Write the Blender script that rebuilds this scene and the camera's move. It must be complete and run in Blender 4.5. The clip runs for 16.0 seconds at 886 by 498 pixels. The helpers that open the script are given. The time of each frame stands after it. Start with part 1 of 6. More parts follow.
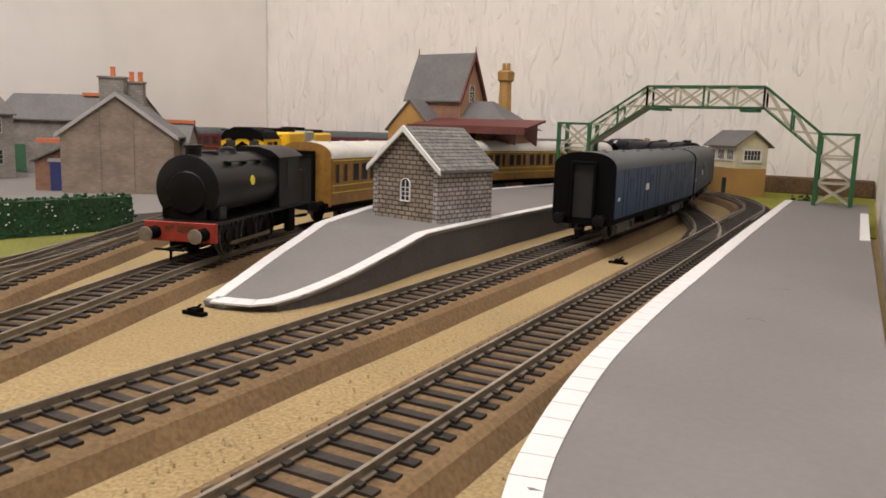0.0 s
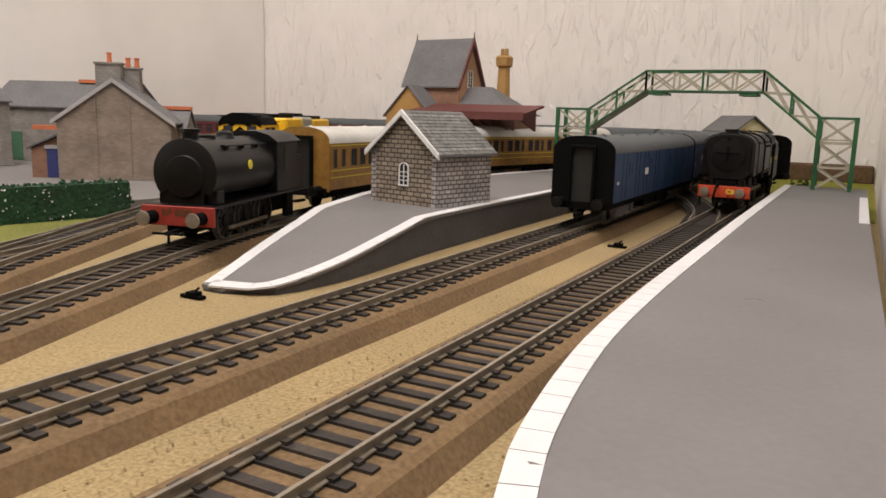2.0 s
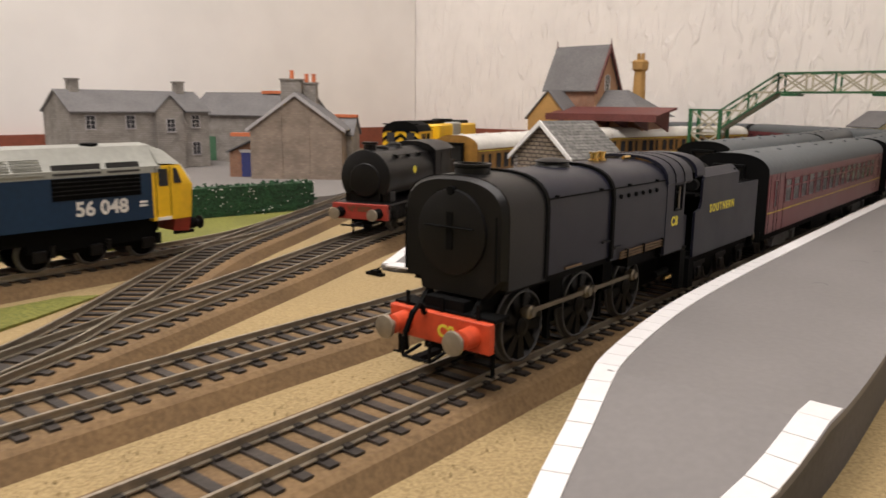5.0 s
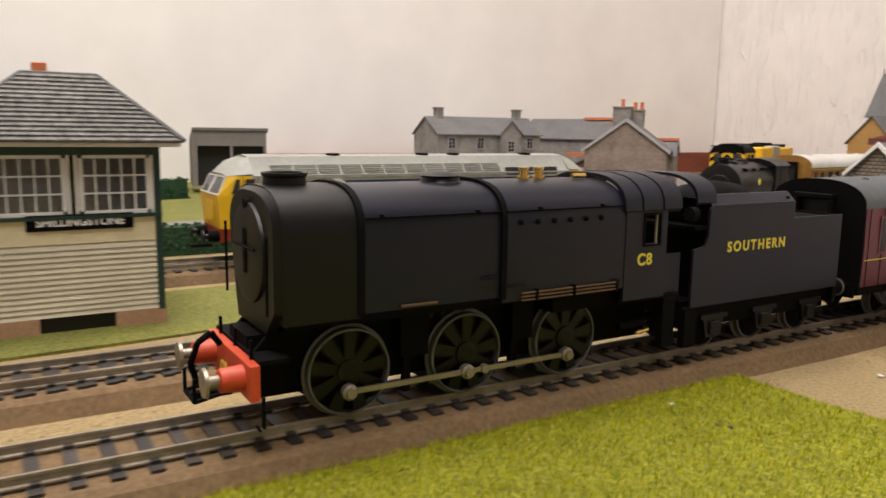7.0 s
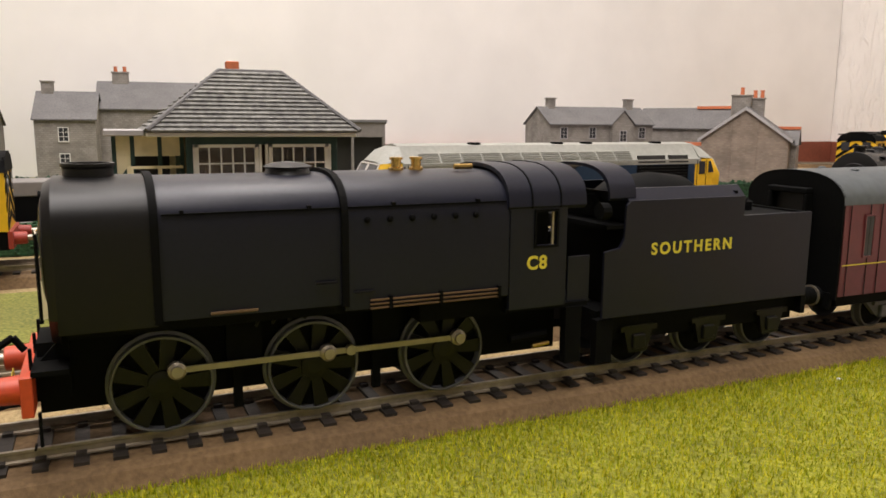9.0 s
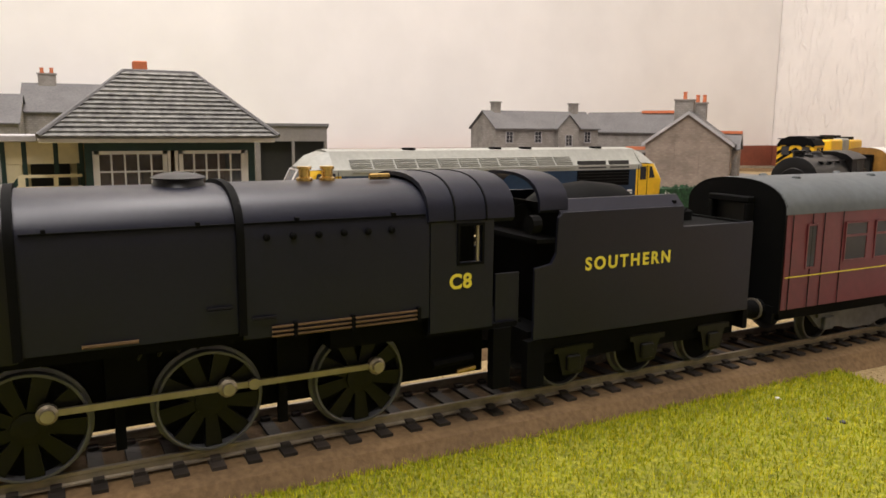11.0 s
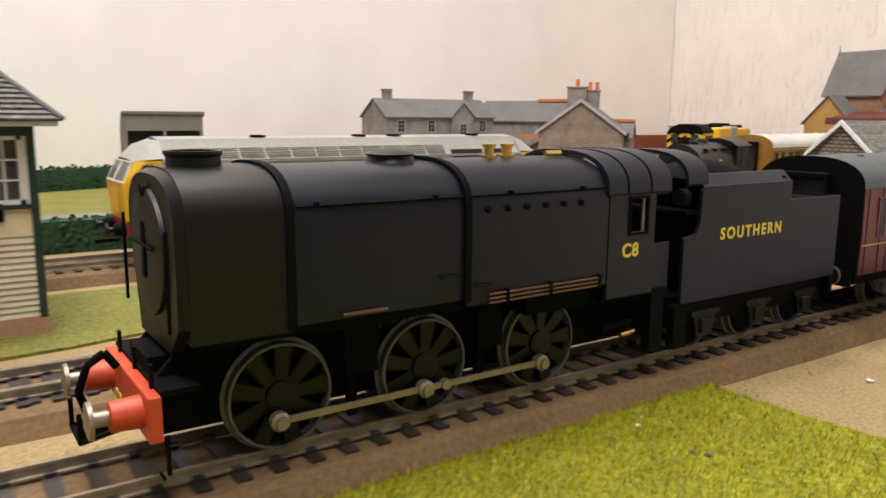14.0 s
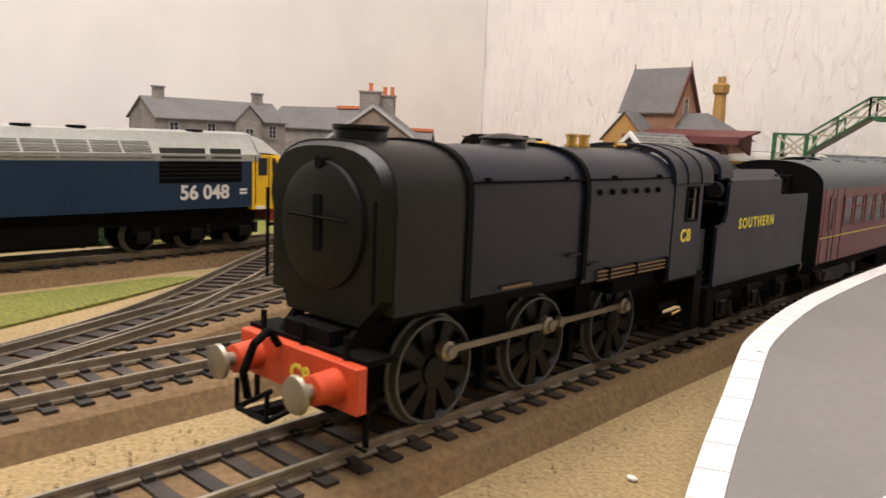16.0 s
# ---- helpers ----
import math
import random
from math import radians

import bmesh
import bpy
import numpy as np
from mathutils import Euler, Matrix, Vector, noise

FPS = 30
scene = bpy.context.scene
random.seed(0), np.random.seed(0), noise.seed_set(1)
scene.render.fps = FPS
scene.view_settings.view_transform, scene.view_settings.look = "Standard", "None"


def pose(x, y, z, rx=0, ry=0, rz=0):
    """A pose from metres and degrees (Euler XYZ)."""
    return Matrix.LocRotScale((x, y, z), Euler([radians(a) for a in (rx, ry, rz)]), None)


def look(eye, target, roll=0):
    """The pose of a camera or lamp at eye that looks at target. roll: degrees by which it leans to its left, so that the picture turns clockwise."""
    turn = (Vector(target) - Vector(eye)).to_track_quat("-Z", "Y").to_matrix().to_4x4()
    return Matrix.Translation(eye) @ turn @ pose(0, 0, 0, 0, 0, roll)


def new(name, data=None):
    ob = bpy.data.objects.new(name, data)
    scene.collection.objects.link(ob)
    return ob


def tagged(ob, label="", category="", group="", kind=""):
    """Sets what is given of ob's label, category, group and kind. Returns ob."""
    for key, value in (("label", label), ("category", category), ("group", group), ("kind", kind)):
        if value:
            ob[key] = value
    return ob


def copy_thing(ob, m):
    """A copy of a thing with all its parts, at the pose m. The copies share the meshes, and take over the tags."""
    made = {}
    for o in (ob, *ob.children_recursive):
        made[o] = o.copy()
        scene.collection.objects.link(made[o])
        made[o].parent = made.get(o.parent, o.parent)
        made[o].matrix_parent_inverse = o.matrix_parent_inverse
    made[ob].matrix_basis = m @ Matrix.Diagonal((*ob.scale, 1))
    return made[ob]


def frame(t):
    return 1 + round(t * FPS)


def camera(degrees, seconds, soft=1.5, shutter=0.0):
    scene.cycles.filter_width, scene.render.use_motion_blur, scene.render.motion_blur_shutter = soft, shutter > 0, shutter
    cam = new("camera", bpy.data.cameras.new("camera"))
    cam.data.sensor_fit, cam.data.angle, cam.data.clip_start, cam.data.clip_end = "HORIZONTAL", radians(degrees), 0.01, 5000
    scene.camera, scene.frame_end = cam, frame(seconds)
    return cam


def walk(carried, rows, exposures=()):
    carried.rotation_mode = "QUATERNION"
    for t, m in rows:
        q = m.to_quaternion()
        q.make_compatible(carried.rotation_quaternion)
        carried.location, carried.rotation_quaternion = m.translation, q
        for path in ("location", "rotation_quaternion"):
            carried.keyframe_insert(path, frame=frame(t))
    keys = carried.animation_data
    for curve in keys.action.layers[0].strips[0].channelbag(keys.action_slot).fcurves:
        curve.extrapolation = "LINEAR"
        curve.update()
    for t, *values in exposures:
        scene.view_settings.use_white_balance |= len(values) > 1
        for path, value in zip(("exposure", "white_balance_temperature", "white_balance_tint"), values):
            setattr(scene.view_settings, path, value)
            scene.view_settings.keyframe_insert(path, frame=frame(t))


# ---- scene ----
cam = camera(60.2, 16.0, soft=1.6, shutter=0.4)
PATH = [
    (0, (0.08350, 0.06250, 0.06200), (-0.01126, 0.23580, 0.03058), 1.86),
    (0.5, (0.08350, 0.06320, 0.05950), (-0.00985, 0.23671, 0.02515), 1.91),
    (1, (0.08400, 0.06360, 0.05820), (-0.00881, 0.23721, 0.02289), 1.85),
    (1.5, (0.08415, 0.06381, 0.05707), (-0.00984, 0.23695, 0.02258), 1.77),
    (2, (0.08327, 0.06301, 0.05966), (-0.01088, 0.23609, 0.02531), 1.69),
    (2.5, (0.08486, 0.06255, 0.05835), (-0.01040, 0.23513, 0.02462), 1.82),
    (3, (0.08633, 0.06058, 0.05891), (-0.01011, 0.23265, 0.02586), 1.58),
    (5.3, (0.12702, -0.01103, 0.07184), (-0.00445, 0.13543, 0.03628), 0.62),
    (5.5, (0.12839, -0.02112, 0.06537), (-0.00833, 0.12108, 0.03239), 0.86),
    (6, (0.14059, -0.05659, 0.06021), (-0.00769, 0.07354, 0.02737), 1.68),
    (6.5, (0.15630, -0.09460, 0.06274), (-0.00333, 0.02158, 0.03078), 1.72),
    (7, (0.16695, -0.12009, 0.06610), (-0.00224, -0.01796, 0.03536), 0.88),
    (7.5, (0.17851, -0.14480, 0.06409), (0.00317, -0.05328, 0.03443), 1.12),
    (8, (0.17779, -0.15410, 0.06285), (-0.00118, -0.07093, 0.03044), 0.92),
    (8.5, (0.17244, -0.15211, 0.06418), (-0.00712, -0.07067, 0.03063), 0.73),
    (9, (0.17296, -0.15259, 0.06535), (-0.00683, -0.07154, 0.03206), 0.44),
    (9.5, (0.17343, -0.15318, 0.06489), (-0.00584, -0.07094, 0.03174), 0.66),
    (10, (0.16591, -0.14478, 0.06587), (-0.01138, -0.05826, 0.03293), 0.66),
    (12.5, (0.15850, -0.12958, 0.06510), (-0.01358, -0.03301, 0.03249), 0.58),
    (13, (0.15524, -0.12250, 0.06337), (-0.01517, -0.02326, 0.03005), 0.62),
    (13.5, (0.15113, -0.11540, 0.06169), (-0.01763, -0.01335, 0.02841), 0.63),
    (14, (0.14018, -0.09325, 0.06266), (-0.02265, 0.01772, 0.02840), 0.51),
    (14.5, (0.12966, -0.06914, 0.06048), (-0.02513, 0.05313, 0.02745), 0.82),
    (15, (0.11859, -0.03779, 0.05854), (-0.02725, 0.09531, 0.02671), 1.14),
    (15.5, (0.11259, -0.02166, 0.05814), (-0.02712, 0.11829, 0.02821), 1.54),
    (16, (0.10666, -0.00862, 0.05489), (-0.02847, 0.13587, 0.02552), 2.37),
]
walk(cam, [(t, look(eye, target, roll)) for t, eye, target, roll in PATH], [(0, -0.05), (3, -0.05), (5.3, 0.05), (7, 0.12), (10, 0.22), (13, 0.27), (14.5, 0.28), (16, 0.26)])

# ---- light ----
world = bpy.data.worlds.new("room_world")
scene.world = world
world.use_nodes = True
world.node_tree.nodes["Background"].inputs[0].default_value = (1.0, 0.95, 0.9, 1)
world.node_tree.nodes["Background"].inputs[1].default_value = 0.3
scene.view_settings.exposure = 0.0


def area_lamp(name, eye, target, sx, sy, power, colour):
    d = bpy.data.lights.new(name, "AREA")
    d.shape, d.size, d.size_y, d.energy, d.color = "RECTANGLE", sx, sy, power, colour
    ob = new(name, d)
    ob.matrix_world = look(eye, target)
    return ob


area_lamp("ceiling_tube", (0.25, -0.30, 1.36), (0.25, -0.30, 0), 1.2, 0.35, 21.5, (1.0, 0.93, 0.90))
# Unseen fill lamp, added to brighten the walls on the left.
area_lamp("ceiling_tube_far", (-0.55, 0.10, 1.36), (-0.55, 0.10, 0), 1.0, 0.35, 13.8, (1.0, 0.93, 0.90))

# ---- materials ----
G = -8.5      # board level, mm; rail top is 0
PT = 10.0     # platform top


def mat(name, colour, rough=0.6, metal=0.0, var=0.25, scale=400.0, bump=0.15, stain=0.15, spec=0.5, coarse=25.0, tint=None, bump_dist=0.0004):
    """Two scales of variation: fine grain and broad staining."""
    m = bpy.data.materials.new(name)
    m.use_nodes = True
    nt = m.node_tree
    b = nt.nodes["Principled BSDF"]
    b.inputs["Roughness"].default_value = rough
    b.inputs["Metallic"].default_value = metal
    b.inputs["Specular IOR Level"].default_value = spec
    tc = nt.nodes.new("ShaderNodeTexCoord")
    n1 = nt.nodes.new("ShaderNodeTexNoise"); n1.inputs["Scale"].default_value = scale; n1.inputs["Detail"].default_value = 4
    n2 = nt.nodes.new("ShaderNodeTexNoise"); n2.inputs["Scale"].default_value = coarse; n2.inputs["Detail"].default_value = 3
    nt.links.new(tc.outputs["Object"], n1.inputs["Vector"]); nt.links.new(tc.outputs["Object"], n2.inputs["Vector"])
    r1 = nt.nodes.new("ShaderNodeValToRGB")
    c = colour
    t2 = tint or tuple(v * (1 + var) for v in c)
    r1.color_ramp.elements[0].position, r1.color_ramp.elements[1].position = 0.3, 0.7
    r1.color_ramp.elements[0].color = (*[v * (1 - var) for v in c], 1)
    r1.color_ramp.elements[1].color = (*t2, 1)
    nt.links.new(n1.outputs["Fac"], r1.inputs["Fac"])
    mx = nt.nodes.new("ShaderNodeMix"); mx.data_type, mx.blend_type = "RGBA", "MULTIPLY"
    r2 = nt.nodes.new("ShaderNodeValToRGB")
    r2.color_ramp.elements[0].position, r2.color_ramp.elements[1].position = 0.35, 0.65
    r2.color_ramp.elements[0].color = (1 - stain, 1 - stain, 1 - stain, 1)
    r2.color_ramp.elements[1].color = (1, 1, 1, 1)
    nt.links.new(n2.outputs["Fac"], r2.inputs["Fac"])
    mx.inputs["Factor"].default_value = 1.0
    nt.links.new(r1.outputs["Color"], mx.inputs["A"]); nt.links.new(r2.outputs["Color"], mx.inputs["B"])
    nt.links.new(mx.outputs["Result"], b.inputs["Base Color"])
    if bump:
        bp = nt.nodes.new("ShaderNodeBump"); bp.inputs["Strength"].default_value = bump; bp.inputs["Distance"].default_value = bump_dist
        nt.links.new(n1.outputs["Fac"], bp.inputs["Height"]); nt.links.new(bp.outputs["Normal"], b.inputs["Normal"])
    rr = nt.nodes.new("ShaderNodeMapRange"); rr.inputs["To Min"].default_value = max(0.03, rough - 0.1); rr.inputs["To Max"].default_value = min(1, rough + 0.1)
    nt.links.new(n2.outputs["Fac"], rr.inputs["Value"]); nt.links.new(rr.outputs["Result"], b.inputs["Roughness"])
    return m


def masonry(name, c1, c2, mortar, bw, bh, rough=0.85, bump=0.6, mortar_size=0.06, gapless=False):
    """Printed stone or brick courses; bw, bh in metres; laid along both upright faces."""
    m = bpy.data.materials.new(name); m.use_nodes = True
    nt = m.node_tree; b = nt.nodes["Principled BSDF"]; b.inputs["Roughness"].default_value = rough
    tc = nt.nodes.new("ShaderNodeTexCoord"); sp = nt.nodes.new("ShaderNodeSeparateXYZ"); nt.links.new(tc.outputs["Object"], sp.inputs[0])
    ad = nt.nodes.new("ShaderNodeMath"); ad.operation = "ADD"; nt.links.new(sp.outputs["X"], ad.inputs[0]); nt.links.new(sp.outputs["Y"], ad.inputs[1])
    cb = nt.nodes.new("ShaderNodeCombineXYZ"); nt.links.new(ad.outputs[0], cb.inputs["X"]); nt.links.new(sp.outputs["Z"], cb.inputs["Y"])
    nz = nt.nodes.new("ShaderNodeTexNoise"); nz.inputs["Scale"].default_value = 260; nt.links.new(tc.outputs["Object"], nz.inputs["Vector"])
    dv = nt.nodes.new("ShaderNodeVectorMath"); dv.operation = "SCALE"; dv.inputs["Scale"].default_value = 0.0007
    nt.links.new(nz.outputs["Color"], dv.inputs[0])
    av = nt.nodes.new("ShaderNodeVectorMath"); av.operation = "ADD"; nt.links.new(cb.outputs[0], av.inputs[0]); nt.links.new(dv.outputs[0], av.inputs[1])
    br = nt.nodes.new("ShaderNodeTexBrick"); nt.links.new(av.outputs[0], br.inputs["Vector"])
    br.inputs["Color1"].default_value, br.inputs["Color2"].default_value, br.inputs["Mortar"].default_value = (*c1, 1), (*c2, 1), (*mortar, 1)
    br.inputs["Scale"].default_value = 1.0; br.inputs["Brick Width"].default_value = bw; br.inputs["Row Height"].default_value = bh
    br.inputs["Mortar Size"].default_value = bh * mortar_size * 2; br.inputs["Mortar Smooth"].default_value = 0.3; br.inputs["Bias"].default_value = 0.0
    n2 = nt.nodes.new("ShaderNodeTexNoise"); n2.inputs["Scale"].default_value = 60; nt.links.new(tc.outputs["Object"], n2.inputs["Vector"])
    mr = nt.nodes.new("ShaderNodeMapRange"); mr.inputs["From Min"].default_value, mr.inputs["From Max"].default_value = 0.3, 0.7
    mr.inputs["To Min"].default_value, mr.inputs["To Max"].default_value = 0.75, 1.15; nt.links.new(n2.outputs["Fac"], mr.inputs["Value"])
    mx = nt.nodes.new("ShaderNodeVectorMath"); mx.operation = "SCALE"; nt.links.new(br.outputs["Color"], mx.inputs[0]); nt.links.new(mr.outputs["Result"], mx.inputs["Scale"])
    nt.links.new(mx.outputs[0], b.inputs["Base Color"])
    bp = nt.nodes.new("ShaderNodeBump"); bp.inputs["Strength"].default_value = bump; bp.inputs["Distance"].default_value = 0.0004; bp.invert = True
    nt.links.new(br.outputs["Fac"], bp.inputs["Height"]); nt.links.new(bp.outputs["Normal"], b.inputs["Normal"])
    return m


def wallpaper(name, colour):
    """Painted paper with vertical ribs and ragged relief."""
    m = mat(name, colour, rough=0.8, var=0.03, scale=30, bump=0.0, stain=0.05, coarse=4)
    nt = m.node_tree; b = nt.nodes["Principled BSDF"]
    tc = nt.nodes.new("ShaderNodeTexCoord"); mp = nt.nodes.new("ShaderNodeMapping"); mp.inputs["Scale"].default_value = (90, 90, 22)
    nt.links.new(tc.outputs["Object"], mp.inputs["Vector"])
    n = nt.nodes.new("ShaderNodeTexNoise"); n.inputs["Scale"].default_value = 1; n.inputs["Detail"].default_value = 5; n.inputs["Distortion"].default_value = 1.2
    nt.links.new(mp.outputs[0], n.inputs["Vector"])
    w = nt.nodes.new("ShaderNodeTexWave"); w.wave_type = "BANDS"; w.bands_direction = "X"; w.inputs["Scale"].default_value = 9; w.inputs["Distortion"].default_value = 1.5
    nt.links.new(tc.outputs["Object"], w.inputs["Vector"])
    rp = nt.nodes.new("ShaderNodeValToRGB"); rp.color_ramp.elements[0].position, rp.color_ramp.elements[1].position = 0.52, 0.68
    nt.links.new(n.outputs["Fac"], rp.inputs["Fac"])
    ad = nt.nodes.new("ShaderNodeMath"); ad.operation = "MULTIPLY_ADD"; ad.inputs[1].default_value = 0.25
    nt.links.new(w.outputs["Fac"], ad.inputs[0]); nt.links.new(rp.outputs["Color"], ad.inputs[2])
    bp = nt.nodes.new("ShaderNodeBump"); bp.inputs["Strength"].default_value = 0.55; bp.inputs["Distance"].default_value = 0.003
    nt.links.new(ad.outputs[0], bp.inputs["Height"]); nt.links.new(bp.outputs["Normal"], b.inputs["Normal"])
    return m


def random_shade(m, lo=0.75, hi=1.15):
    """Vary a material from piece to piece."""
    nt = m.node_tree; b = nt.nodes["Principled BSDF"]
    link = b.inputs["Base Color"].links[0]; src = link.from_socket
    oi = nt.nodes.new("ShaderNodeObjectInfo"); mr = nt.nodes.new("ShaderNodeMapRange")
    mr.inputs["To Min"].default_value, mr.inputs["To Max"].default_value = lo, hi
    nt.links.new(oi.outputs["Random"], mr.inputs["Value"])
    v = nt.nodes.new("ShaderNodeVectorMath"); v.operation = "SCALE"
    nt.links.new(src, v.inputs[0]); nt.links.new(mr.outputs["Result"], v.inputs["Scale"]); nt.links.new(v.outputs[0], b.inputs["Base Color"])
    return m


SAND = mat("sand_scatter", (0.32, 0.225, 0.10), 0.95, var=0.22, scale=900, bump=0.9, stain=0.12, coarse=18, tint=(0.42, 0.31, 0.15), bump_dist=0.0008)
CORK = mat("painted_cork", (0.175, 0.105, 0.045), 0.9, var=0.22, scale=700, bump=0.6, stain=0.22, coarse=30, tint=(0.22, 0.138, 0.064))
LIME = mat("static_grass_lime", (0.22, 0.245, 0.012), 0.95, var=0.45, scale=700, bump=0.9, stain=0.25, coarse=60, tint=(0.36, 0.345, 0.022), bump_dist=0.0015)
OLIVE = mat("grass_mat_olive", (0.12, 0.14, 0.02), 0.95, var=0.3, scale=800, bump=0.7, stain=0.2, coarse=30, tint=(0.26, 0.25, 0.05))
ROADM = mat("grey_card_road", (0.20, 0.185, 0.175), 0.9, var=0.06, scale=300, bump=0.15, stain=0.1, coarse=12)
PLATM = mat("platform_grey", (0.175, 0.163, 0.157), 0.75, var=0.05, scale=500, bump=0.08, stain=0.12, coarse=22)
WHITE = mat("white_edging", (0.66, 0.645, 0.64), 0.65, var=0.03, scale=300, bump=0.06, stain=0.06, coarse=30)
PSIDE = mat("platform_side_dark", (0.075, 0.072, 0.075), 0.7, var=0.15, scale=500, bump=0.2, stain=0.25, coarse=40)
RAILM = mat("nickel_rail", (0.36, 0.31, 0.24), 0.36, 0.5, var=0.15, scale=500, bump=0.05, stain=0.3, coarse=60)
RAILS = mat("tarnished_rail", (0.19, 0.15, 0.105), 0.5, 0.55, var=0.2, scale=500, bump=0.1, stain=0.3, coarse=60)
SLEEP = random_shade(mat("sleeper_plastic", (0.03, 0.023, 0.018), 0.6, var=0.3, scale=600, bump=0.3, stain=0.3, coarse=90), 0.7, 1.5)
SLEEPJ = mat("sleeper_plastic_far", (0.03, 0.023, 0.018), 0.6, var=0.3, scale=600, bump=0.3, stain=0.3, coarse=90)
WALLA = wallpaper("ribbed_wallpaper", (0.86, 0.82, 0.78))
WALLB = mat("smooth_white_wall", (0.88, 0.85, 0.82), 0.75, var=0.03, scale=14, bump=0.1, stain=0.05, coarse=3)
# For walls out of view: toned down so the black engine reflects less light.
FARW = mat("unseen_wall_dulled", (0.50, 0.47, 0.43), 0.85, var=0.06, scale=14, bump=0.1, stain=0.1, coarse=3)
CEIL = mat("ceiling_white", (0.8, 0.78, 0.75), 0.8, var=0.03, scale=20, bump=0.0)
BLACK = mat("satin_black", (0.0046, 0.0042, 0.0044), 0.4, spec=0.29, var=0.15, scale=900, bump=0.03, stain=0.2, coarse=50)
BLACKB = mat("satin_blue_black", (0.0062, 0.007, 0.0165), 0.4, spec=0.33, var=0.12, scale=900, bump=0.03, stain=0.15, coarse=50)
BLACKM = mat("matt_black", (0.0025, 0.0025, 0.0025), 0.75, spec=0.1, var=0.2, scale=900, bump=0.05, stain=0.2, coarse=50)
STEEL = mat("bright_steel", (0.36, 0.31, 0.24), 0.38, 0.6, var=0.1, scale=500, bump=0.03, stain=0.2, coarse=80)
TYRE = mat("tyre_steel", (0.13, 0.13, 0.135), 0.5, 0.35, var=0.1, scale=500, bump=0.03, stain=0.2, coarse=80)
BRASS = mat("brass", (0.75, 0.5, 0.16), 0.25, 0.95, var=0.1, scale=500, bump=0.0, stain=0.15)
REDB = mat("buffer_red", (0.60, 0.07, 0.022), 0.5, var=0.12, scale=500, bump=0.03, stain=0.15, coarse=80)
REDD = mat("buffer_red_dark", (0.33, 0.035, 0.02), 0.55, var=0.15, scale=500, bump=0.03, stain=0.2, coarse=80)
COPPER = mat("dull_copper", (0.16, 0.10, 0.05), 0.45, 0.6, var=0.1, scale=500, bump=0.0)
YELT = mat("lettering_yellow", (0.72, 0.60, 0.05), 0.6, var=0.05, scale=300, bump=0.0, stain=0.05)
MAROON = mat("coach_maroon", (0.13, 0.021, 0.026), 0.38, var=0.1, scale=400, bump=0.02, stain=0.15, coarse=30)
ROOFG = mat("coach_roof_grey", (0.085, 0.095, 0.10), 0.65, var=0.12, scale=400, bump=0.05, stain=0.2, coarse=30)
BOGIE = mat("bogie_grey", (0.10, 0.10, 0.105), 0.55, var=0.2, scale=500, bump=0.1, stain=0.3, coarse=90)
BLUEC = mat("rail_blue_coach", (0.012, 0.045, 0.115), 0.5, var=0.12, scale=400, bump=0.02, stain=0.15, coarse=30)
BLUED = mat("rail_blue_diesel", (0.006, 0.028, 0.068), 0.42, var=0.1, scale=400, bump=0.02, stain=0.12, coarse=30)
GREYD = mat("diesel_roof_grey", (0.31, 0.31, 0.275), 0.55, var=0.08, scale=400, bump=0.03, stain=0.15, coarse=30)
YELW = mat("warning_yellow", (0.80, 0.48, 0.012), 0.45, var=0.06, scale=400, bump=0.02, stain=0.1, coarse=40)
TEAK = mat("teak_livery", (0.28, 0.14, 0.026), 0.45, var=0.25, scale=220, bump=0.02, stain=0.2, coarse=50)
CREAMR = mat("white_coach_roof", (0.62, 0.60, 0.55), 0.6, var=0.06, scale=300, bump=0.03, stain=0.2, coarse=25)
GREENM = mat("bridge_green", (0.022, 0.115, 0.04), 0.55, var=0.2, scale=500, bump=0.05, stain=0.25, coarse=50)
CREAMB = mat("bridge_cream", (0.47, 0.43, 0.32), 0.65, var=0.15, scale=400, bump=0.05, stain=0.3, coarse=60)
CREAMP = random_shade(mat("cream_plank", (0.64, 0.59, 0.45), 0.6, var=0.05, scale=300, bump=0.05, stain=0.1, coarse=60), 0.93, 1.05)
CREAM = mat("cream_paint", (0.72, 0.64, 0.42), 0.6, var=0.06, scale=300, bump=0.03, stain=0.1, coarse=60)
DGREEN = mat("dark_green_paint", (0.012, 0.04, 0.032), 0.5, var=0.12, scale=400, bump=0.02, stain=0.15, coarse=60)
SLATE = random_shade(mat("grey_slate", (0.13, 0.126, 0.12), 0.75, var=0.25, scale=350, bump=0.4, stain=0.2, coarse=60, tint=(0.25, 0.245, 0.225)), 0.8, 1.15)
SLATEF = mat("slate_sheet", (0.155, 0.15, 0.15), 0.8, var=0.15, scale=500, bump=0.3, stain=0.2, coarse=40)
HUTST = masonry("hut_stone", (0.33, 0.27, 0.20), (0.24, 0.19, 0.14), (0.07, 0.055, 0.045), 0.0052, 0.0026, bump=0.7, mortar_size=0.09)
HUTSL = masonry("hut_stone_pale", (0.45, 0.42, 0.40), (0.33, 0.30, 0.29), (0.12, 0.10, 0.09), 0.0048, 0.0025, bump=0.7, mortar_size=0.09)
GREYST = masonry("grey_house_stone", (0.31, 0.285, 0.26), (0.25, 0.225, 0.20), (0.22, 0.20, 0.18), 0.0045, 0.0022, bump=0.4)
GARST = masonry("goods_stone", (0.30, 0.235, 0.185), (0.235, 0.18, 0.14), (0.24, 0.20, 0.16), 0.004, 0.002, bump=0.4)
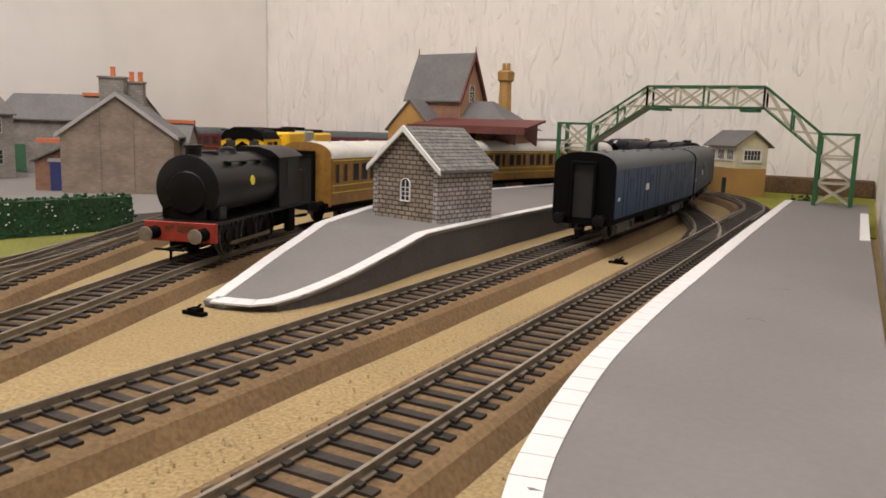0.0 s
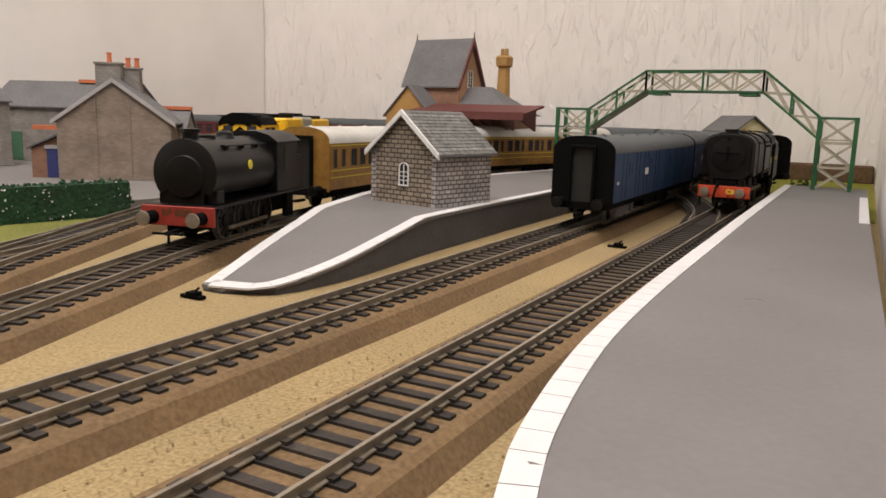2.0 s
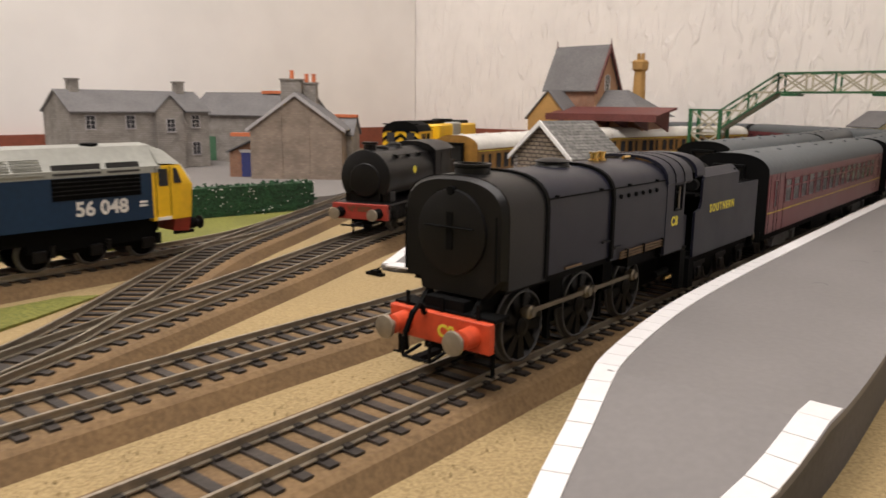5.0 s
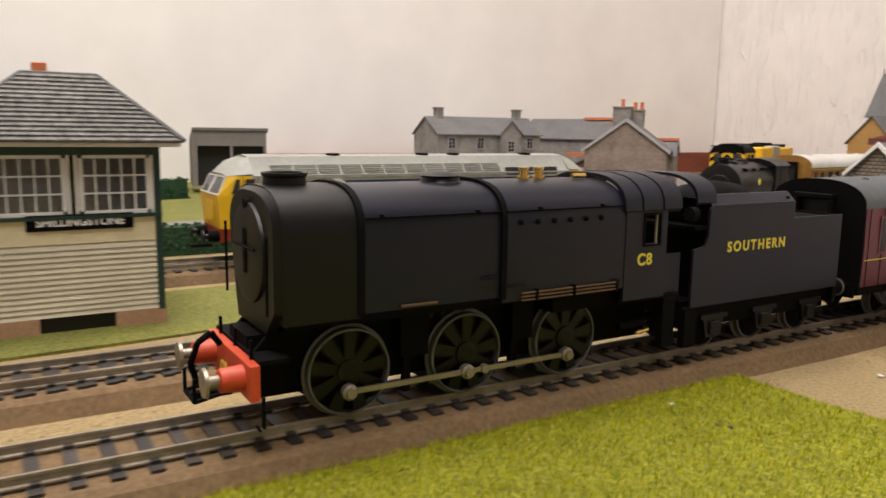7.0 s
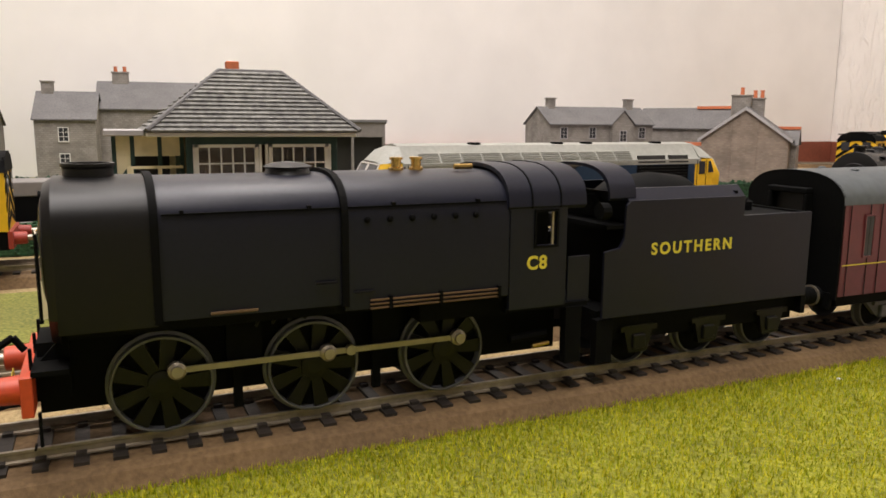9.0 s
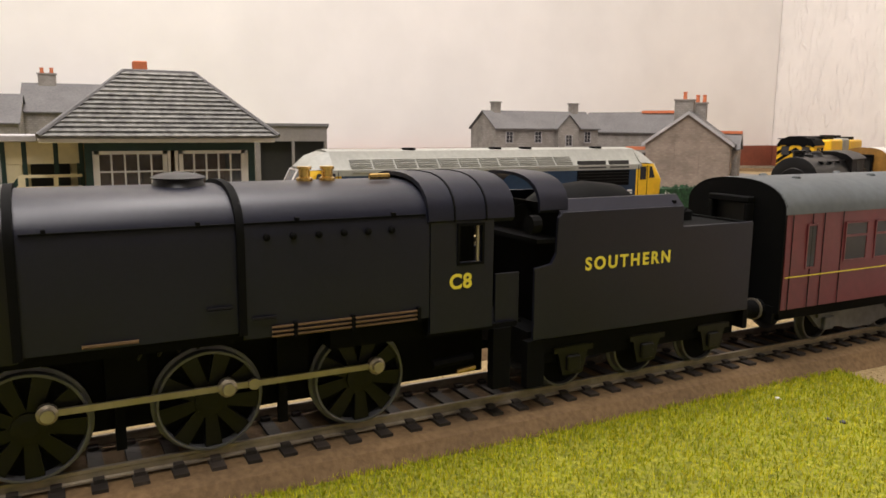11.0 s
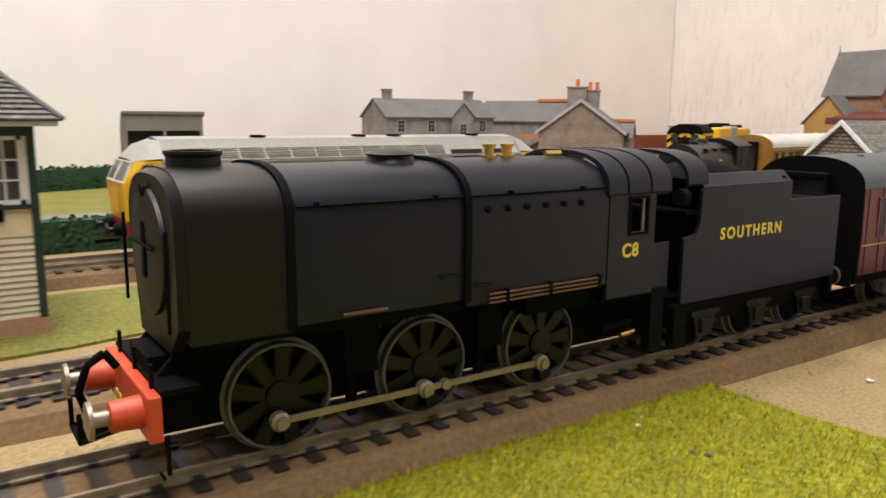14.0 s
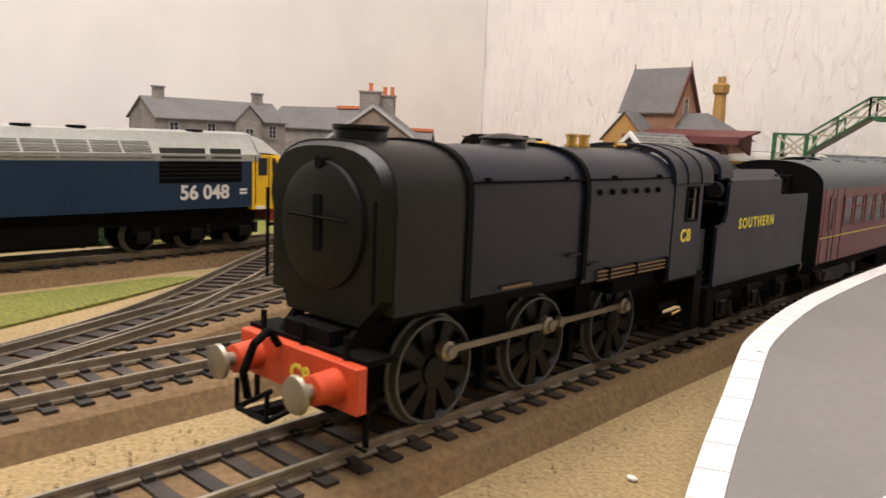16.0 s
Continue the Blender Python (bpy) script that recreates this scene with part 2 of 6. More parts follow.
BRICKB = masonry("brown_brick", (0.30, 0.15, 0.09), (0.24, 0.115, 0.07), (0.26, 0.18, 0.13), 0.003, 0.001, bump=0.25)
OCHRE = mat("ochre_render", (0.42, 0.24, 0.075), 0.8, var=0.1, scale=500, bump=0.1, stain=0.15, coarse=40)
BUFF = mat("buff_brick", (0.46, 0.27, 0.16), 0.85, var=0.12, scale=900, bump=0.2, stain=0.12, coarse=40)
BARGE = mat("grey_bargeboard", (0.42, 0.40, 0.40), 0.7, var=0.06, scale=400, bump=0.03, stain=0.12, coarse=40)
TERRA = mat("terracotta", (0.62, 0.18, 0.075), 0.75, var=0.12, scale=500, bump=0.1, stain=0.15, coarse=60)
CANOPY = mat("canopy_maroon", (0.13, 0.035, 0.03), 0.6, var=0.15, scale=400, bump=0.05, stain=0.2, coarse=40)
WINW = mat("window_white", (0.78, 0.77, 0.74), 0.6, var=0.03, scale=300, bump=0.0)
# Near-black: stands in for shade in openings, and colours a few dark panels.
DARKI = mat("shade_and_dark_panels", (0.012, 0.011, 0.010), 0.6, var=0.2, scale=200, bump=0.0)
TANI = mat("tan_interior", (0.24, 0.15, 0.075), 0.7, var=0.2, scale=120, bump=0.0, stain=0.3, coarse=30)
REDW = mat("red_brick_strip", (0.24, 0.065, 0.035), 0.8, var=0.15, scale=300, bump=0.1, stain=0.2, coarse=20)
BROWNW = mat("brown_bank", (0.13, 0.075, 0.035), 0.9, var=0.3, scale=300, bump=0.4, stain=0.3, coarse=40)
HEDGE = mat("hedge_foam", (0.016, 0.06, 0.022), 0.9, var=0.5, scale=500, bump=0.8, stain=0.3, coarse=90, bump_dist=0.0015)
PALEW = mat("white_flecks", (0.75, 0.72, 0.68), 0.7, var=0.05, scale=300, bump=0.0)
BLUEDR = mat("blue_door", (0.035, 0.045, 0.17), 0.6, var=0.1, scale=300, bump=0.0)
GREEND = mat("green_door", (0.06, 0.16, 0.085), 0.6, var=0.1, scale=300, bump=0.0)
GREYCL = mat("grey_cladding", (0.22, 0.20, 0.185), 0.8, var=0.08, scale=300, bump=0.1, stain=0.15, coarse=30)


def glass_mat(name, tint, rough=0.06, trans=0.6):
    m = bpy.data.materials.new(name); m.use_nodes = True
    b = m.node_tree.nodes["Principled BSDF"]
    b.inputs["Base Color"].default_value = (*tint, 1); b.inputs["Roughness"].default_value = rough
    b.inputs["Transmission Weight"].default_value = trans; b.inputs["IOR"].default_value = 1.3
    return m


GLASS = glass_mat("clear_glazing", (0.85, 0.87, 0.9), 0.03, 0.95)
GLASSD = glass_mat("dark_glazing", (0.05, 0.05, 0.055), 0.12, 0.2)

# ---- mesh helpers (millimetres in, metres out) ----
MM = 0.001


def box(bm, x0, x1, y0, y1, z0, z1):
    v = [bm.verts.new((x, y, z)) for x in (x0, x1) for y in (y0, y1) for z in (z0, z1)]
    for f in ((0, 1, 3, 2), (4, 6, 7, 5), (0, 4, 5, 1), (2, 3, 7, 6), (0, 2, 6, 4), (1, 5, 7, 3)):
        bm.faces.new([v[i] for i in f])
    return bm


def frame_of(axis):
    return {"x": ((0, 1, 0), (0, 0, 1), (1, 0, 0)), "y": ((1, 0, 0), (0, 0, 1), (0, 1, 0)), "z": ((1, 0, 0), (0, 1, 0), (0, 0, 1))}[axis]


def loft(bm, rings, cap=True, closed=True):
    """Skin a list of point rings of equal length."""
    vs = [[bm.verts.new(p) for p in r] for r in rings]
    n = len(vs[0])
    for a, b in zip(vs, vs[1:]):
        for i in range(n if closed else n - 1):
            bm.faces.new((a[i], a[(i + 1) % n], b[(i + 1) % n], b[i]))
    if cap and closed:
        bm.faces.new(list(reversed(vs[0])))
        bm.faces.new(vs[-1])
    return bm


def prism(bm, pts, axis, a0, a1):
    """Extrude a 2D outline along an axis: 'x' takes (y, z), 'y' takes (x, z), 'z' takes (x, y)."""
    put = {"x": lambda p, a: (a, p[0], p[1]), "y": lambda p, a: (p[0], a, p[1]), "z": lambda p, a: (p[0], p[1], a)}[axis]
    return loft(bm, [[put(p, a) for p in pts] for a in (a0, a1)])


def turned(bm, c, axis, prof, seg=20):
    """A turned solid: prof is (distance along axis, radius)."""
    u, v, w = [Vector(k) for k in frame_of(axis)]
    c = Vector(c)
    rings = [[tuple(c + w * d + (u * math.cos(2 * math.pi * i / seg) + v * math.sin(2 * math.pi * i / seg)) * max(r, 0.01)) for i in range(seg)] for d, r in prof]
    return loft(bm, rings)


def rod(bm, a, b, r, seg=8):
    a, b = Vector(a), Vector(b)
    w = (b - a).normalized()
    u = w.orthogonal().normalized(); v = w.cross(u)
    return loft(bm, [[tuple(p + (u * math.cos(2 * math.pi * i / seg) + v * math.sin(2 * math.pi * i / seg)) * r) for i in range(seg)] for p in (a, b)])


def bar(bm, a, b, w, h):
    """A rectangular bar between two points; w across, h upward."""
    a, b = Vector(a), Vector(b)
    d = (b - a).normalized()
    side = d.cross(Vector((0, 0, 1)))
    side = side.normalized() if side.length > 1e-4 else Vector((1, 0, 0))
    up = side.cross(d).normalized()
    return loft(bm, [[tuple(p + side * sx * w / 2 + up * sz * h / 2) for sx, sz in ((-1, -1), (1, -1), (1, 1), (-1, 1))] for p in (a, b)])


def part(name, bm, material, parent=None, label="", smooth=False, bevel=0.0, at=None):
    bmesh.ops.recalc_face_normals(bm, faces=bm.faces)
    if bevel:
        bmesh.ops.bevel(bm, geom=list(bm.edges), offset=bevel, segments=1, affect="EDGES", profile=0.5)
    me = bpy.data.meshes.new(name)
    for v in bm.verts:
        v.co *= MM
    bm.to_mesh(me)
    bm.free()
    me.materials.append(material)
    if smooth:
        me.polygons.foreach_set("use_smooth", [True] * len(me.polygons))
        me.set_sharp_from_angle(angle=radians(35))
    ob = new(name, me)
    if parent:
        ob.parent = parent
    if at is not None:
        ob.matrix_basis = at
    if label:
        ob["label"] = label
    return ob


def thing(name, label, category, group="", kind="", at=None):
    ob = new(name)
    ob.empty_display_size = 0.01
    if at is not None:
        ob.matrix_basis = at
    return tagged(ob, label, category, group, kind)


def solid(name, bm, material, label, category, group="", kind="", smooth=False, bevel=0.0, at=None):
    return tagged(part(name, bm, material, None, "", smooth, bevel, at), label, category, group, kind)


def B():
    return bmesh.new()


def mpose(x, y, z, rz=0, rx=0, ry=0):
    return pose(x * MM, y * MM, z * MM, rx, ry, rz)


def lettering(name, text, size, material, parent, at, label="", spacing=1.0, depth=0.05):
    cu = bpy.data.curves.new(name, "FONT")
    cu.body, cu.size, cu.extrude, cu.align_x, cu.align_y, cu.space_character = text, size * MM, depth * MM, "CENTER", "CENTER", spacing
    cu.offset = size * MM * 0.03
    cu.materials.append(material)
    ob = new(name, cu)
    ob.parent = parent
    ob.matrix_basis = at
    if label:
        ob["label"] = label
    return ob


SIDE = Matrix(((0, 0, 1, 0), (1, 0, 0, 0), (0, 1, 0, 0), (0, 0, 0, 1)))   # writing that faces +x, reading along +y
FRONT = Matrix(((1, 0, 0, 0), (0, 0, -1, 0), (0, 1, 0, 0), (0, 0, 0, 1)))  # writing that faces -y

# ---- the room ----
WY, WX, WR = 1150.0, -886.0, 97.0


def build_room():
    solid("wall_back", box(B(), WX - 40, 1700, WY, WY + 40, -800, 1400), WALLA, "off-white ribbed wallpaper wall behind the layout", "wall", kind="structure")
    solid("wall_side", box(B(), WX - 40, WX, -1700, WY - 2, -800, 1400), WALLB, "smooth off-white painted wall behind the village", "wall", kind="structure")
    solid("wall_return", box(B(), WR, WR + 300, 330, WY - 2, -800, 1398), WALLB, "white painted wall end beside the platform", "wall", kind="structure")
    # Unseen closing walls; their dull tone keeps reflections in the engine dark.
    solid("wall_behind", box(B(), WX, 1700, -1740, -1700, -800, 1400), FARW, "unseen plain wall, dulled to darken reflections in the engine", "wall", kind="structure")
    solid("wall_far_side", box(B(), 1700, 1740, -1700, WY, -800, 1400), FARW, "unseen plain wall, dulled to darken reflections in the engine", "wall", kind="structure")
    solid("ceiling", box(B(), WX - 40, 1740, -1740, WY + 40, 1402, 1440), CEIL, "white ceiling", "ceiling", kind="structure")
    solid("floor", box(B(), WX - 40, 1740, -1740, WY + 40, -840, -802), ROADM, "plain grey floor", "floor", kind="structure")
    bm = B()
    nx, ny = 60, 90
    x0, x1, y0, y1 = WX + 1, 420.0, -900.0, WY - 1
    vs = {}
    for i in range(nx + 1):
        for j in range(ny + 1):
            x, y = x0 + (x1 - x0) * i / nx, y0 + (y1 - y0) * j / ny
            vs[i, j] = bm.verts.new((x, y, G + 0.5 * noise.noise(Vector((x / 60, y / 60, 0))) - 0.3))
    for i in range(nx):
        for j in range(ny):
            bm.faces.new((vs[i, j], vs[i + 1, j], vs[i + 1, j + 1], vs[i, j + 1]))
    solid("ground", bm, SAND, "sand-coloured scatter over the layout board", "ground", kind="structure", smooth=True)
    solid("board_edge", box(B(), x0, x1, y0, y1, -40, G - 1.5), BROWNW, "board under the layout", "board", kind="structure")


def slab(name, pts, z0, z1, material, label, category, kind="structure"):
    return solid(name, prism(B(), pts, "z", z0, z1), material, label, category, kind=kind)


build_room()
slab("lawn", [(18.6, -880), (18.6, 76), (46, 77), (75, 81), (400, 96), (400, -880)], G - 1, G + 1.0, LIME, "bright lime green grass mat beside the line", "grass")
slab("verge", [(-186, -880), (-188, 60), (-190, 140), (-182, 152), (-166, 118), (-146, 70), (-126, 20), (-110, -60), (-104, -150), (-102, -880)], G - 1, G + 0.7, OLIVE, "dull green grass mat between the sidings", "grass")
slab("hedge_verge", [(-352, 120), (-300, 120), (-262, 250), (-300, 330), (-345, 440), (-372, 430)], G - 1, G + 0.9, OLIVE, "dull green grass strip under the hedge", "grass")
slab("road", [(-372, 150), (-345, 300), (-330, 420), (-385, 560), (-430, 760), (-884, 760), (-884, 150)], G - 1, -0.5, ROADM, "pale grey card road in the goods yard", "road")
slab("field", [(-300, -880), (-300, 100), (-420, 148), (-884, 148), (-884, -880)], G - 1, G + 1.2, OLIVE, "dull green grass field behind the sidings", "grass")
slab("lane", [(-350, -880), (-345, 90), (-440, 100), (-450, -880)], G, G + 1.8, ROADM, "pale grey lane through the field", "road")
slab("far_grass", [(30, 700), (95, 700), (95, 1140), (-150, 1140), (-60, 960), (5, 820)], G - 1, G + 1.0, LIME, "bright green grass at the end of the platform", "grass")
bk = B()
prism(bk, [(-260, 1136), (-260, 1148), (95, 1148), (95, 1136)], "z", G, 14)
solid("earth_bank", bk, BROWNW, "dark brown bank along the foot of the wall", "bank", kind="structure", bevel=2.0)
solid("yard_wall", box(B(), -884, -330, 1136, 1148, G, 30), REDW, "low red-brown wall strip along the foot of the wall", "wall", kind="structure")
solid("yard_wall_side", box(B(), -884, -872, 150, 1134, G, 30), REDW, "low red-brown wall strip along the foot of the wall", "wall", kind="structure")


# ---- tracks ----
def smooth_line(pts, step=4.0):
    """An even run of points through the given ones."""
    P = [Vector((*p, 0)) for p in pts]
    P = [2 * P[0] - P[1]] + P + [2 * P[-1] - P[-2]]
    out = []
    for a, b, c, d in zip(P, P[1:], P[2:], P[3:]):
        n = max(2, int((c - b).length / step))
        for i in range(n):
            t = i / n
            out.append(0.5 * ((2 * b) + (c - a) * t + (2 * a - 5 * b + 4 * c - d) * t * t + (3 * b - a - 3 * c + d) * t ** 3))
    out.append(P[-2])
    return out


def walk_line(line, pitch):
    """Points at even distance along a line, with heading."""
    out, need = [], 0.0
    for a, b in zip(line, line[1:]):
        seg = (b - a).length
        while need <= seg:
            p = a + (b - a) * (need / seg)
            out.append((p, (b - a).normalized()))
            need += pitch
        need -= seg
    return out


def sweep(bm, line, prof, z=0.0, closed=True):
    rings = []
    for i, p in enumerate(line):
        d = (line[min(i + 1, len(line) - 1)] - line[max(i - 1, 0)]).normalized()
        side = Vector((d.y, -d.x, 0))
        rings.append([tuple(p + side * u + Vector((0, 0, v + z))) for u, v in prof])
    return loft(bm, rings, True, closed)


def rail_profile(off):
    return [(off - 0.9, -2.5), (off + 0.9, -2.5), (off + 0.9, -2.15), (off + 0.28, -1.9), (off + 0.28, -0.85), (off + 0.45, -0.6), (off + 0.45, 0), (off - 0.45, 0),
            (off - 0.45, -0.6), (off - 0.28, -0.85), (off - 0.28, -1.9), (off - 0.9, -2.15)]


SLEEPER = None


def sleeper_mesh():
    bm = box(B(), -13.2, 13.2, -1.45, 1.45, -4.2, -2.5)
    for s in (-1, 1):
        box(bm, s * 8.25 - 2.0, s * 8.25 + 2.0, -1.0, 1.0, -2.5, -1.7)
    return bm


def track(name, pts, label, bed=True, single=None, z=0.0, material=RAILM):
    """Rails, sleepers and cork bed along a line; single: the stretch of y whose sleepers are parts."""
    global SLEEPER
    line = smooth_line(pts, 6.0)
    t = thing(name, label, "track", "tracks", kind="structure")
    if bed:
        part("track_bed", sweep(B(), line, [(-20.5, G - 0.5), (-17, -4.1), (-14.8, -3.2), (14.8, -3.2), (17, -4.1), (20.5, G - 0.5)], z * 3), CORK, t, "brown painted cork bed")
    for s in (-1, 1):
        part("rail", sweep(B(), line, rail_profile(s * 8.25), z), material, t, "worn nickel silver rail", smooth=False)
    rest = B()
    for p, d in walk_line(line, 7.3):
        ang = math.atan2(-d.x, d.y)
        if single and single[0] < p.y < single[1]:
            if SLEEPER is None:
                ob = part("sleeper", sleeper_mesh(), SLEEP, t)
                SLEEPER = ob.data
            else:
                ob = new("sleeper", SLEEPER); ob.parent = t
            ob.matrix_basis = mpose(p.x, p.y, z, math.degrees(ang) + random.uniform(-0.6, 0.6))
        else:
            c, s = math.cos(ang), math.sin(ang)
            vs = [rest.verts.new((p.x + c * x - s * y, p.y + s * x + c * y, zz + z)) for x in (-13.2, 13.2) for y in (-1.45, 1.45) for zz in (-4.2, -2.5)]
            for f in ((4, 6, 7, 5), (0, 1, 3, 2), (0, 4, 5, 1), (2, 3, 7, 6), (1, 5, 7, 3)):
                rest.faces.new([vs[i] for i in f])
    if len(rest.verts):
        tagged(part("sleepers", rest, SLEEPJ, t), kind="stuff")
    return t


CY, CR, ST = 770.0, 330.0, 150.0     # the curve: where it starts, its radius, the straight after it


def line_at(s):
    """Place and heading on the running line at s mm from the origin."""
    if s < CY:
        return 0.0, s, 0.0
    ph = (s - CY) / CR
    if ph < math.pi / 2:
        return -CR + CR * math.cos(ph), CY + CR * math.sin(ph), math.degrees(ph)
    s2 = s - CY - CR * math.pi / 2
    if s2 < ST:
        return -CR - s2, CY + CR, 90.0
    a = (s2 - ST) / CR
    if a < math.pi / 2:
        return -CR - ST - CR * math.sin(a), CY + CR * math.cos(a), 90 + math.degrees(a)
    return -2 * CR - ST, CY - (s2 - ST - CR * math.pi / 2), 180.0


track("running_line", [line_at(s)[:2] for s in range(-860, 2600, 20)], "running line with worn rails on dark sleepers over brown cork", single=(-190, 700))
track("loop_line", [(-61.75, -860), (-61.75, -400), (-61.75, 0), (-61.75, 300), (-61.75, 600), (-64, 700), (-72, 800), (-95, 900), (-140, 985), (-210, 1035), (-330, 1050)],
      "loop line beside the running line on brown cork", single=(-150, 520), z=-0.02)
track("platform_road", [(-61.75, -150), (-62.5, -90), (-65, -40), (-74, 15), (-87, 55), (-104, 97), (-121, 145), (-141, 200), (-160, 250), (-177, 295), (-192, 345), (-205, 400), (-222, 480), (-233, 570),
                        (-232, 650), (-222, 730), (-206, 820), (-190, 900)], "curved platform line with a turnout on brown cork", z=-0.04)
track("yard_road", [(-74, 15), (-90, 58), (-110, 97), (-138, 135), (-170, 175), (-206, 224), (-237, 280), (-268, 336), (-305, 405), (-345, 480), (-395, 590), (-430, 700)],
      "yard siding curving off through a turnout on brown cork", z=-0.06)
track("diesel_siding", [(-219, -860), (-219, -300), (-219, 60), (-220, 140), (-224, 200), (-234, 262), (-262, 322)], "straight siding on brown cork", z=-0.08)
track("crossover", [(-2, 560), (-10, 620), (-30, 690), (-52, 750), (-66, 800)], "crossover between the running line and the loop", bed=False, z=-0.03)


# ---- platforms ----
def offset_line(line, d):
    out = []
    for i, p in enumerate(line):
        a = (line[min(i + 1, len(line) - 1)] - line[max(i - 1, 0)]).normalized()
        out.append(p + Vector((a.y, -a.x, 0)) * d)
    return out


def edging(parent, line, width, height_at, mm=9.0):
    """White coping slabs, one by one, along a platform edge."""
    line = smooth_line(line, 2.0)
    st = walk_line(line, mm)
    for (p, d), (q, e) in zip(st, st[1:]):
        sa, sb = Vector((d.y, -d.x, 0)), Vector((e.y, -e.x, 0))
        g = (q - p).normalized() * 0.12
        a, b = p + g, q - g
        quad = [a, b, b + sb * width, a + sa * width]
        bm = B()
        loft(bm, [[(v.x, v.y, height_at(v.x, v.y) + dz) for v in quad] for dz in (-0.4, 0.35)])
        part("coping_slab", bm, WHITE, parent)


def near_platform():
    out = [(58.5, 98), (55.5, 108), (51.5, 122), (47, 140), (43, 155), (38.6, 174), (33.8, 205), (30.5, 240), (28.5, 300), (27.5, 400), (26.5, 520), (26, 700), (26, 780)]
    right = [(77, 98), (82, 108), (88, 124), (92, 145), (94, 180), (93, 250), (91, 400), (89, 560), (88, 780)]
    t = thing("platform", "grey platform with a white painted edge and a ramped pointed end", "platform", kind="structure")
    zt = lambda x, y: PT if y > 162 else -4.2 + (PT + 4.2) * max(0.0, (y - 98) / 64)
    at = lambda line, y: next((a[0] + (b[0] - a[0]) * (y - a[1]) / (b[1] - a[1]) for a, b in zip(line, line[1:]) if a[1] <= y <= b[1]), line[-1][0])
    lo, lr = [(v.x, v.y) for v in smooth_line(out, 4)], [(v.x, v.y) for v in smooth_line(right, 4)]
    ys = [98 + 4 * k for k in range(30)] + [218 + 20 * k for k in range(28)] + [780]
    top, wall = [], []
    for y in ys:
        a, b, z = at(lo, y), at(lr, y), zt(0, y)
        top.append([(a, y, z - 1.8), (b, y, z - 1.8), (b, y, z), (a, y, z)])
        wall.append([(a + 1.5, y + 1.5, G - 0.5), (b - 1.5, y + 1.5, G - 0.5), (b - 1.5, y + 1.5, z - 1.75), (a + 1.5, y + 1.5, z - 1.75)])
    part("wall", loft(B(), wall), PSIDE, t, "dark grey platform side")
    part("surface", loft(B(), top), PLATM, t, "flat mid grey surface")
    edging(t, out, 5.8, lambda x, y: zt(x, y) + 0.06, 8.5)
    edging(t, right[:5], -6.4, zt, 8.5)
    edging(t, [(89.2, 520), (88.6, 600), (88, 690)], -5.0, zt, 8.5)
    rng = random.Random(4)
    for x, y, r in ((60, 292, 2.6), (62, 345, 3.6), (63, 378, 1.6), (60, 480, 3.0), (56, 455, 2.0)):
        bm = B()
        n = 14
        loft(bm, [[(x + (r + k) * math.cos(a), y + (r + k) * 1.6 * math.sin(a), PT + 0.05) for a in [math.pi * 0.15 + math.pi * 0.75 * i / n for i in range(n + 1)]] for k in (0, 0.35)], False, False)
        part("scuff", bm, PSIDE, t, "dark curved scuff mark")
    return t


def island_platform():
    near = [(-129, 268), (-106, 275), (-98.5, 307), (-99.5, 350), (-103, 404), (-104, 470), (-104, 574), (-104.5, 700), (-106, 860)]
    far = [(-133, 270), (-140, 292), (-150, 322), (-164, 369), (-180, 420), (-195, 470), (-205, 530), (-209, 600), (-205, 670), (-192, 760), (-178, 860)]
    t = thing("island_platform", "grey island platform with white slab edging and a ramped point", "platform", kind="structure")
    zt = lambda x, y: PT if y > 384 else G + 2.2 + (PT - G - 2.2) * max(0.0, (y - 268) / 116)
    ln, lf = smooth_line(near, 12), smooth_line(far, 12)
    n = 60
    ys = [269 + (860 - 269) * (i / n) for i in range(n + 1)]

    def at_y(L, y):
        for a, b in zip(L, L[1:]):
            if a.y <= y <= b.y:
                return a.x + (b.x - a.x) * (y - a.y) / max(1e-6, b.y - a.y)
        return L[0].x if y < L[0].y else L[-1].x
    rings_s, rings_w = [], []
    for y in ys:
        a, b, z = at_y(lf, y), at_y(ln, y), zt(0, y)
        rings_s.append([(a, y, z - 1.5), (b, y, z - 1.5), (b, y, z), (a, y, z)])
        rings_w.append([(a + 0.6, y, G - 0.5), (b - 0.6, y, G - 0.5), (b - 0.6, y, z - 1.5), (a + 0.6, y, z - 1.5)])
    part("surface", loft(B(), rings_s), PLATM, t, "flat mid grey surface")
    part("wall", loft(B(), rings_w), PSIDE, t, "dark grey platform side")
    edging(t, near, -6.0, lambda x, y: zt(x, y) + 0.05, 9.0)
    edging(t, far, 6.0, lambda x, y: zt(x, y) + 0.05, 9.0)
    return t


near_platform()
island_platform()


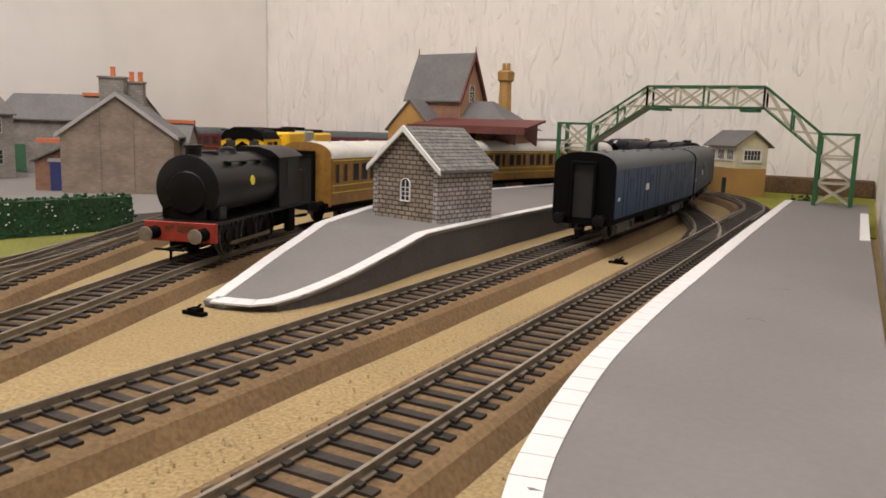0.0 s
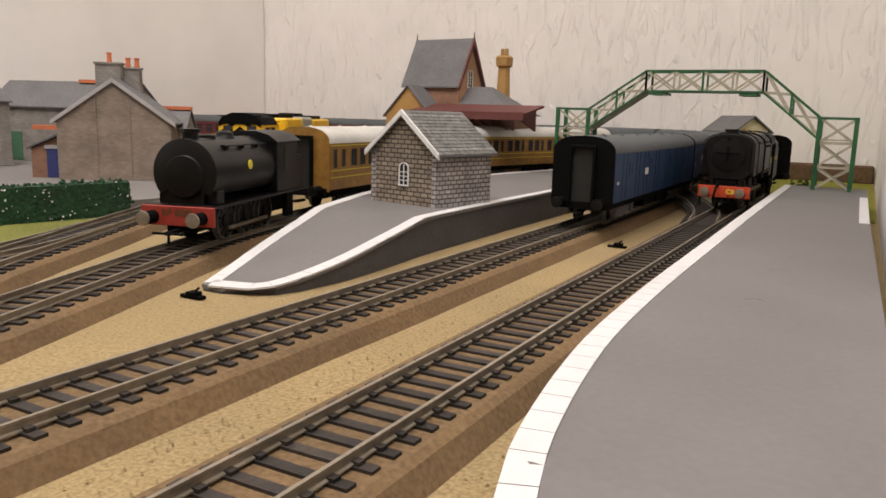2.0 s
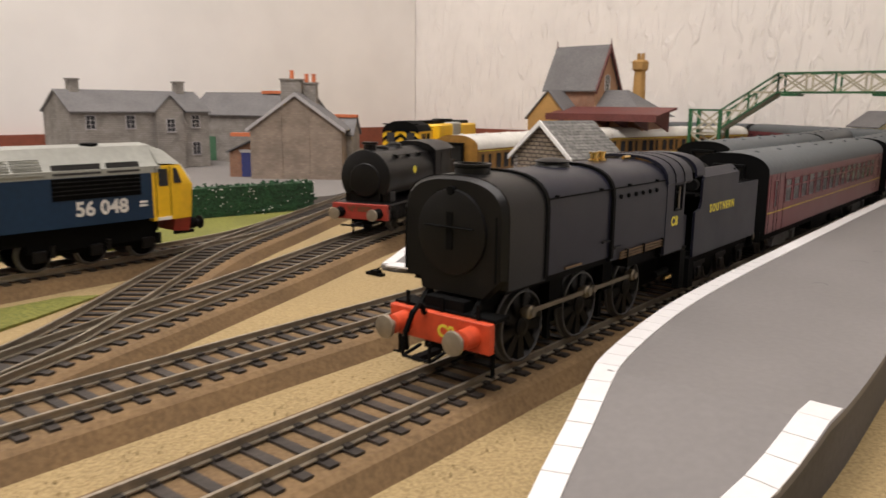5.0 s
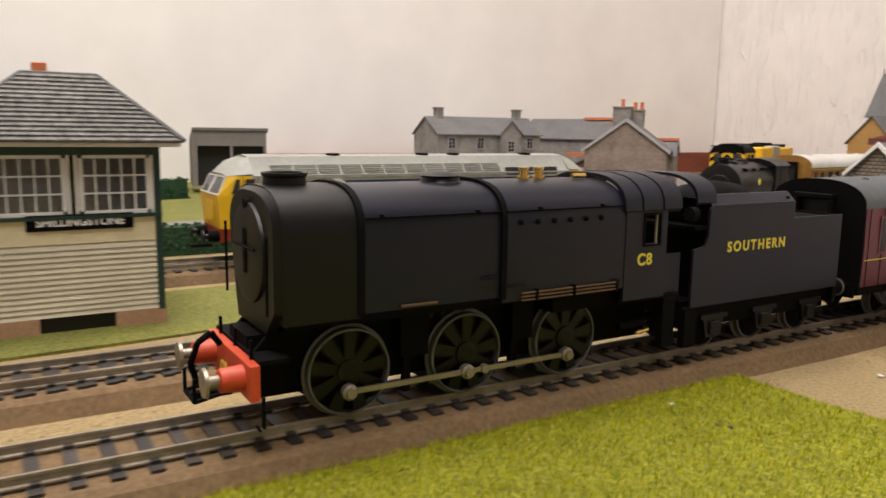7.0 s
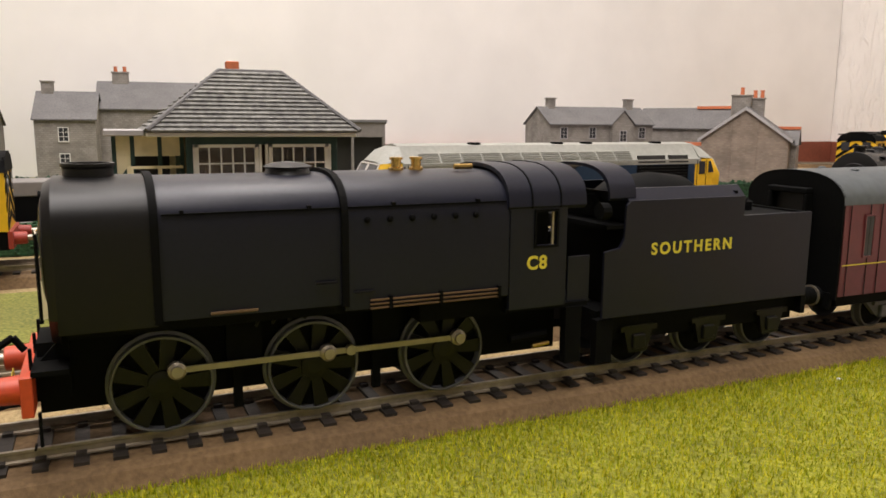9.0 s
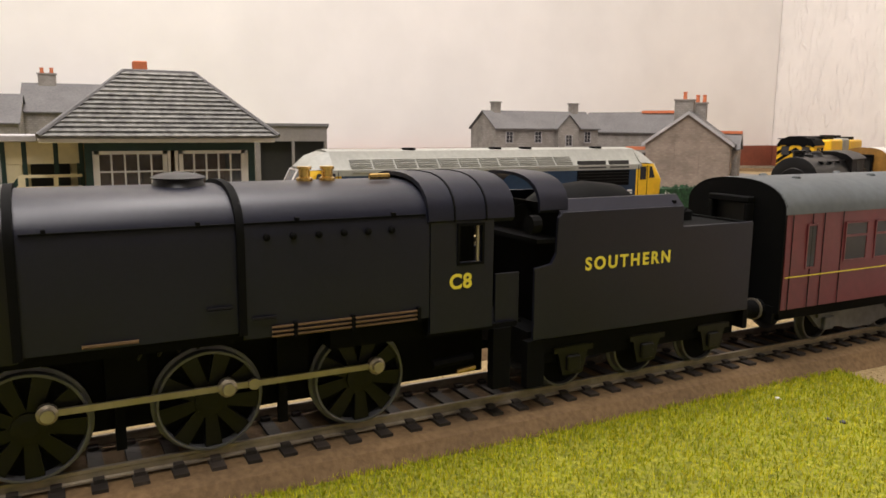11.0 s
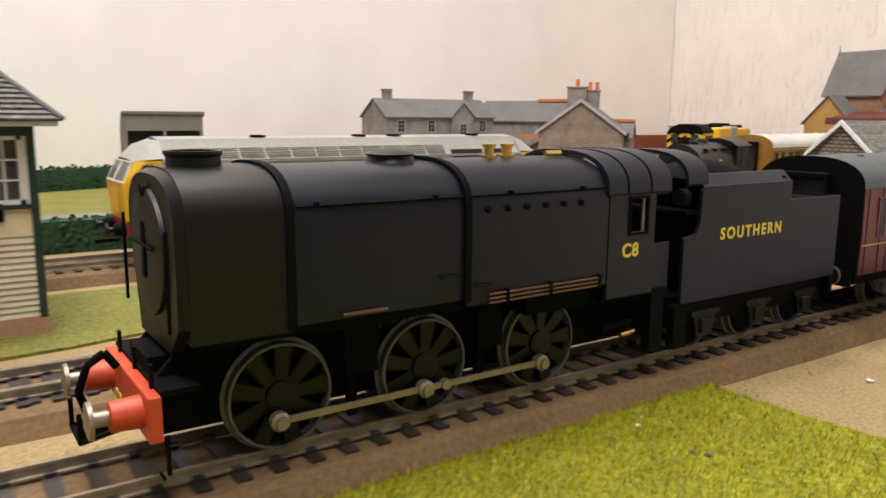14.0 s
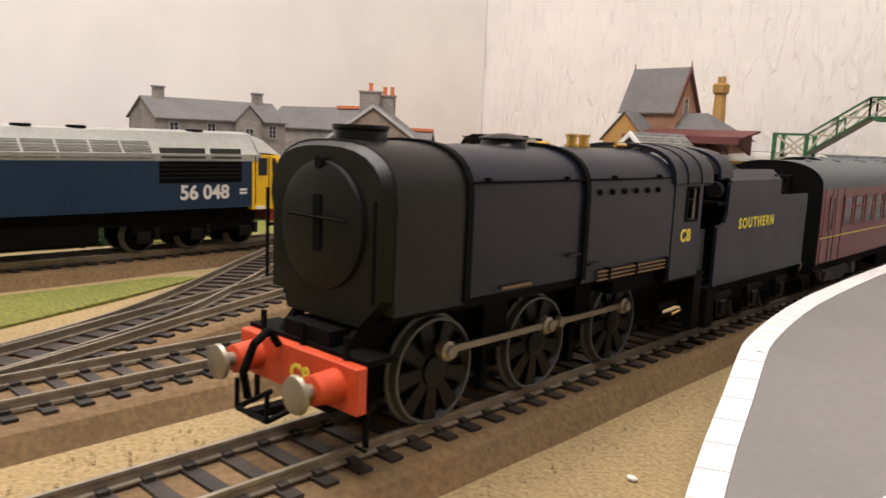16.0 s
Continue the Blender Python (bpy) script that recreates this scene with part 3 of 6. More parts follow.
# ---- buildings ----
def arch_window(parent, x, z, w, h, y, side=-1, bars=(2, 3), arch=True, frame_mat=WINW, pane=GLASSD, ax="y", name="window"):
    """A window proud of a wall; the wall runs along x at y (ax 'y') or along y at x (ax 'x')."""
    win = part(name, B(), frame_mat, parent)
    put = (lambda u, d, v: (u, y + side * d, v)) if ax == "y" else (lambda u, d, v: (y + side * d, u, v))

    def blk(bm, u0, u1, v0, v1, d0, d1):
        loft(bm, [[put(u0, d, v0), put(u1, d, v0), put(u1, d, v1), put(u0, d, v1)] for d in (d0, d1)])
    g = B(); blk(g, x - w / 2, x + w / 2, z, z + h, 0.15, 0.3)
    part("pane", g, pane, win)
    f = B()
    t = max(0.45, w * 0.09)
    blk(f, x - w / 2 - t, x - w / 2, z, z + h, 0.1, 0.9); blk(f, x + w / 2, x + w / 2 + t, z, z + h, 0.1, 0.9)
    blk(f, x - w / 2 - t, x + w / 2 + t, z - t * 1.4, z, 0.1, 1.2)
    if arch:
        n = 8
        ring = lambda r, d: [put(x + r * math.cos(math.pi * i / n), d, z + h + r * 0.8 * math.sin(math.pi * i / n)) for i in range(n + 1)]
        for d0, d1 in ((0.1, 0.9),):
            o0, o1, i0, i1 = ring(w / 2 + t, d0), ring(w / 2 + t, d1), ring(w / 2, d0), ring(w / 2, d1)
            for k in range(n):
                loft(f, [[o0[k], o0[k + 1], i0[k + 1], i0[k]], [o1[k], o1[k + 1], i1[k + 1], i1[k]]])
        gg = B()
        loft(gg, [[put(x + w / 2 * math.cos(math.pi * i / n), d, z + h + w / 2 * 0.8 * math.sin(math.pi * i / n)) for i in range(n + 1)] for d in (0.15, 0.3)])
        part("pane", gg, pane, win)
    else:
        blk(f, x - w / 2 - t, x + w / 2 + t, z + h, z + h + t, 0.1, 0.9)
    part("window_frame", f, frame_mat, win)
    nb, nr = bars
    for i in range(1, nb):
        b = B(); u = x - w / 2 + w * i / nb; blk(b, u - 0.22, u + 0.22, z, z + h + (w * 0.3 if arch else 0), 0.3, 0.7); part("glazing_bar", b, frame_mat, win)
    for i in range(1, nr):
        b = B(); v = z + h * i / nr; blk(b, x - w / 2, x + w / 2, v - 0.22, v + 0.22, 0.3, 0.65); part("glazing_bar", b, frame_mat, win)
    return win


def gable_walls(w, d, h, rise, z0=0.0):
    """Walls with gables at both y ends; x is across, origin at the front left corner."""
    bm = B()
    prism(bm, [(0, z0), (w, z0), (w, h), (w / 2, h + rise), (0, h)], "y", 0, d)
    return bm


def slope_roof(parent, w, d, h, rise, over=2.0, thick=1.2, mat_=SLATEF, courses=0, ends=1.5):
    """Two roof slopes over a gabled block; with courses, each slope carries overlapping slate rows."""
    k = rise / (w / 2)
    for s in (-1, 1):
        xe, xr = (-over, w / 2) if s < 0 else (w + over, w / 2)
        ze = h - over * k
        zr = h + rise
        bm = B()
        prism(bm, [(xe, ze), (xr, zr), (xr, zr + thick * 1.2), (xe, ze + thick)], "y", -ends, d + ends)
        r = part("roof_slope", bm, mat_, parent, "grey slate roof slope")
        for i in range(courses):
            u0, u1 = i / courses, (i + 1.25) / courses
            u1 = min(u1, 1.0)
            c = B()
            x0_, z0_ = xe + (xr - xe) * u0, ze + (zr - ze) * u0 + thick
            x1_, z1_ = xe + (xr - xe) * u1, ze + (zr - ze) * u1 + thick
            prism(c, [(x0_, z0_), (x1_, z1_), (x1_, z1_ + 0.12), (x0_, z0_ + 0.55)], "y", -ends - 0.1, d + ends + 0.1)
            part("slate_course", c, SLATE, r)
    return None


def barges(parent, w, h, rise, y, over=2.0, m=BARGE, t=3.2):
    k = rise / (w / 2)
    for s in (-1, 1):
        xe = -over if s < 0 else w + over
        bm = B()
        prism(bm, [(xe, h - over * k - t * 0.5), (w / 2, h + rise - t * 0.6), (w / 2, h + rise + 1.6), (xe, h - over * k + 1.5)], "y", y - 0.6, y + 0.6)
        part("bargeboard", bm, m, parent, "pale grey bargeboard")


def hut():
    t = thing("platform_hut", "small stone platform hut with a grey slate roof and arched window", "hut", at=mpose(-167, 434, PT, -12))
    W, D, H, R = 50.0, 47.0, 30.5, 20.5
    part("wall", gable_walls(W, D, H, R), HUTST, t, "brown rubble stone walls")
    part("side_wall", box(B(), W - 0.2, W + 0.5, 0.4, D * 0.52, 0, H - 0.5), HUTSL, t, "pale grey stone side wall")
    part("side_wall", box(B(), W - 0.2, W + 1.0, D * 0.52, D - 0.3, 0, H - 0.5), HUTSL, t, "pale grey stone side wall")
    for x in (0.0, W - 3.0):
        part("quoin", box(B(), x - 0.3, x + 3.0, -0.3, 0.6, 0, H - 1), HUTSL, t, "pale corner stones")
    slope_roof(t, W, D, H, R, 3.5, 1.0, SLATEF, 13, 2.5)
    barges(t, W, H, R, -2.4, 3.5, WINW, 3.0)
    arch_window(t, W / 2 + 1, 11, 6.2, 9.5, -0.1, -1, (2, 4))
    return t


def chimney(parent, x, y, z0, z1, w, d, m, pots=1, pot_h=8, potm=TERRA):
    st = part("chimney_shaft", box(B(), x - w / 2, x + w / 2, y - d / 2, y + d / 2, z0, z1), m, parent, "square chimney", bevel=0.3)
    part("chimney_cap", box(B(), x - w / 2 - 0.9, x + w / 2 + 0.9, y - d / 2 - 0.9, y + d / 2 + 0.9, z1, z1 + 1.6), m, parent)
    for i in range(pots):
        px = x + (i - (pots - 1) / 2) * w * 0.55
        part("chimney_pot", turned(B(), (px, y, z1 + 1.6), "z", [(0, 2.2), (pot_h * 0.8, 1.8), (pot_h * 0.85, 2.3), (pot_h, 2.2)], 10), potm, parent, "red clay pot", smooth=True)


def goods_house():
    t = thing("stone_house", "brown stone gabled house with white-edged roof and red chimney pots", "house", at=mpose(-487, 457, -0.5, 38))
    W, D, H, R = 88.0, 46.0, 49.0, 32.0
    part("wall", gable_walls(W, D, H, R), GARST, t, "brown stone gabled walls")
    for x in (30, 56):
        part("pilaster", box(B(), x - 0.8, x + 0.8, -0.8, 0.3, 0, H + R * 0.62), GARST, t)
    slope_roof(t, W, D, H, R, 4.0, 1.4, SLATEF, 0, 2.0)
    barges(t, W, H, R, -1.8, 4.0, BARGE, 3.6)
    chimney(t, 36, 26, 58, 94, 20, 13, GREYST, 1, 8, TERRA)
    chimney(t, 52, 36, 58, 91, 13, 11, GREYST, 2, 8, TERRA)
    # lean-to with a blue door
    lt = B(); prism(lt, [(-26, 0), (0, 0), (0, 36), (-26, 24)], "y", 18, 62)
    part("lean_to", lt, BRICKB, t, "brown brick lean-to")
    rf = B(); prism(rf, [(-29, 23.5), (0, 37), (0, 38.6), (-29, 25)], "y", 15, 65)
    part("lean_to_roof", rf, SLATEF, t, "grey slate lean-to roof")
    part("ridge_tiles", box(B(), -25, -1, 20, 30, 39.5, 43), TERRA, t, "orange ridge tiles")
    d = part("door", box(B(), -14, -3, 17.2, 18.0, 0.3, 24), BLUEDR, t, "dark blue plank door")
    part("lintel", box(B(), -15.5, -1.5, 16.8, 18.0, 24, 27), BARGE, d)
    # wing behind, with orange ridge
    wg = B(); prism(wg, [(0, 0), (54, 0), (54, 42), (27, 58), (0, 42)], "x", 52, 94)
    for v in wg.verts:
        v.co.y += 30
    part("wing", wg, GREYST, t, "grey stone rear wing")
    for s in (-1, 1):
        r = B()
        prism(r, [(57 + s * 30, 40.5), (57, 58.5), (57, 60), (57 + s * 30, 42)], "x", 50, 96)
        part("roof_slope", r, SLATEF, t, "grey slate roof slope")
    part("ridge_tiles", box(B(), 72, 96, 52, 62, 58.5, 61.5), TERRA, t, "orange ridge tiles")
    return t


def grey_house(name, label, at, L, D, H, R, chimneys, dormer=None, wallm=GREYST, pots=0):
    """Ridge along local x; the front faces -y."""
    t = thing(name, label, "house", at=at)
    bm = B(); prism(bm, [(0, 0), (D, 0), (D, H), (D / 2, H + R), (0, H)], "x", 0, L)
    part("wall", bm, wallm, t, "grey stone walls")
    k = R / (D / 2)
    for s in (-1, 1):
        r = B(); ye = D / 2 + s * (D / 2 + 3)
        prism(r, [(ye, H - 3 * k), (D / 2, H + R), (D / 2, H + R + 1.6), (ye, H - 3 * k + 1.4)], "x", -2, L + 2)
        part("roof_slope", r, SLATEF, t, "grey slate roof slope")
    for x, w in chimneys:
        chimney(t, x, D / 2, H + R * 0.5, H + R + 11, w, 9, GREYST, pots, 6)
    if dormer:
        x0, w, h = dormer
        g = B(); prism(g, [(x0, 0), (x0 + w, 0), (x0 + w, H), (x0 + w / 2, h), (x0, H)], "y", -7, D * 0.45)
        part("gable_bay", g, wallm, t, "gabled stone bay")
        for s in (-1, 1):
            r = B(); xe = x0 + w / 2 + s * (w / 2 + 2.5)
            prism(r, [(xe, H - 2), (x0 + w / 2, h + 0.2), (x0 + w / 2, h + 1.6), (xe, H - 0.6)], "y", -8.5, D * 0.45)
            part("bay_roof", r, SLATEF, t)
    return t


def village():
    h = grey_house("grey_house", "grey stone house with twin end chimneys and a gabled bay", mpose(-650, 363, 0, 88), 155, 64, 62, 20, [(18, 10), (137, 10)], (88, 32, 78))
    for x in (20, 62, 138):
        for z in (14, 44):
            arch_window(h, x, z, 9, 13, 0, -1, (2, 3), False, BARGE, GLASSD)
    arch_window(h, 104, 40, 9, 13, -7, -1, (2, 3), False, BARGE, GLASSD)
    b = grey_house("long_house", "long grey stone house with a slate roof and green door", mpose(-744, 558, 0, 14), 165, 64, 58, 25, [], None)
    part("door", box(B(), 22, 40, -0.8, 0.1, 0.3, 30), GREEND, b, "green door")
    part("ridge_tiles", box(B(), 92, 150, 27, 37, 83, 86.5), TERRA, b, "orange ridge tiles")
    arch_window(b, 128, 36, 9, 12, 0, -1, (2, 2), False, GREYST, DARKI)
    c = grey_house("stone_cottage", "grey stone cottage with tall red-potted chimney and sash windows", mpose(-752, -212, 0, 84), 60, 80, 64, 28, [(10, 12)], None)
    for z in (12, 40):
        arch_window(c, 28, z, 9, 14, 0, -1, (2, 3), False, WINW, GLASSD)
    d = grey_house("tall_stone_house", "tall grey stone house with a red-potted chimney", mpose(-790, -150, 0, 84), 118, 84, 76, 30, [(24, 18)], None, pots=2)
    e = grey_house("end_cottage", "grey stone cottage with an orange ridge", mpose(-700, -318, 0, 84), 70, 70, 58, 25, [], None)
    part("ridge_tiles", box(B(), 0, 70, 30, 40, 81.5, 85.5), TERRA, e, "orange ridge tiles")


def shed():
    t = thing("open_shed", "grey open-fronted goods shed with a sloping roof", "shed", at=mpose(-700, 82, 0, 80))
    bm = B()
    prism(bm, [(0, 0), (78, 0), (78, 48), (0, 48)], "y", 14, 60)
    part("wall", bm, GREYCL, t, "grey clad wall")
    part("fascia", box(B(), 0, 78, 0, 14, 45, 64), GREYCL, t, "grey fascia over the opening")
    # Near-black sheet paints the shade inside the open front.
    part("recess", box(B(), 3, 76, 12.5, 13.6, 0, 45), DARKI, t, "dark sheet standing in for shade in the open front")
    for x in (0, 38, 75):
        part("post", box(B(), x, x + 3, 0, 4, 0, 45), GREYCL, t)
    rf = B(); prism(rf, [(-2, 62), (-2, 65), (64, 51), (64, 48)], "x", -2, 80)
    part("roof", rf, SLATEF, t, "low grey roof")
    e = B(); prism(e, [(0, 0), (60, 0), (60, 47), (0, 63)], "x", -2.4, -0.2)
    part("end_wall", e, GREYCL, t, "grey clad end wall")


def station():
    t = thing("station_building", "brown brick station building with steep slate roof and red gable trim", "station", at=mpose(-349, 764, G, -6))
    # tower block: ridge along local x, gable at the +x end
    L, D, z0, H, R = 66.0, 44.0, 0.0, 102.0, 43.0
    bm = B(); prism(bm, [(0, z0), (D, z0), (D, H), (D / 2, H + R), (0, H)], "x", 0, L)
    part("wall", bm, BRICKB, t, "brown brick tower block")
    gf = B(); prism(gf, [(0.5, 60), (D - 0.5, 60), (D - 0.5, H), (D / 2, H + R - 2), (0.5, H)], "x", L, L + 0.6)
    part("gable_front", gf, BUFF, t, "pinkish buff gable front")
    k = R / (D / 2)
    for s in (-1, 1):
        r = B(); ye = D / 2 + s * (D / 2 + 3)
        prism(r, [(ye, H - 3 * k), (D / 2, H + R), (D / 2, H + R + 1.6), (ye, H - 3 * k + 1.6)], "x", -3, L + 4)
        part("roof_slope", r, SLATEF, t, "grey slate roof slope")
        tb = B(); prism(tb, [(ye, H - 3 * k - 3), (D / 2, H + R - 4.5), (D / 2, H + R + 2.2), (ye, H - 3 * k + 2.2)], "x", L + 3, L + 5)
        part("bargeboard", tb, CANOPY, t, "dark red bargeboard")
    for x in (-2, L + 4):
        part("finial", turned(B(), (x, D / 2, H + R), "z", [(0, 0.9), (6, 0.5), (8, 0.2)], 8), CANOPY, t)
    arch_window(t, D / 2, H - 4, 8, 13, L + 0.6, 1, (2, 4), True, WINW, GLASSD, "x")
    # ochre gabled wing in front
    g = B(); prism(g, [(-4, 0), (52, 0), (52, 68), (24, 96), (-4, 68)], "y", -26, 2)
    part("front_wing", g, OCHRE, t, "ochre rendered front wing")
    for s in (-1, 1):
        r = B(); xe = 24 + s * 31
        prism(r, [(xe, 65.5), (24, 96.4), (24, 98), (xe, 67)], "y", -28, 2)
        part("wing_roof", r, SLATEF, t)
    # low block with hipped slate roof and canopy
    part("low_block", box(B(), 60, 128, -4, 50, 0, 70), BRICKB, t, "brown brick low block")
    hp = B()
    loft(hp, [[(56, -8, 70), (134, -8, 70), (134, 54, 70), (56, 54, 70)], [(66, 20, 98), (92, 20, 98), (92, 26, 98), (66, 26, 98)]])
    part("hipped_roof", hp, SLATEF, t, "pale slate hipped roof")
    cp = B(); prism(cp, [(-44, 70), (-6, 78), (-6, 80), (-44, 72)], "x", 36, 168)
    part("canopy", cp, CANOPY, t, "dark red platform canopy")
    part("canopy_fascia", box(B(), 36, 168, -46, -44, 66, 73), CANOPY, t)
    for i in range(6):
        br = B(); x = 44 + i * 23
        prism(br, [(-40, 68), (-8, 76), (-8, 56)], "x", x, x + 2)
        part("bracket", br, CANOPY, t, "dark red canopy bracket")
    ch = part("chimney", turned(B(), (96, 40, 78), "z", [(0, 7.5), (40, 6.0), (42, 8.5), (50, 9.0), (52, 7.0)], 8), OCHRE, t, "ochre chimney with twin pots")
    for dx in (-2.5, 2.5):
        part("chimney_pot", turned(B(), (96 + dx, 40, 130), "z", [(0, 2.2), (7, 1.9)], 8), OCHRE, ch)


def signal_box():
    t = thing("signal_box", "cream boarded signal box with hipped slate roof and name board", "signal box", at=mpose(-131, -122, G, 0))
    # local: front is +x = 0, y runs 0..67 along the front, x goes back to -44
    L, Dp, F, E = 58.0, 42.0, 42.0, 67.0     # floor and eave heights
    part("plinth", box(B(), -Dp, 0.4, 0, 16, 0, 6.5), BUFF, t, "buff stone plinth")
    part("plinth", box(B(), -Dp, 0.4, 41, L + 1, 0, 6.5), BUFF, t, "buff stone plinth")
    # Solid dark block in place of the shade between the plinths.
    part("recess", box(B(), -Dp + 1, -2, 16, 41, 0, 6.5), DARKI, t, "dark block standing in for shade under the box")
    part("base_wall", box(B(), -Dp, -1.2, 1, L - 1, 6.5, F), CREAM, t, "cream boarded lower wall")
    n = 13
    for i in range(n):
        z = 6.5 + (32.5 - 6.5) * i / n
        for nm, x0, x1, y0, y1 in (("plank", -1.3, 0, 1.5, L - 1.5),):
            bm = B(); zz = 26.0 / n
            prism(bm, [(-1.4, z), (0.3, z), (-0.35, z + zz * 0.98), (-1.4, z + zz * 0.98)], "y", y0, y1)
            part("plank", bm, CREAMP, t)
    part("name_panel", box(B(), -1.4, 0.1, 1.5, L - 1.5, 32.6, F - 0.4), CREAM, t, "plain cream panel")
    nb = part("name_board", box(B(), 0.1, 0.9, 13.5, 48.5, 37.6, 43.2), BLACKM, t, "black name board with white letters", bevel=0.15)
    lettering("name_lettering", "SHILLINGSTONE", 3.9, WINW, nb, Matrix.Translation((0.00095, 0.031, 0.0404)) @ SIDE, "white capitals", 1.0, 0.04)
    for y in (0, L - 1.8):
        part("corner_post", box(B(), -2.4, 0.6, y, y + 2.4, 6, E), DGREEN, t, "dark green corner post", bevel=0.15)
    part("corner_post", box(B(), -Dp, -Dp + 2.4, L - 1.8, L + 0.6, 6, E), DGREEN, t, "dark green corner post")
    part("window_sill", box(B(), -1, 1.2, 0, L + 0.6, F - 0.6, F + 0.7), DGREEN, t, "dark green sill")
    part("back_wall", box(B(), -Dp, -Dp + 1.5, 0, L, F, E), TANI, t, "brown interior back wall")
    part("interior_floor", box(B(), -Dp + 1.6, -1.5, 1, L - 1, F - 0.4, F + 0.2), TANI, t)
    part("end_wall", box(B(), -Dp, -2, L - 1.5, L - 0.3, F, E), DGREEN, t, "dark green end wall")
    for y0, y1 in ((3.0, 27.0), (31.0, 55.0)):
        w = part("window", B(), WINW, t, "white sash window with small panes")
        fr = B()
        for a in (y0, y1 - 1.5):
            box(fr, -0.9, 0.5, a, a + 1.5, F + 0.8, E - 3)
        box(fr, -0.9, 0.5, y0, y1, F + 0.8, F + 2.2); box(fr, -0.9, 0.5, y0, y1, E - 4.2, E - 3)
        part("window_frame", fr, WINW, w)
        part("pane", box(B(), -0.5, -0.3, y0 + 1.5, y1 - 1.5, F + 2.2, E - 4.2), GLASS, w).visible_shadow = False
        for i in range(1, 5):
            y = y0 + 1 + (y1 - y0 - 2) * i / 5
            part("glazing_bar", box(B(), -0.6, 0.25, y - 0.28, y + 0.28, F + 2, E - 4), WINW, w)
        for i in (1, 2):
            z = F + 2 + (E - F - 6) * i / 3
            part("glazing_bar", box(B(), -0.6, 0.2, y0 + 1, y1 - 1, z - 0.28, z + 0.28), WINW, w)
    for y in (2.1, 27.3, 29.8, 55.2):
        part("jamb", box(B(), -1.2, 0.3, y - 0.1, y + 0.9, F + 0.7, E - 2), WINW, t)
    for y in (8, 20, 34, 47):
        part("lever_frame", box(B(), -14, -12, y, y + 5, F, F + 14), TANI, t, "brown lever frame inside")
    part("lintel", box(B(), -1.2, 0.7, 0, L + 0.6, E - 3, E), DGREEN, t, "dark green lintel")
    part("soffit", box(B(), -Dp - 6, 6.5, -14, L + 7, E, E + 1.6), WINW, t, "off-white eaves board", bevel=0.2)
    # hipped roof with slate courses
    z0, z1 = E + 1.6, E + 25.5
    e = (-Dp - 7, 7.5, -14, L + 8)
    r = (-Dp / 2 - 1, -Dp / 2 + 1, 16, 41)
    rf = B()
    loft(rf, [[(e[0], e[2], z0), (e[1], e[2], z0), (e[1], e[3], z0), (e[0], e[3], z0)], [(r[0], r[2], z1), (r[1], r[2], z1), (r[1], r[3], z1), (r[0], r[3], z1)]])
    roof = part("roof", rf, SLATEF, t, "hipped grey slate roof")
    N = 15
    lerp = lambda a, b, u: a + (b - a) * u
    for i in range(N):
        u0, u1 = i / N, min(1.0, (i + 1.15) / N)
        za, zb = lerp(z0, z1, u0), lerp(z0, z1, u1)
        E0 = [lerp(e[q], r[q], u0) for q in range(4)]; E1 = [lerp(e[q], r[q], u1) for q in range(4)]
        bm = B()
        loft(bm, [[(E0[1] + 0.5, E0[2], za + 0.2), (E0[1] + 0.5, E0[3], za + 0.2), (E1[1] + 0.1, E1[3], zb + 0.1), (E1[1] + 0.1, E1[2], zb + 0.1)],
                  [(E0[1] + 0.7, E0[2], za + 0.85), (E0[1] + 0.7, E0[3], za + 0.85), (E1[1] + 0.1, E1[3], zb + 0.2), (E1[1] + 0.1, E1[2], zb + 0.2)]])
        part("slate_course", bm, SLATE, roof)
        for q in (2, 3):
            sg = -1 if q == 2 else 1
            bm = B()
            loft(bm, [[(E0[0], E0[q] + sg * 0.4, za + 0.2), (E0[1], E0[q] + sg * 0.4, za + 0.2), (E1[1], E1[q] + sg * 0.1, zb + 0.1), (E1[0], E1[q] + sg * 0.1, zb + 0.1)],
                      [(E0[0], E0[q] + sg * 0.6, za + 0.85), (E0[1], E0[q] + sg * 0.6, za + 0.85), (E1[1], E1[q] + sg * 0.1, zb + 0.2), (E1[0], E1[q] + sg * 0.1, zb + 0.2)]])
            part("slate_course", bm, SLATE, roof)
    for q, y in ((2, e[2]), (3, e[3])):
        part("hip_tiles", rod(B(), (e[1] + 0.6, y, z0 + 0.8), (r[1], r[q], z1 + 0.3), 0.9, 6), SLATEF, roof)
    part("ridge_tiles", rod(B(), (-Dp / 2, r[2], z1 + 0.2), (-Dp / 2, r[3], z1 + 0.2), 1.0, 6), SLATEF, roof)
    part("chimney_pot", box(B(), -Dp / 2 - 9, -Dp / 2 - 4, 20, 25, z1 - 6, z1 + 4.5), TERRA, t, "short orange brick chimney", bevel=0.3)
    # porch, landing and stair at the low-y end
    part("porch_wall", box(B(), -27, -25.8, -25, 0, F, E), CREAM, t, "cream porch back wall")
    # No opening is cut; a dark sheet paints the doorway's shade.
    part("porch_door", box(B(), -25.7, -25.2, -17, -4, F, E - 7), DARKI, t, "dark sheet standing in for a shaded doorway")
    part("porch_side", box(B(), -25.7, -8.2, -1.6, -0.6, F, E), DGREEN, t, "dark green porch end")
    part("porch_front", box(B(), -8, -7, -25, 0, E - 7.5, E), CREAM, t, "cream porch panel")
    part("porch_screen", box(B(), -8, -7, -25, -19.5, F, E - 7.6), CREAM, t, "cream porch screen")
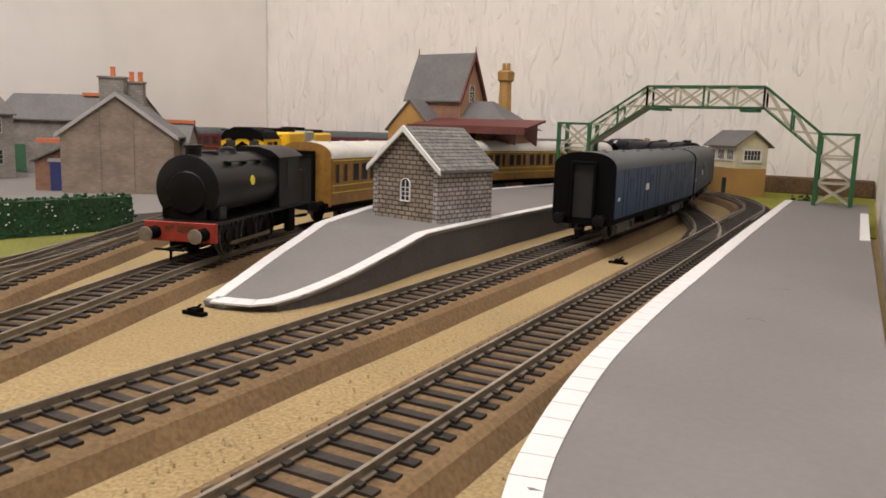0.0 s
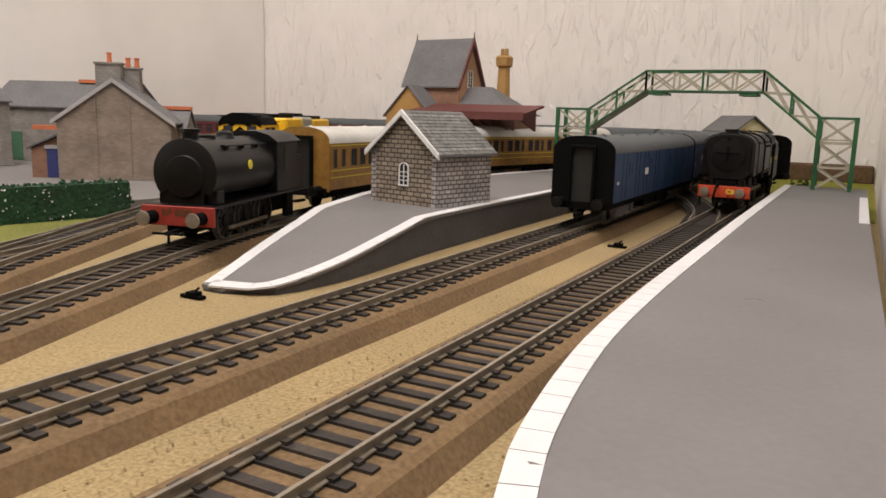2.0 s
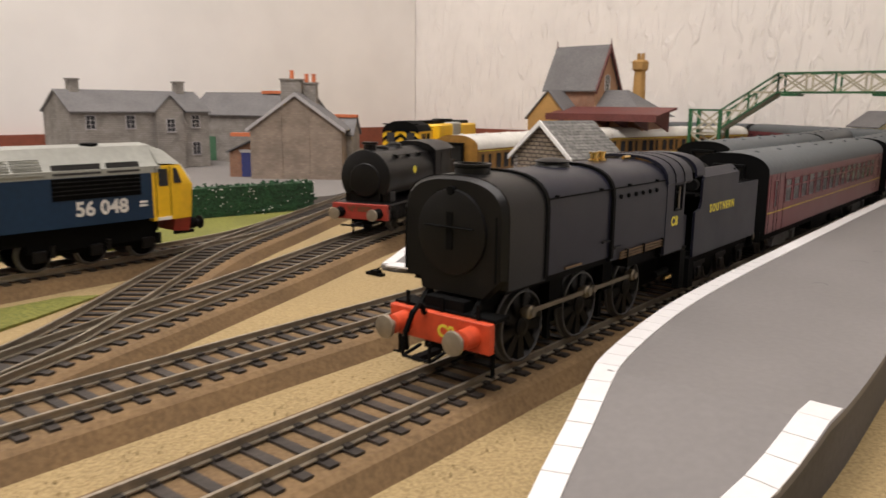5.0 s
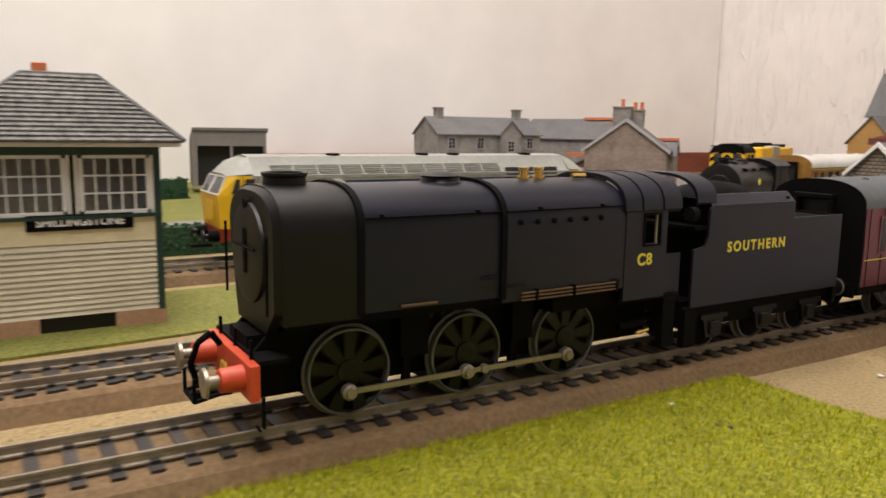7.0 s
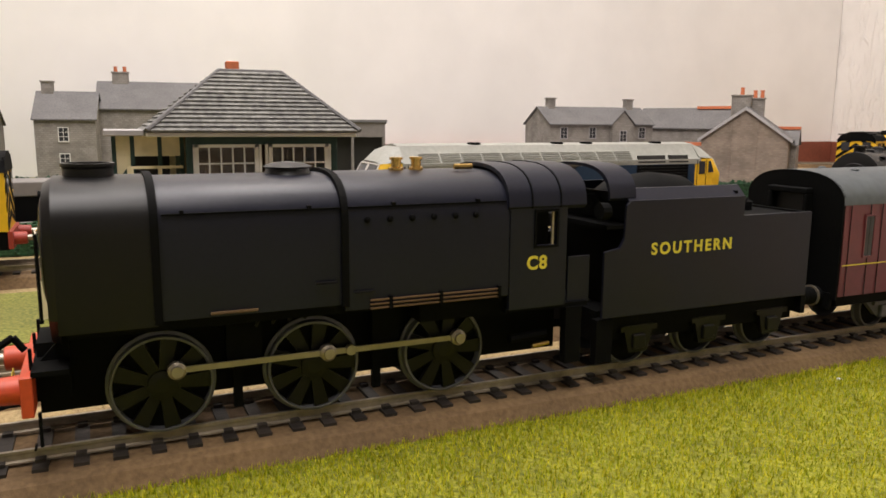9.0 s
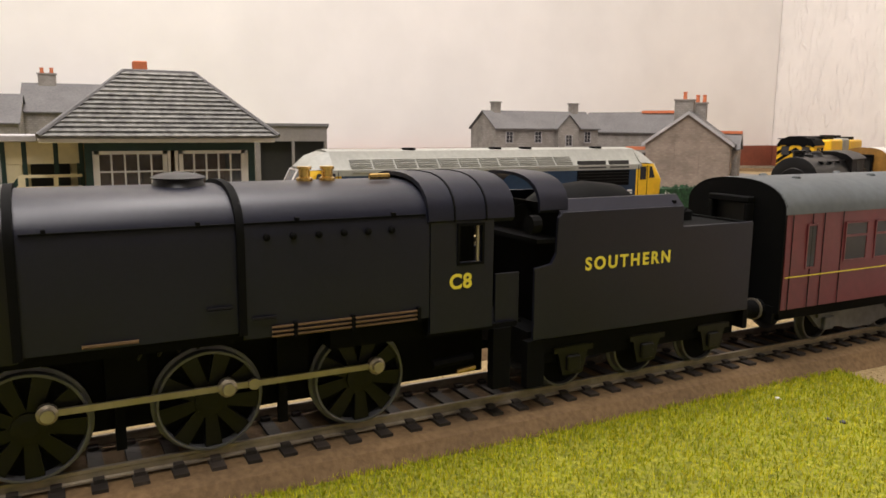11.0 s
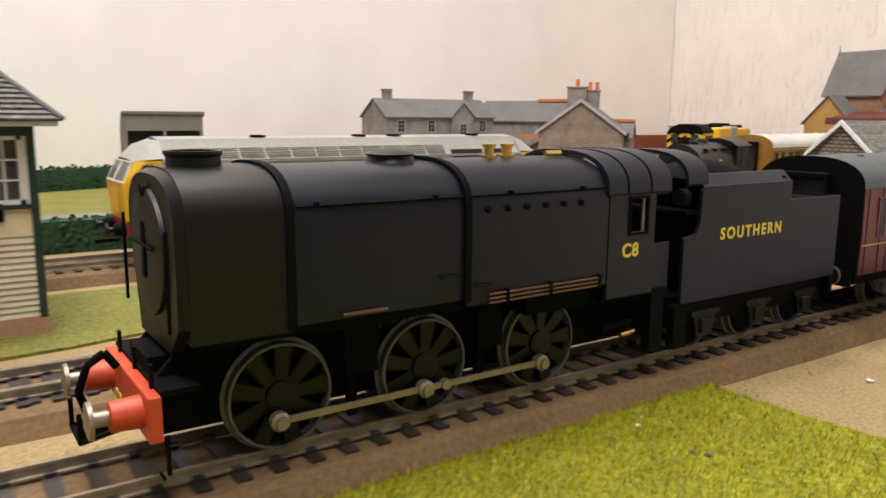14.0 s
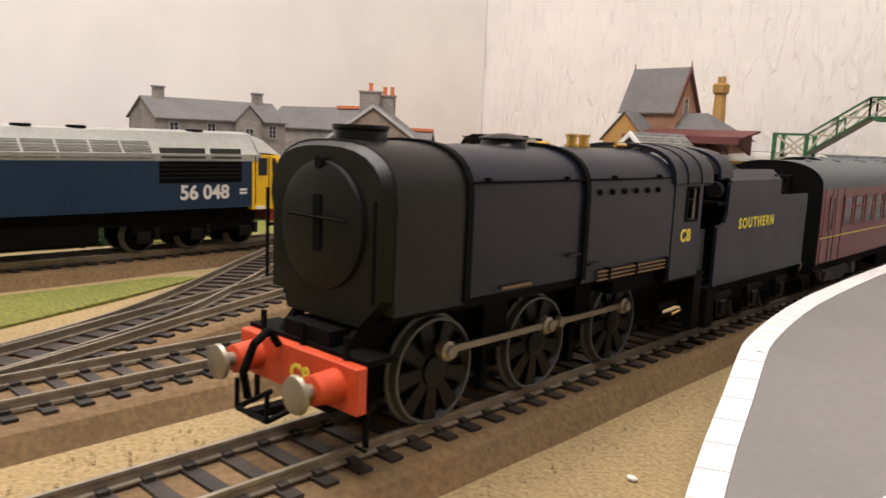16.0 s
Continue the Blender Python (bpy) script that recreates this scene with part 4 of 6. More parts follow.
    for y in (-25.6, -19.2, -9.5, -1.5):
        part("porch_post", box(B(), -8.5, -6.8, y, y + 1.5, F, E), DGREEN, t)
    part("porch_roof", box(B(), -30, -3, -28, -14.2, E + 0.1, E + 2.4), BARGE, t, "flat grey porch roof", bevel=0.3)
    part("landing", box(B(), -28, -3, -20, -0.2, F - 2.4, F - 0.8), CREAM, t, "cream timber landing")
    for y in (-19, -2):
        part("landing_leg", box(B(), -5, -3.4, y, y + 1.6, 0, F - 2), DGREEN, t)
    for z in (F + 4, F + 9, F + 13):
        part("landing_rail", box(B(), -3.8, -3.0, -20, -1, z, z + 1.0), CREAM, t)
    for y in (-20, -10):
        part("landing_post", box(B(), -4, -2.6, y, y + 1.4, F - 2, F + 14), CREAM, t)
    S0, S1 = (-20.0, F - 1), (-51.5, 0.5)
    for x in (-4.0, -18.0):
        part("stair_stringer", bar(B(), (x, S0[0], S0[1]), (x, S1[0], S1[1]), 1.2, 4.5), CREAM, t, "cream stair stringer")
    for x in (-3.6,):
        part("handrail", bar(B(), (x, S0[0], S0[1] + 14), (x, S1[0], S1[1] + 14), 1.2, 1.6), DGREEN, t, "dark green handrail")
        for h in (5, 9):
            part("stair_rail", bar(B(), (x, S0[0], S0[1] + h), (x, S1[0], S1[1] + h), 0.9, 1.5), CREAM, t)
        for i in range(4):
            u = i / 3
            y, z = lerp(S0[0], S1[0], u), lerp(S0[1], S1[1], u)
            part("stair_post", box(B(), x - 0.7, x + 0.7, y - 0.8, y + 0.8, z - 1, z + 14.5), CREAM, t)
    for i in range(12):
        u = (i + 0.5) / 12
        y, z = lerp(S0[0], S1[0], u), lerp(S0[1], S1[1], u)
        part("tread", box(B(), -18, -4, y - 1.7, y + 1.7, z, z + 0.7), CREAM, t)


def far_signal_box():
    t = thing("far_signal_box", "cream boarded signal box on an ochre stone base with grey roof", "signal box", at=mpose(-92, 1066, G, -52))
    W, D = 66.0, 40.0
    part("base_wall", box(B(), 0, W, 0, D, 0, 34), OCHRE, t, "ochre stone base")
    part("upper_wall", gable_walls(D, W, 62, 14, 34), CREAM, t, "cream boarded upper floor", at=mpose(W, 0, 0, 90))
    for i in range(10):
        part("plank", box(B(), W - 0.2, W + 0.5, 0.5, D - 0.5, 36 + i * 2.6, 38.2 + i * 2.6), CREAMP, t)
    for x in (12, 33, 54):
        arch_window(t, x, 44, 14, 11, 0, -1, (4, 2), False, WINW, GLASSD)
    arch_window(t, D / 2, 44, 20, 11, W + 0.6, 1, (5, 2), False, WINW, GLASSD, "x")
    for s in (-1, 1):
        r = B(); ye = D / 2 + s * (D / 2 + 5)
        prism(r, [(ye, 58.5), (D / 2, 77), (D / 2, 78.6), (ye, 60)], "x", -5, W + 5)
        part("roof_slope", r, SLATEF, t, "grey roof slope")
    part("door", box(B(), 40, 49, -0.7, 0.1, 0.3, 22), DGREEN, t, "dark green door")


def footbridge():
    """Lattice bridge; local x runs along it, the near face at y = 0."""
    t = thing("footbridge", "green and cream lattice girder footbridge over the tracks", "footbridge", at=mpose(0, 741, 0, 0))
    X0, X1, X2, X3, X4, X5 = -169.0, -140.0, -90.0, 5.0, 49.0, 75.0
    ZT, ZB, ZC, ZD = 69.5, 52.0, 103.0, 86.0

    def truss(p, q, r, s_, n, y):
        """Panel bay between lower chord p-q and upper chord r-s_, n bays of crossed braces."""
        low = [Vector(p).lerp(Vector(q), i / n) for i in range(n + 1)]
        top = [Vector(r).lerp(Vector(s_), i / n) for i in range(n + 1)]
        part("chord", bar(B(), (low[0].x, y, low[0].y), (low[-1].x, y, low[-1].y), 2.2, 1.5), GREENM, t, "green chord")
        part("chord", bar(B(), (top[0].x, y, top[0].y), (top[-1].x, y, top[-1].y), 2.2, 1.5), GREENM, t, "green chord")
        for i in range(n + 1):
            part("upright", bar(B(), (low[i].x, y, low[i].y), (top[i].x, y, top[i].y), 1.6, 1.6), GREENM if i in (0, n, n // 2) else CREAMB, t)
        for i in range(n):
            part("brace", bar(B(), (low[i].x, y + 0.3, low[i].y), (top[i + 1].x, y + 0.3, top[i + 1].y), 0.9, 1.5), CREAMB, t, "cream lattice brace")
            part("brace", bar(B(), (low[i + 1].x, y - 0.3, low[i + 1].y), (top[i].x, y - 0.3, top[i].y), 0.9, 1.5), CREAMB, t, "cream lattice brace")
            m0, m1 = (low[i] + top[i]) / 2, (low[i + 1] + top[i + 1]) / 2
    for y in (0.0, 22.0):
        truss((X2, ZD), (X3, ZD), (X2, ZC), (X3, ZC), 4, y)
        truss((X1, ZB), (X2, ZD), (X1, ZT), (X2, ZC), 2, y)
        truss((X3, ZD), (X4, ZB - 2), (X3, ZC), (X4, ZT - 3), 2, y)
        for a, b, zt in ((X0, X1, ZT), (X4, X5, ZT - 3)):
            for x in (a, b):
                part("tower_post", box(B(), x - 1.6, x + 1.6, y - 1.4, y + 1.4, PT - 0.2, zt + 1), GREENM, t, "green tower post")
            hs = [PT + 1, PT + 18, PT + 37, zt]
            for z0, z1 in zip(hs, hs[1:]):
                part("tower_brace", bar(B(), (a, y, z0), (b, y, z1), 0.9, 1.7), CREAMB, t, "cream lattice brace")
                part("tower_brace", bar(B(), (b, y + 0.4, z0), (a, y + 0.4, z1), 0.9, 1.7), CREAMB, t, "cream lattice brace")
                part("tower_bar", bar(B(), (a, y, z1), (b, y, z1), 1.4, 1.8), GREENM if z1 == zt else CREAMB, t)
    part("deck", box(B(), X2, X3, 1, 21, ZD - 0.6, ZD + 0.6), CREAMB, t, "cream deck")
    for a, b in (((X1, ZB), (X2, ZD)), ((X4, ZB - 2), (X3, ZD))):
        part("stair_deck", bar(B(), (a[0], 11, a[1]), (b[0], 11, b[1]), 19, 1.0), CREAMB, t)
    part("landing", box(B(), X0, X1, 1, 21, ZB - 1, ZB), CREAMB, t)
    part("landing", box(B(), X4, X5, 1, 21, ZB - 3, ZB - 2), CREAMB, t)
    for x in (X2 + 3, X3 - 18):
        part("bracket", box(B(), x, x + 14, -0.8, 23, ZD - 3.2, ZD - 1.2), GREENM, t, "green under-beam")


def foliage(name, label, boxes, n, size, material, seed, category="hedge"):
    """Many small ragged tufts filling the given boxes."""
    rng = random.Random(seed)
    verts, faces = [], []
    for a, b, w, z0, z1 in boxes:
        a, b = Vector((*a, 0)), Vector((*b, 0)); d = (b - a); side = Vector((d.y, -d.x, 0)).normalized()
        cnt = int(n * d.length / 100)
        for _ in range(cnt):
            u, v, h = rng.random(), rng.uniform(-1, 1), rng.random()
            p = a + d * u + side * (w / 2 * v * (1 - 0.25 * h)) + Vector((0, 0, z0 + (z1 - z0) * h * (0.92 + 0.08 * rng.random())))
            r = size * rng.uniform(0.6, 1.3)
            k = len(verts)
            ax = Vector((rng.gauss(0, 1), rng.gauss(0, 1), rng.gauss(0, 1))).normalized(); ay = ax.orthogonal().normalized(); az = ax.cross(ay)
            for q in (ax, -ax, ay, -ay, az * 0.7, -az * 0.7):
                verts.append(tuple((p + q * r) * MM))
            for f in ((0, 2, 4), (2, 1, 4), (1, 3, 4), (3, 0, 4), (2, 0, 5), (1, 2, 5), (3, 1, 5), (0, 3, 5)):
                faces.append(tuple(k + i for i in f))
    me = bpy.data.meshes.new(name); me.from_pydata(verts, [], faces); me.materials.append(material)
    ob = new(name, me)
    return tagged(ob, label, category, kind="stuff" if category == "flowers" else "")


def hedges():
    core = B(); prism(core, [(-360, 250), (-348, 246), (-318, 388), (-330, 392)], "z", G, 13)
    h = thing("yard_hedge", "clipped dark green hedge flecked with white blossom", "hedge")
    part("core", core, HEDGE, h)
    f = foliage("foliage", "", [((-355, 246), (-324, 392), 15, G, 15)], 1400, 1.5, HEDGE, 3, ""); f.parent = h; tagged(f, kind="stuff")
    f = foliage("blossom", "", [((-348, 246), (-317, 392), 3, G, 14)], 90, 0.6, PALEW, 5, ""); f.parent = h; tagged(f, kind="stuff")
    g = thing("siding_hedge", "long dark green hedge behind the siding", "hedge")
    part("core", prism(B(), [(-302, -420), (-290, -420), (-288, 238), (-300, 238)], "z", G, 8), HEDGE, g)
    f = foliage("foliage", "", [((-296, -420), (-294, 240), 15, G, 10)], 900, 1.6, HEDGE, 7, ""); f.parent = g; tagged(f, kind="stuff")
    k = thing("field_hedge", "dark green hedge across the field", "hedge")
    part("core", prism(B(), [(-520, -420), (-508, -420), (-640, 60), (-652, 60)], "z", G, 12), HEDGE, k)
    f = foliage("foliage", "", [((-514, -420), (-646, 60), 15, G, 15)], 700, 1.8, HEDGE, 8, ""); f.parent = k; tagged(f, kind="stuff")
    b = thing("platform_bush", "small dark green bush by the platform end", "bush")
    part("core", turned(B(), (37, 800, G), "z", [(0, 8), (10, 9), (18, 4)], 10), HEDGE, b)
    f = foliage("foliage", "", [((28, 800), (46, 800), 14, G, 14)], 700, 1.6, HEDGE, 9, ""); f.parent = b; tagged(f, kind="stuff")


hut(); goods_house(); village(); shed(); station(); signal_box(); far_signal_box(); footbridge(); hedges()


def small_stones():
    rng = random.Random(11)
    for x, y, r, m, nm, lb in ((19.3, 20, 1.1, PALEW, "pale_stone", "small white stone at the grass edge"), (28, 38, 0.8, PALEW, "pale_stone", "small white fleck of grit"),
                               (40, 118, 1.0, PALEW, "pale_stone", "small white stone on the sand"), (47, 38.5, 0.8, PSIDE, "dark_grit", "small dark fleck on the grass"), (44, 37, 0.7, PSIDE, "dark_grit", "small dark fleck on the grass")):
        bm = B(); bmesh.ops.create_icosphere(bm, subdivisions=1, radius=r)
        for v in bm.verts:
            v.co = Vector((v.co.x * 1.4, v.co.y, v.co.z * 0.6)) + Vector((rng.uniform(-.2, .2), rng.uniform(-.2, .2), 0))
        z = G + (1.3 if (x > 20.5 and y < 77) else 0.3)
        solid(nm, bm, m, lb, "stone", at=mpose(x, y, z))
    # point lever by the island nose
    t = thing("point_lever", "small black point lever beside the island platform", "lever", at=mpose(-126, 258, G))
    part("base", box(B(), -5, 5, -1.5, 1.5, 0, 1.2), BLACKM, t); part("box", box(B(), -1.5, 3, -2, 1.5, 1.2, 2.6), BLACKM, t); part("lever", rod(B(), (0, 0, 2), (2.5, 0.6, 4), 0.4), BLACKM, t)
    t = thing("point_lever", "small black point lever beside the crossover", "lever", at=mpose(-30, 470, G))
    part("base", box(B(), -5, 5, -1.5, 1.5, 0, 1.2), BLACKM, t); part("box", box(B(), -1.5, 3, -2, 1.5, 1.2, 2.6), BLACKM, t); part("lever", rod(B(), (0, 0, 2), (2.5, 0.6, 4), 0.4), BLACKM, t)
    # scatter grains on the sand near the line
    verts, faces = [], []
    for _ in range(5200):
        x, y = rng.uniform(-48, 75), rng.uniform(-170, 330)
        if -23 < x < 23 or (x > 20 and y < 78) or (x > 30 and y > 62) or x < -37:
            if not (-37 < x < -23):
                continue
        r = rng.uniform(0.18, 0.5); k = len(verts); z = G + 0.1
        for q in ((r, 0, 0), (-r, 0, 0), (0, r, 0), (0, -r, 0), (0, 0, r)):
            verts.append(((x + q[0]) * MM, (y + q[1]) * MM, (z + q[2]) * MM))
        faces += [(k, k + 2, k + 4), (k + 2, k + 1, k + 4), (k + 1, k + 3, k + 4), (k + 3, k, k + 4)]
    me = bpy.data.meshes.new("sand_grains"); me.from_pydata(verts, [], faces); me.materials.append(SAND)
    tagged(new("sand_grains", me), "loose sandy grit beside the tracks", "grit", kind="stuff")
    # grass blades on the lawn
    verts, faces = [], []
    for _ in range(60000):
        x, y = 18.8 + 97 * rng.random() ** 1.3, rng.uniform(-230, 80)
        if y > 76.5 + max(0, x - 46) * 0.14:
            continue
        a = rng.uniform(0, 6.283); h = rng.uniform(0.7, 1.9); lx, ly = rng.uniform(-.7, .7), rng.uniform(-.7, .7)
        c, s = math.cos(a) * 0.17, math.sin(a) * 0.17; k = len(verts); z = G + 0.9
        verts += [((x - c) * MM, (y - s) * MM, z * MM), ((x + c) * MM, (y + s) * MM, z * MM), ((x + lx) * MM, (y + ly) * MM, (z + h) * MM)]
        faces.append((k, k + 1, k + 2))
    me = bpy.data.meshes.new("grass_blades"); me.from_pydata(verts, [], faces); me.materials.append(LIMEB)
    tagged(new("grass_blades", me), "short bright green static grass fibres", "grass", kind="stuff")


def island_shade(m):
    nt = m.node_tree; b = nt.nodes["Principled BSDF"]
    geo = nt.nodes.new("ShaderNodeNewGeometry"); rp = nt.nodes.new("ShaderNodeValToRGB")
    rp.color_ramp.elements[0].color = (0.24, 0.30, 0.012, 1); rp.color_ramp.elements[1].color = (0.60, 0.52, 0.025, 1)
    e = rp.color_ramp.elements.new(0.5); e.color = (0.40, 0.42, 0.02, 1)
    nt.links.new(geo.outputs["Random Per Island"], rp.inputs["Fac"]); nt.links.new(rp.outputs["Color"], b.inputs["Base Color"])
    return m


LIMEB = island_shade(mat("grass_fibre", (0.4, 0.42, 0.02), 0.95, bump=0.0, spec=0.08))
small_stones()


# ---- rolling stock: local +y is the rear, rail top is z = 0 ----
def wheel(parent, y, r, x, name="wheel", spokes=0, pin=False):
    """One wheel on the axle at y; local origin at the axle."""
    s = 1 if x > 0 else -1
    w = part(name, B(), BLACKM, parent)
    w.matrix_basis = mpose(0, y, r)
    part("tyre", turned(B(), (s * 7.4, 0, 0), "x", [(0, r + 0.7), (s * 0.5, r + 0.7), (s * 0.7, r), (s * 2.5, r - 0.02), (s * 2.65, r - 0.2), (s * 2.65, r - 0.6), (s * 1.6, r - 0.65), (0, r - 0.65)], 40), TYRE, w, "steel tyre", smooth=True)
    if spokes:
        for i in range(spokes):
            a = 2 * math.pi * i / spokes
            bm = B()
            for k in (0,):
                c, sn = math.cos(a), math.sin(a)
                wd = 0.9
                pts = [(-sn * wd, c * wd), (sn * wd, -c * wd), (c * (r - 0.8) + sn * 1.7, sn * (r - 0.8) - c * 1.7), (c * (r - 0.8) - sn * 1.7, sn * (r - 0.8) + c * 1.7)]
                loft(bm, [[(s * d, p[0], p[1]) for p in pts] for d in (8.2, 9.6)])
            part("spoke", bm, BLACK, w)
        part("hub", turned(B(), (s * 7.6, 0, 0), "x", [(0, 3.2), (s * 2.5, 3.0), (s * 2.7, 1.6)], 16), BLACK, w)
        part("web", turned(B(), (s * 7.4, 0, 0), "x", [(0, r - 0.7), (s * 0.5, r - 0.7)], 32), BLACKM, w)
    else:
        part("disc", turned(B(), (s * 7.6, 0, 0), "x", [(0, r - 0.7), (s * 1.2, r - 0.7), (s * 1.6, 1.5), (s * 2.2, 1.2)], 24), BLACKM, w)
    if pin:
        part("crank_pin", turned(B(), (s * 9.4, 4.3 * math.cos(pin), 4.3 * math.sin(pin)), "x", [(0, 1.1), (s * 3.0, 1.1), (s * 3.2, 0.6)], 12), STEEL, w, "steel crank pin", smooth=True)
    return w


def buffers(parent, y, z=13.5, m=REDB, out=-1, xs=(-11.5, 11.5), head=STEEL):
    for x in xs:
        b = part("buffer", turned(B(), (x, y, z), "y", [(0, 2.9), (out * 5.0, 2.6), (out * 5.2, 2.2)], 14), m, parent, "buffer housing", smooth=True)
        part("buffer_head", turned(B(), (x, y, z), "y", [(out * 5.0, 1.3), (out * 7.6, 1.3), (out * 7.8, 3.3), (out * 8.5, 3.1), (out * 8.8, 1.5)], 16), head, b, "steel buffer head", smooth=True)


def casing_ring(y, w=17.0, zt=53.6, zs=43.5, zb=25.5, n=7, drop=0.0):
    """Arched cross-section of the boiler casing at y."""
    pts = [(-w, zb), (w, zb), (w, zs)]
    for i in range(1, n):
        a = math.pi / 2 * i / n
        pts.append((w * math.cos(a) ** 0.75, zs + (zt - zs) * math.sin(a) ** 0.8))
    pts.append((0, zt))
    for i in range(n - 1, 0, -1):
        a = math.pi / 2 * i / n
        pts.append((-w * math.cos(a) ** 0.75, zs + (zt - zs) * math.sin(a) ** 0.8))
    pts.append((-w, zs))
    return [(x, y, z) for x, z in pts]


def front_ring(y, w=17.0, cut=6.0, zb=25.5, **k):
    pts = casing_ring(y, w, zb=zb, **k)
    pts = [(-w + cut, y, zb), (w - cut, y, zb)] + [(w, y, zb + cut)] + pts[2:-1] + [(-w, y, pts[-1][2])]
    return pts


def austerity_loco():
    t = thing("steam_locomotive", "black six-wheeled austerity steam locomotive with red buffer beam", "locomotive")
    # frames and footplate gear
    part("frame", box(B(), -6.6, 6.6, -23, 104, 6.5, 21), BLACKM, t, "black main frames")
    part("firebox_base", box(B(), -14, 14, 60, 84, 19, 26), BLACKM, t)
    part("valance", box(B(), -15.5, 15.5, -17, 96, 23.4, 25.6), BLACKM, t, "black running plate edge")
    # casing in three lengths with raised bands
    n = 10
    part("smokebox_casing", loft(B(), [casing_ring(-18.2, 17.3, zb=24.8), casing_ring(-0.6, 17.3, zb=24.8)]), BLACK, t, "rounded satin black smokebox casing", smooth=True)
    part("boiler_casing", loft(B(), [casing_ring(-0.4, 16.8, zb=25.6, zt=53.3), casing_ring(40, 16.8, zb=25.6, zt=53.3)]), BLACKB, t, "satin black boiler casing", smooth=True)
    part("firebox_casing", loft(B(), [casing_ring(40.2, 17.0, zb=24.2, zt=53.4), casing_ring(83, 17.0, zb=24.2, zt=53.4)]), BLACKB, t, "satin black firebox casing", smooth=True)
    for y in (-0.5, 40.1):
        part("band", loft(B(), [casing_ring(y - 0.8, 17.7, zb=25.2, zt=54.2, zs=43.9), casing_ring(y + 0.8, 17.7, zb=25.2, zt=54.2, zs=43.9)]), BLACKM, t, "raised casing band", smooth=True)
    # front plate with door
    fr = B()
    loft(fr, [front_ring(-19.8, 15.8, 5.5, 22.0, zt=52.4, zs=43.0), front_ring(-18.2, 17.0, 6.0, 21.5, zt=53.3, zs=43.5)])
    part("front_plate", fr, BLACK, t, "rounded flat smokebox front", smooth=True)
    dr = part("smokebox_door", turned(B(), (0, -19.8, 38.5), "y", [(0, 11.5), (-0.7, 11.3), (-1.1, 9.5)], 28), BLACK, t, "round smokebox door", smooth=True)
    part("door_rail", rod(B(), (-8, -21.4, 40), (8, -21.4, 40), 0.3, 6), BLACKM, dr)
    part("door_strap", box(B(), -1, 1, -21.2, -20.6, 34, 44), BLACKM, dr)
    for x in (-13.5, 13.5):
        part("handrail", rod(B(), (x * 1.12, -21.0, 27), (x * 1.12, -21.0, 44), 0.35, 6), BLACKM, t)
    part("top_lamp", turned(B(), (0, -21, 49.5), "y", [(0, 1.2), (2, 1.3)], 10), BLACKM, t)
    # chimney and dome
    part("chimney", turned(B(), (0, -11.5, 51.5), "z", [(0, 6.0), (1.2, 4.9), (3.6, 4.8), (4.1, 5.2), (4.7, 5.2), (4.7, 4.3), (2.0, 4.1)], 28), BLACK, t, "wide stubby black chimney", smooth=True)
    part("dome", turned(B(), (0, 31.5, 52.6), "z", [(0, 6.2), (1.0, 5.3), (1.8, 5.1), (2.2, 5.8), (2.9, 3.9), (3.3, 0.9)], 28), BLACK, t, "low black dome", smooth=True)
    for y in (59.5, 65.0):
        v = part("safety_valve", turned(B(), (0, y, 53.2), "z", [(0, 1.9), (0.8, 1.9), (1.0, 1.3), (2.6, 1.3), (2.7, 1.7), (3.3, 1.7)], 14), BRASS, t, "brass safety valve", smooth=True)
    part("whistle", rod(B(), (4, 74, 54.2), (4, 79, 54.2), 0.7, 8), BRASS, t, "brass whistle", smooth=True)
    for i in range(6):
        part("wash_out_plug", turned(B(), (16.8, 45.5 + i * 5.6, 44.0), "x", [(0, 0.75), (0.7, 0.7), (0.9, 0.3)], 10), BLACKM, t)
    for y in (5, 32, 52, 74):
        part("casing_clip", box(B(), 16.4, 17.5, y - 0.4, y + 0.4, 46.8, 47.6), BLACKM, t)
    part("casing_seam", box(B(), 16.3, 17.05, 1, 82, 46.6, 46.95), BLACKM, t)
    for z in (24.4, 25.3, 26.2):
        part("pipe", rod(B(), (17.6, 46, z), (17.6, 80, z), 0.28, 6), COPPER, t, "thin copper pipe")
    for y in (51, 64, 80):
        part("pipe_clip", box(B(), 17.2, 18.1, y - 0.4, y + 0.4, 23.8, 27), BLACKM, t)
    part("grab_rail", rod(B(), (17.5, 10, 26.5), (17.5, 20, 26.5), 0.35, 6), COPPER, t)
    for y in (33, 42, 33):
        part("hand_hold", rod(B(), (17.6, y, 31 - (y - 33) * 0.3), (17.6, y + 5, 31 - (y - 33) * 0.3), 0.3, 6), BLACK, t)
    # buffer beam
    bm = part("buffer_beam", box(B(), -17, 17, -27.5, -25.3, 9.4, 17.4), REDB, t, "bright red buffer beam", bevel=0.2)
    lettering("beam_lettering", "C8", 4.6, YELT, bm, Matrix.Translation((0.0045, -0.0276, 0.0137)) @ FRONT, "yellow characters")
    buffers(t, -27.4, 13.5, REDB, -1)
    part("footplate", prism(B(), [(-17, 17.2), (-17, 18.2), (17, 18.2), (17, 17.2)], "y", -25.5, -17), BLACKM, t)
    for s in (-1, 1):
        br = B(); prism(br, [(-25.4, 17), (-17, 24), (-17, 10), (-25.4, 10)], "x", s * 9 - 0.6, s * 9 + 0.6); part("bracket", br, BLACKM, t)
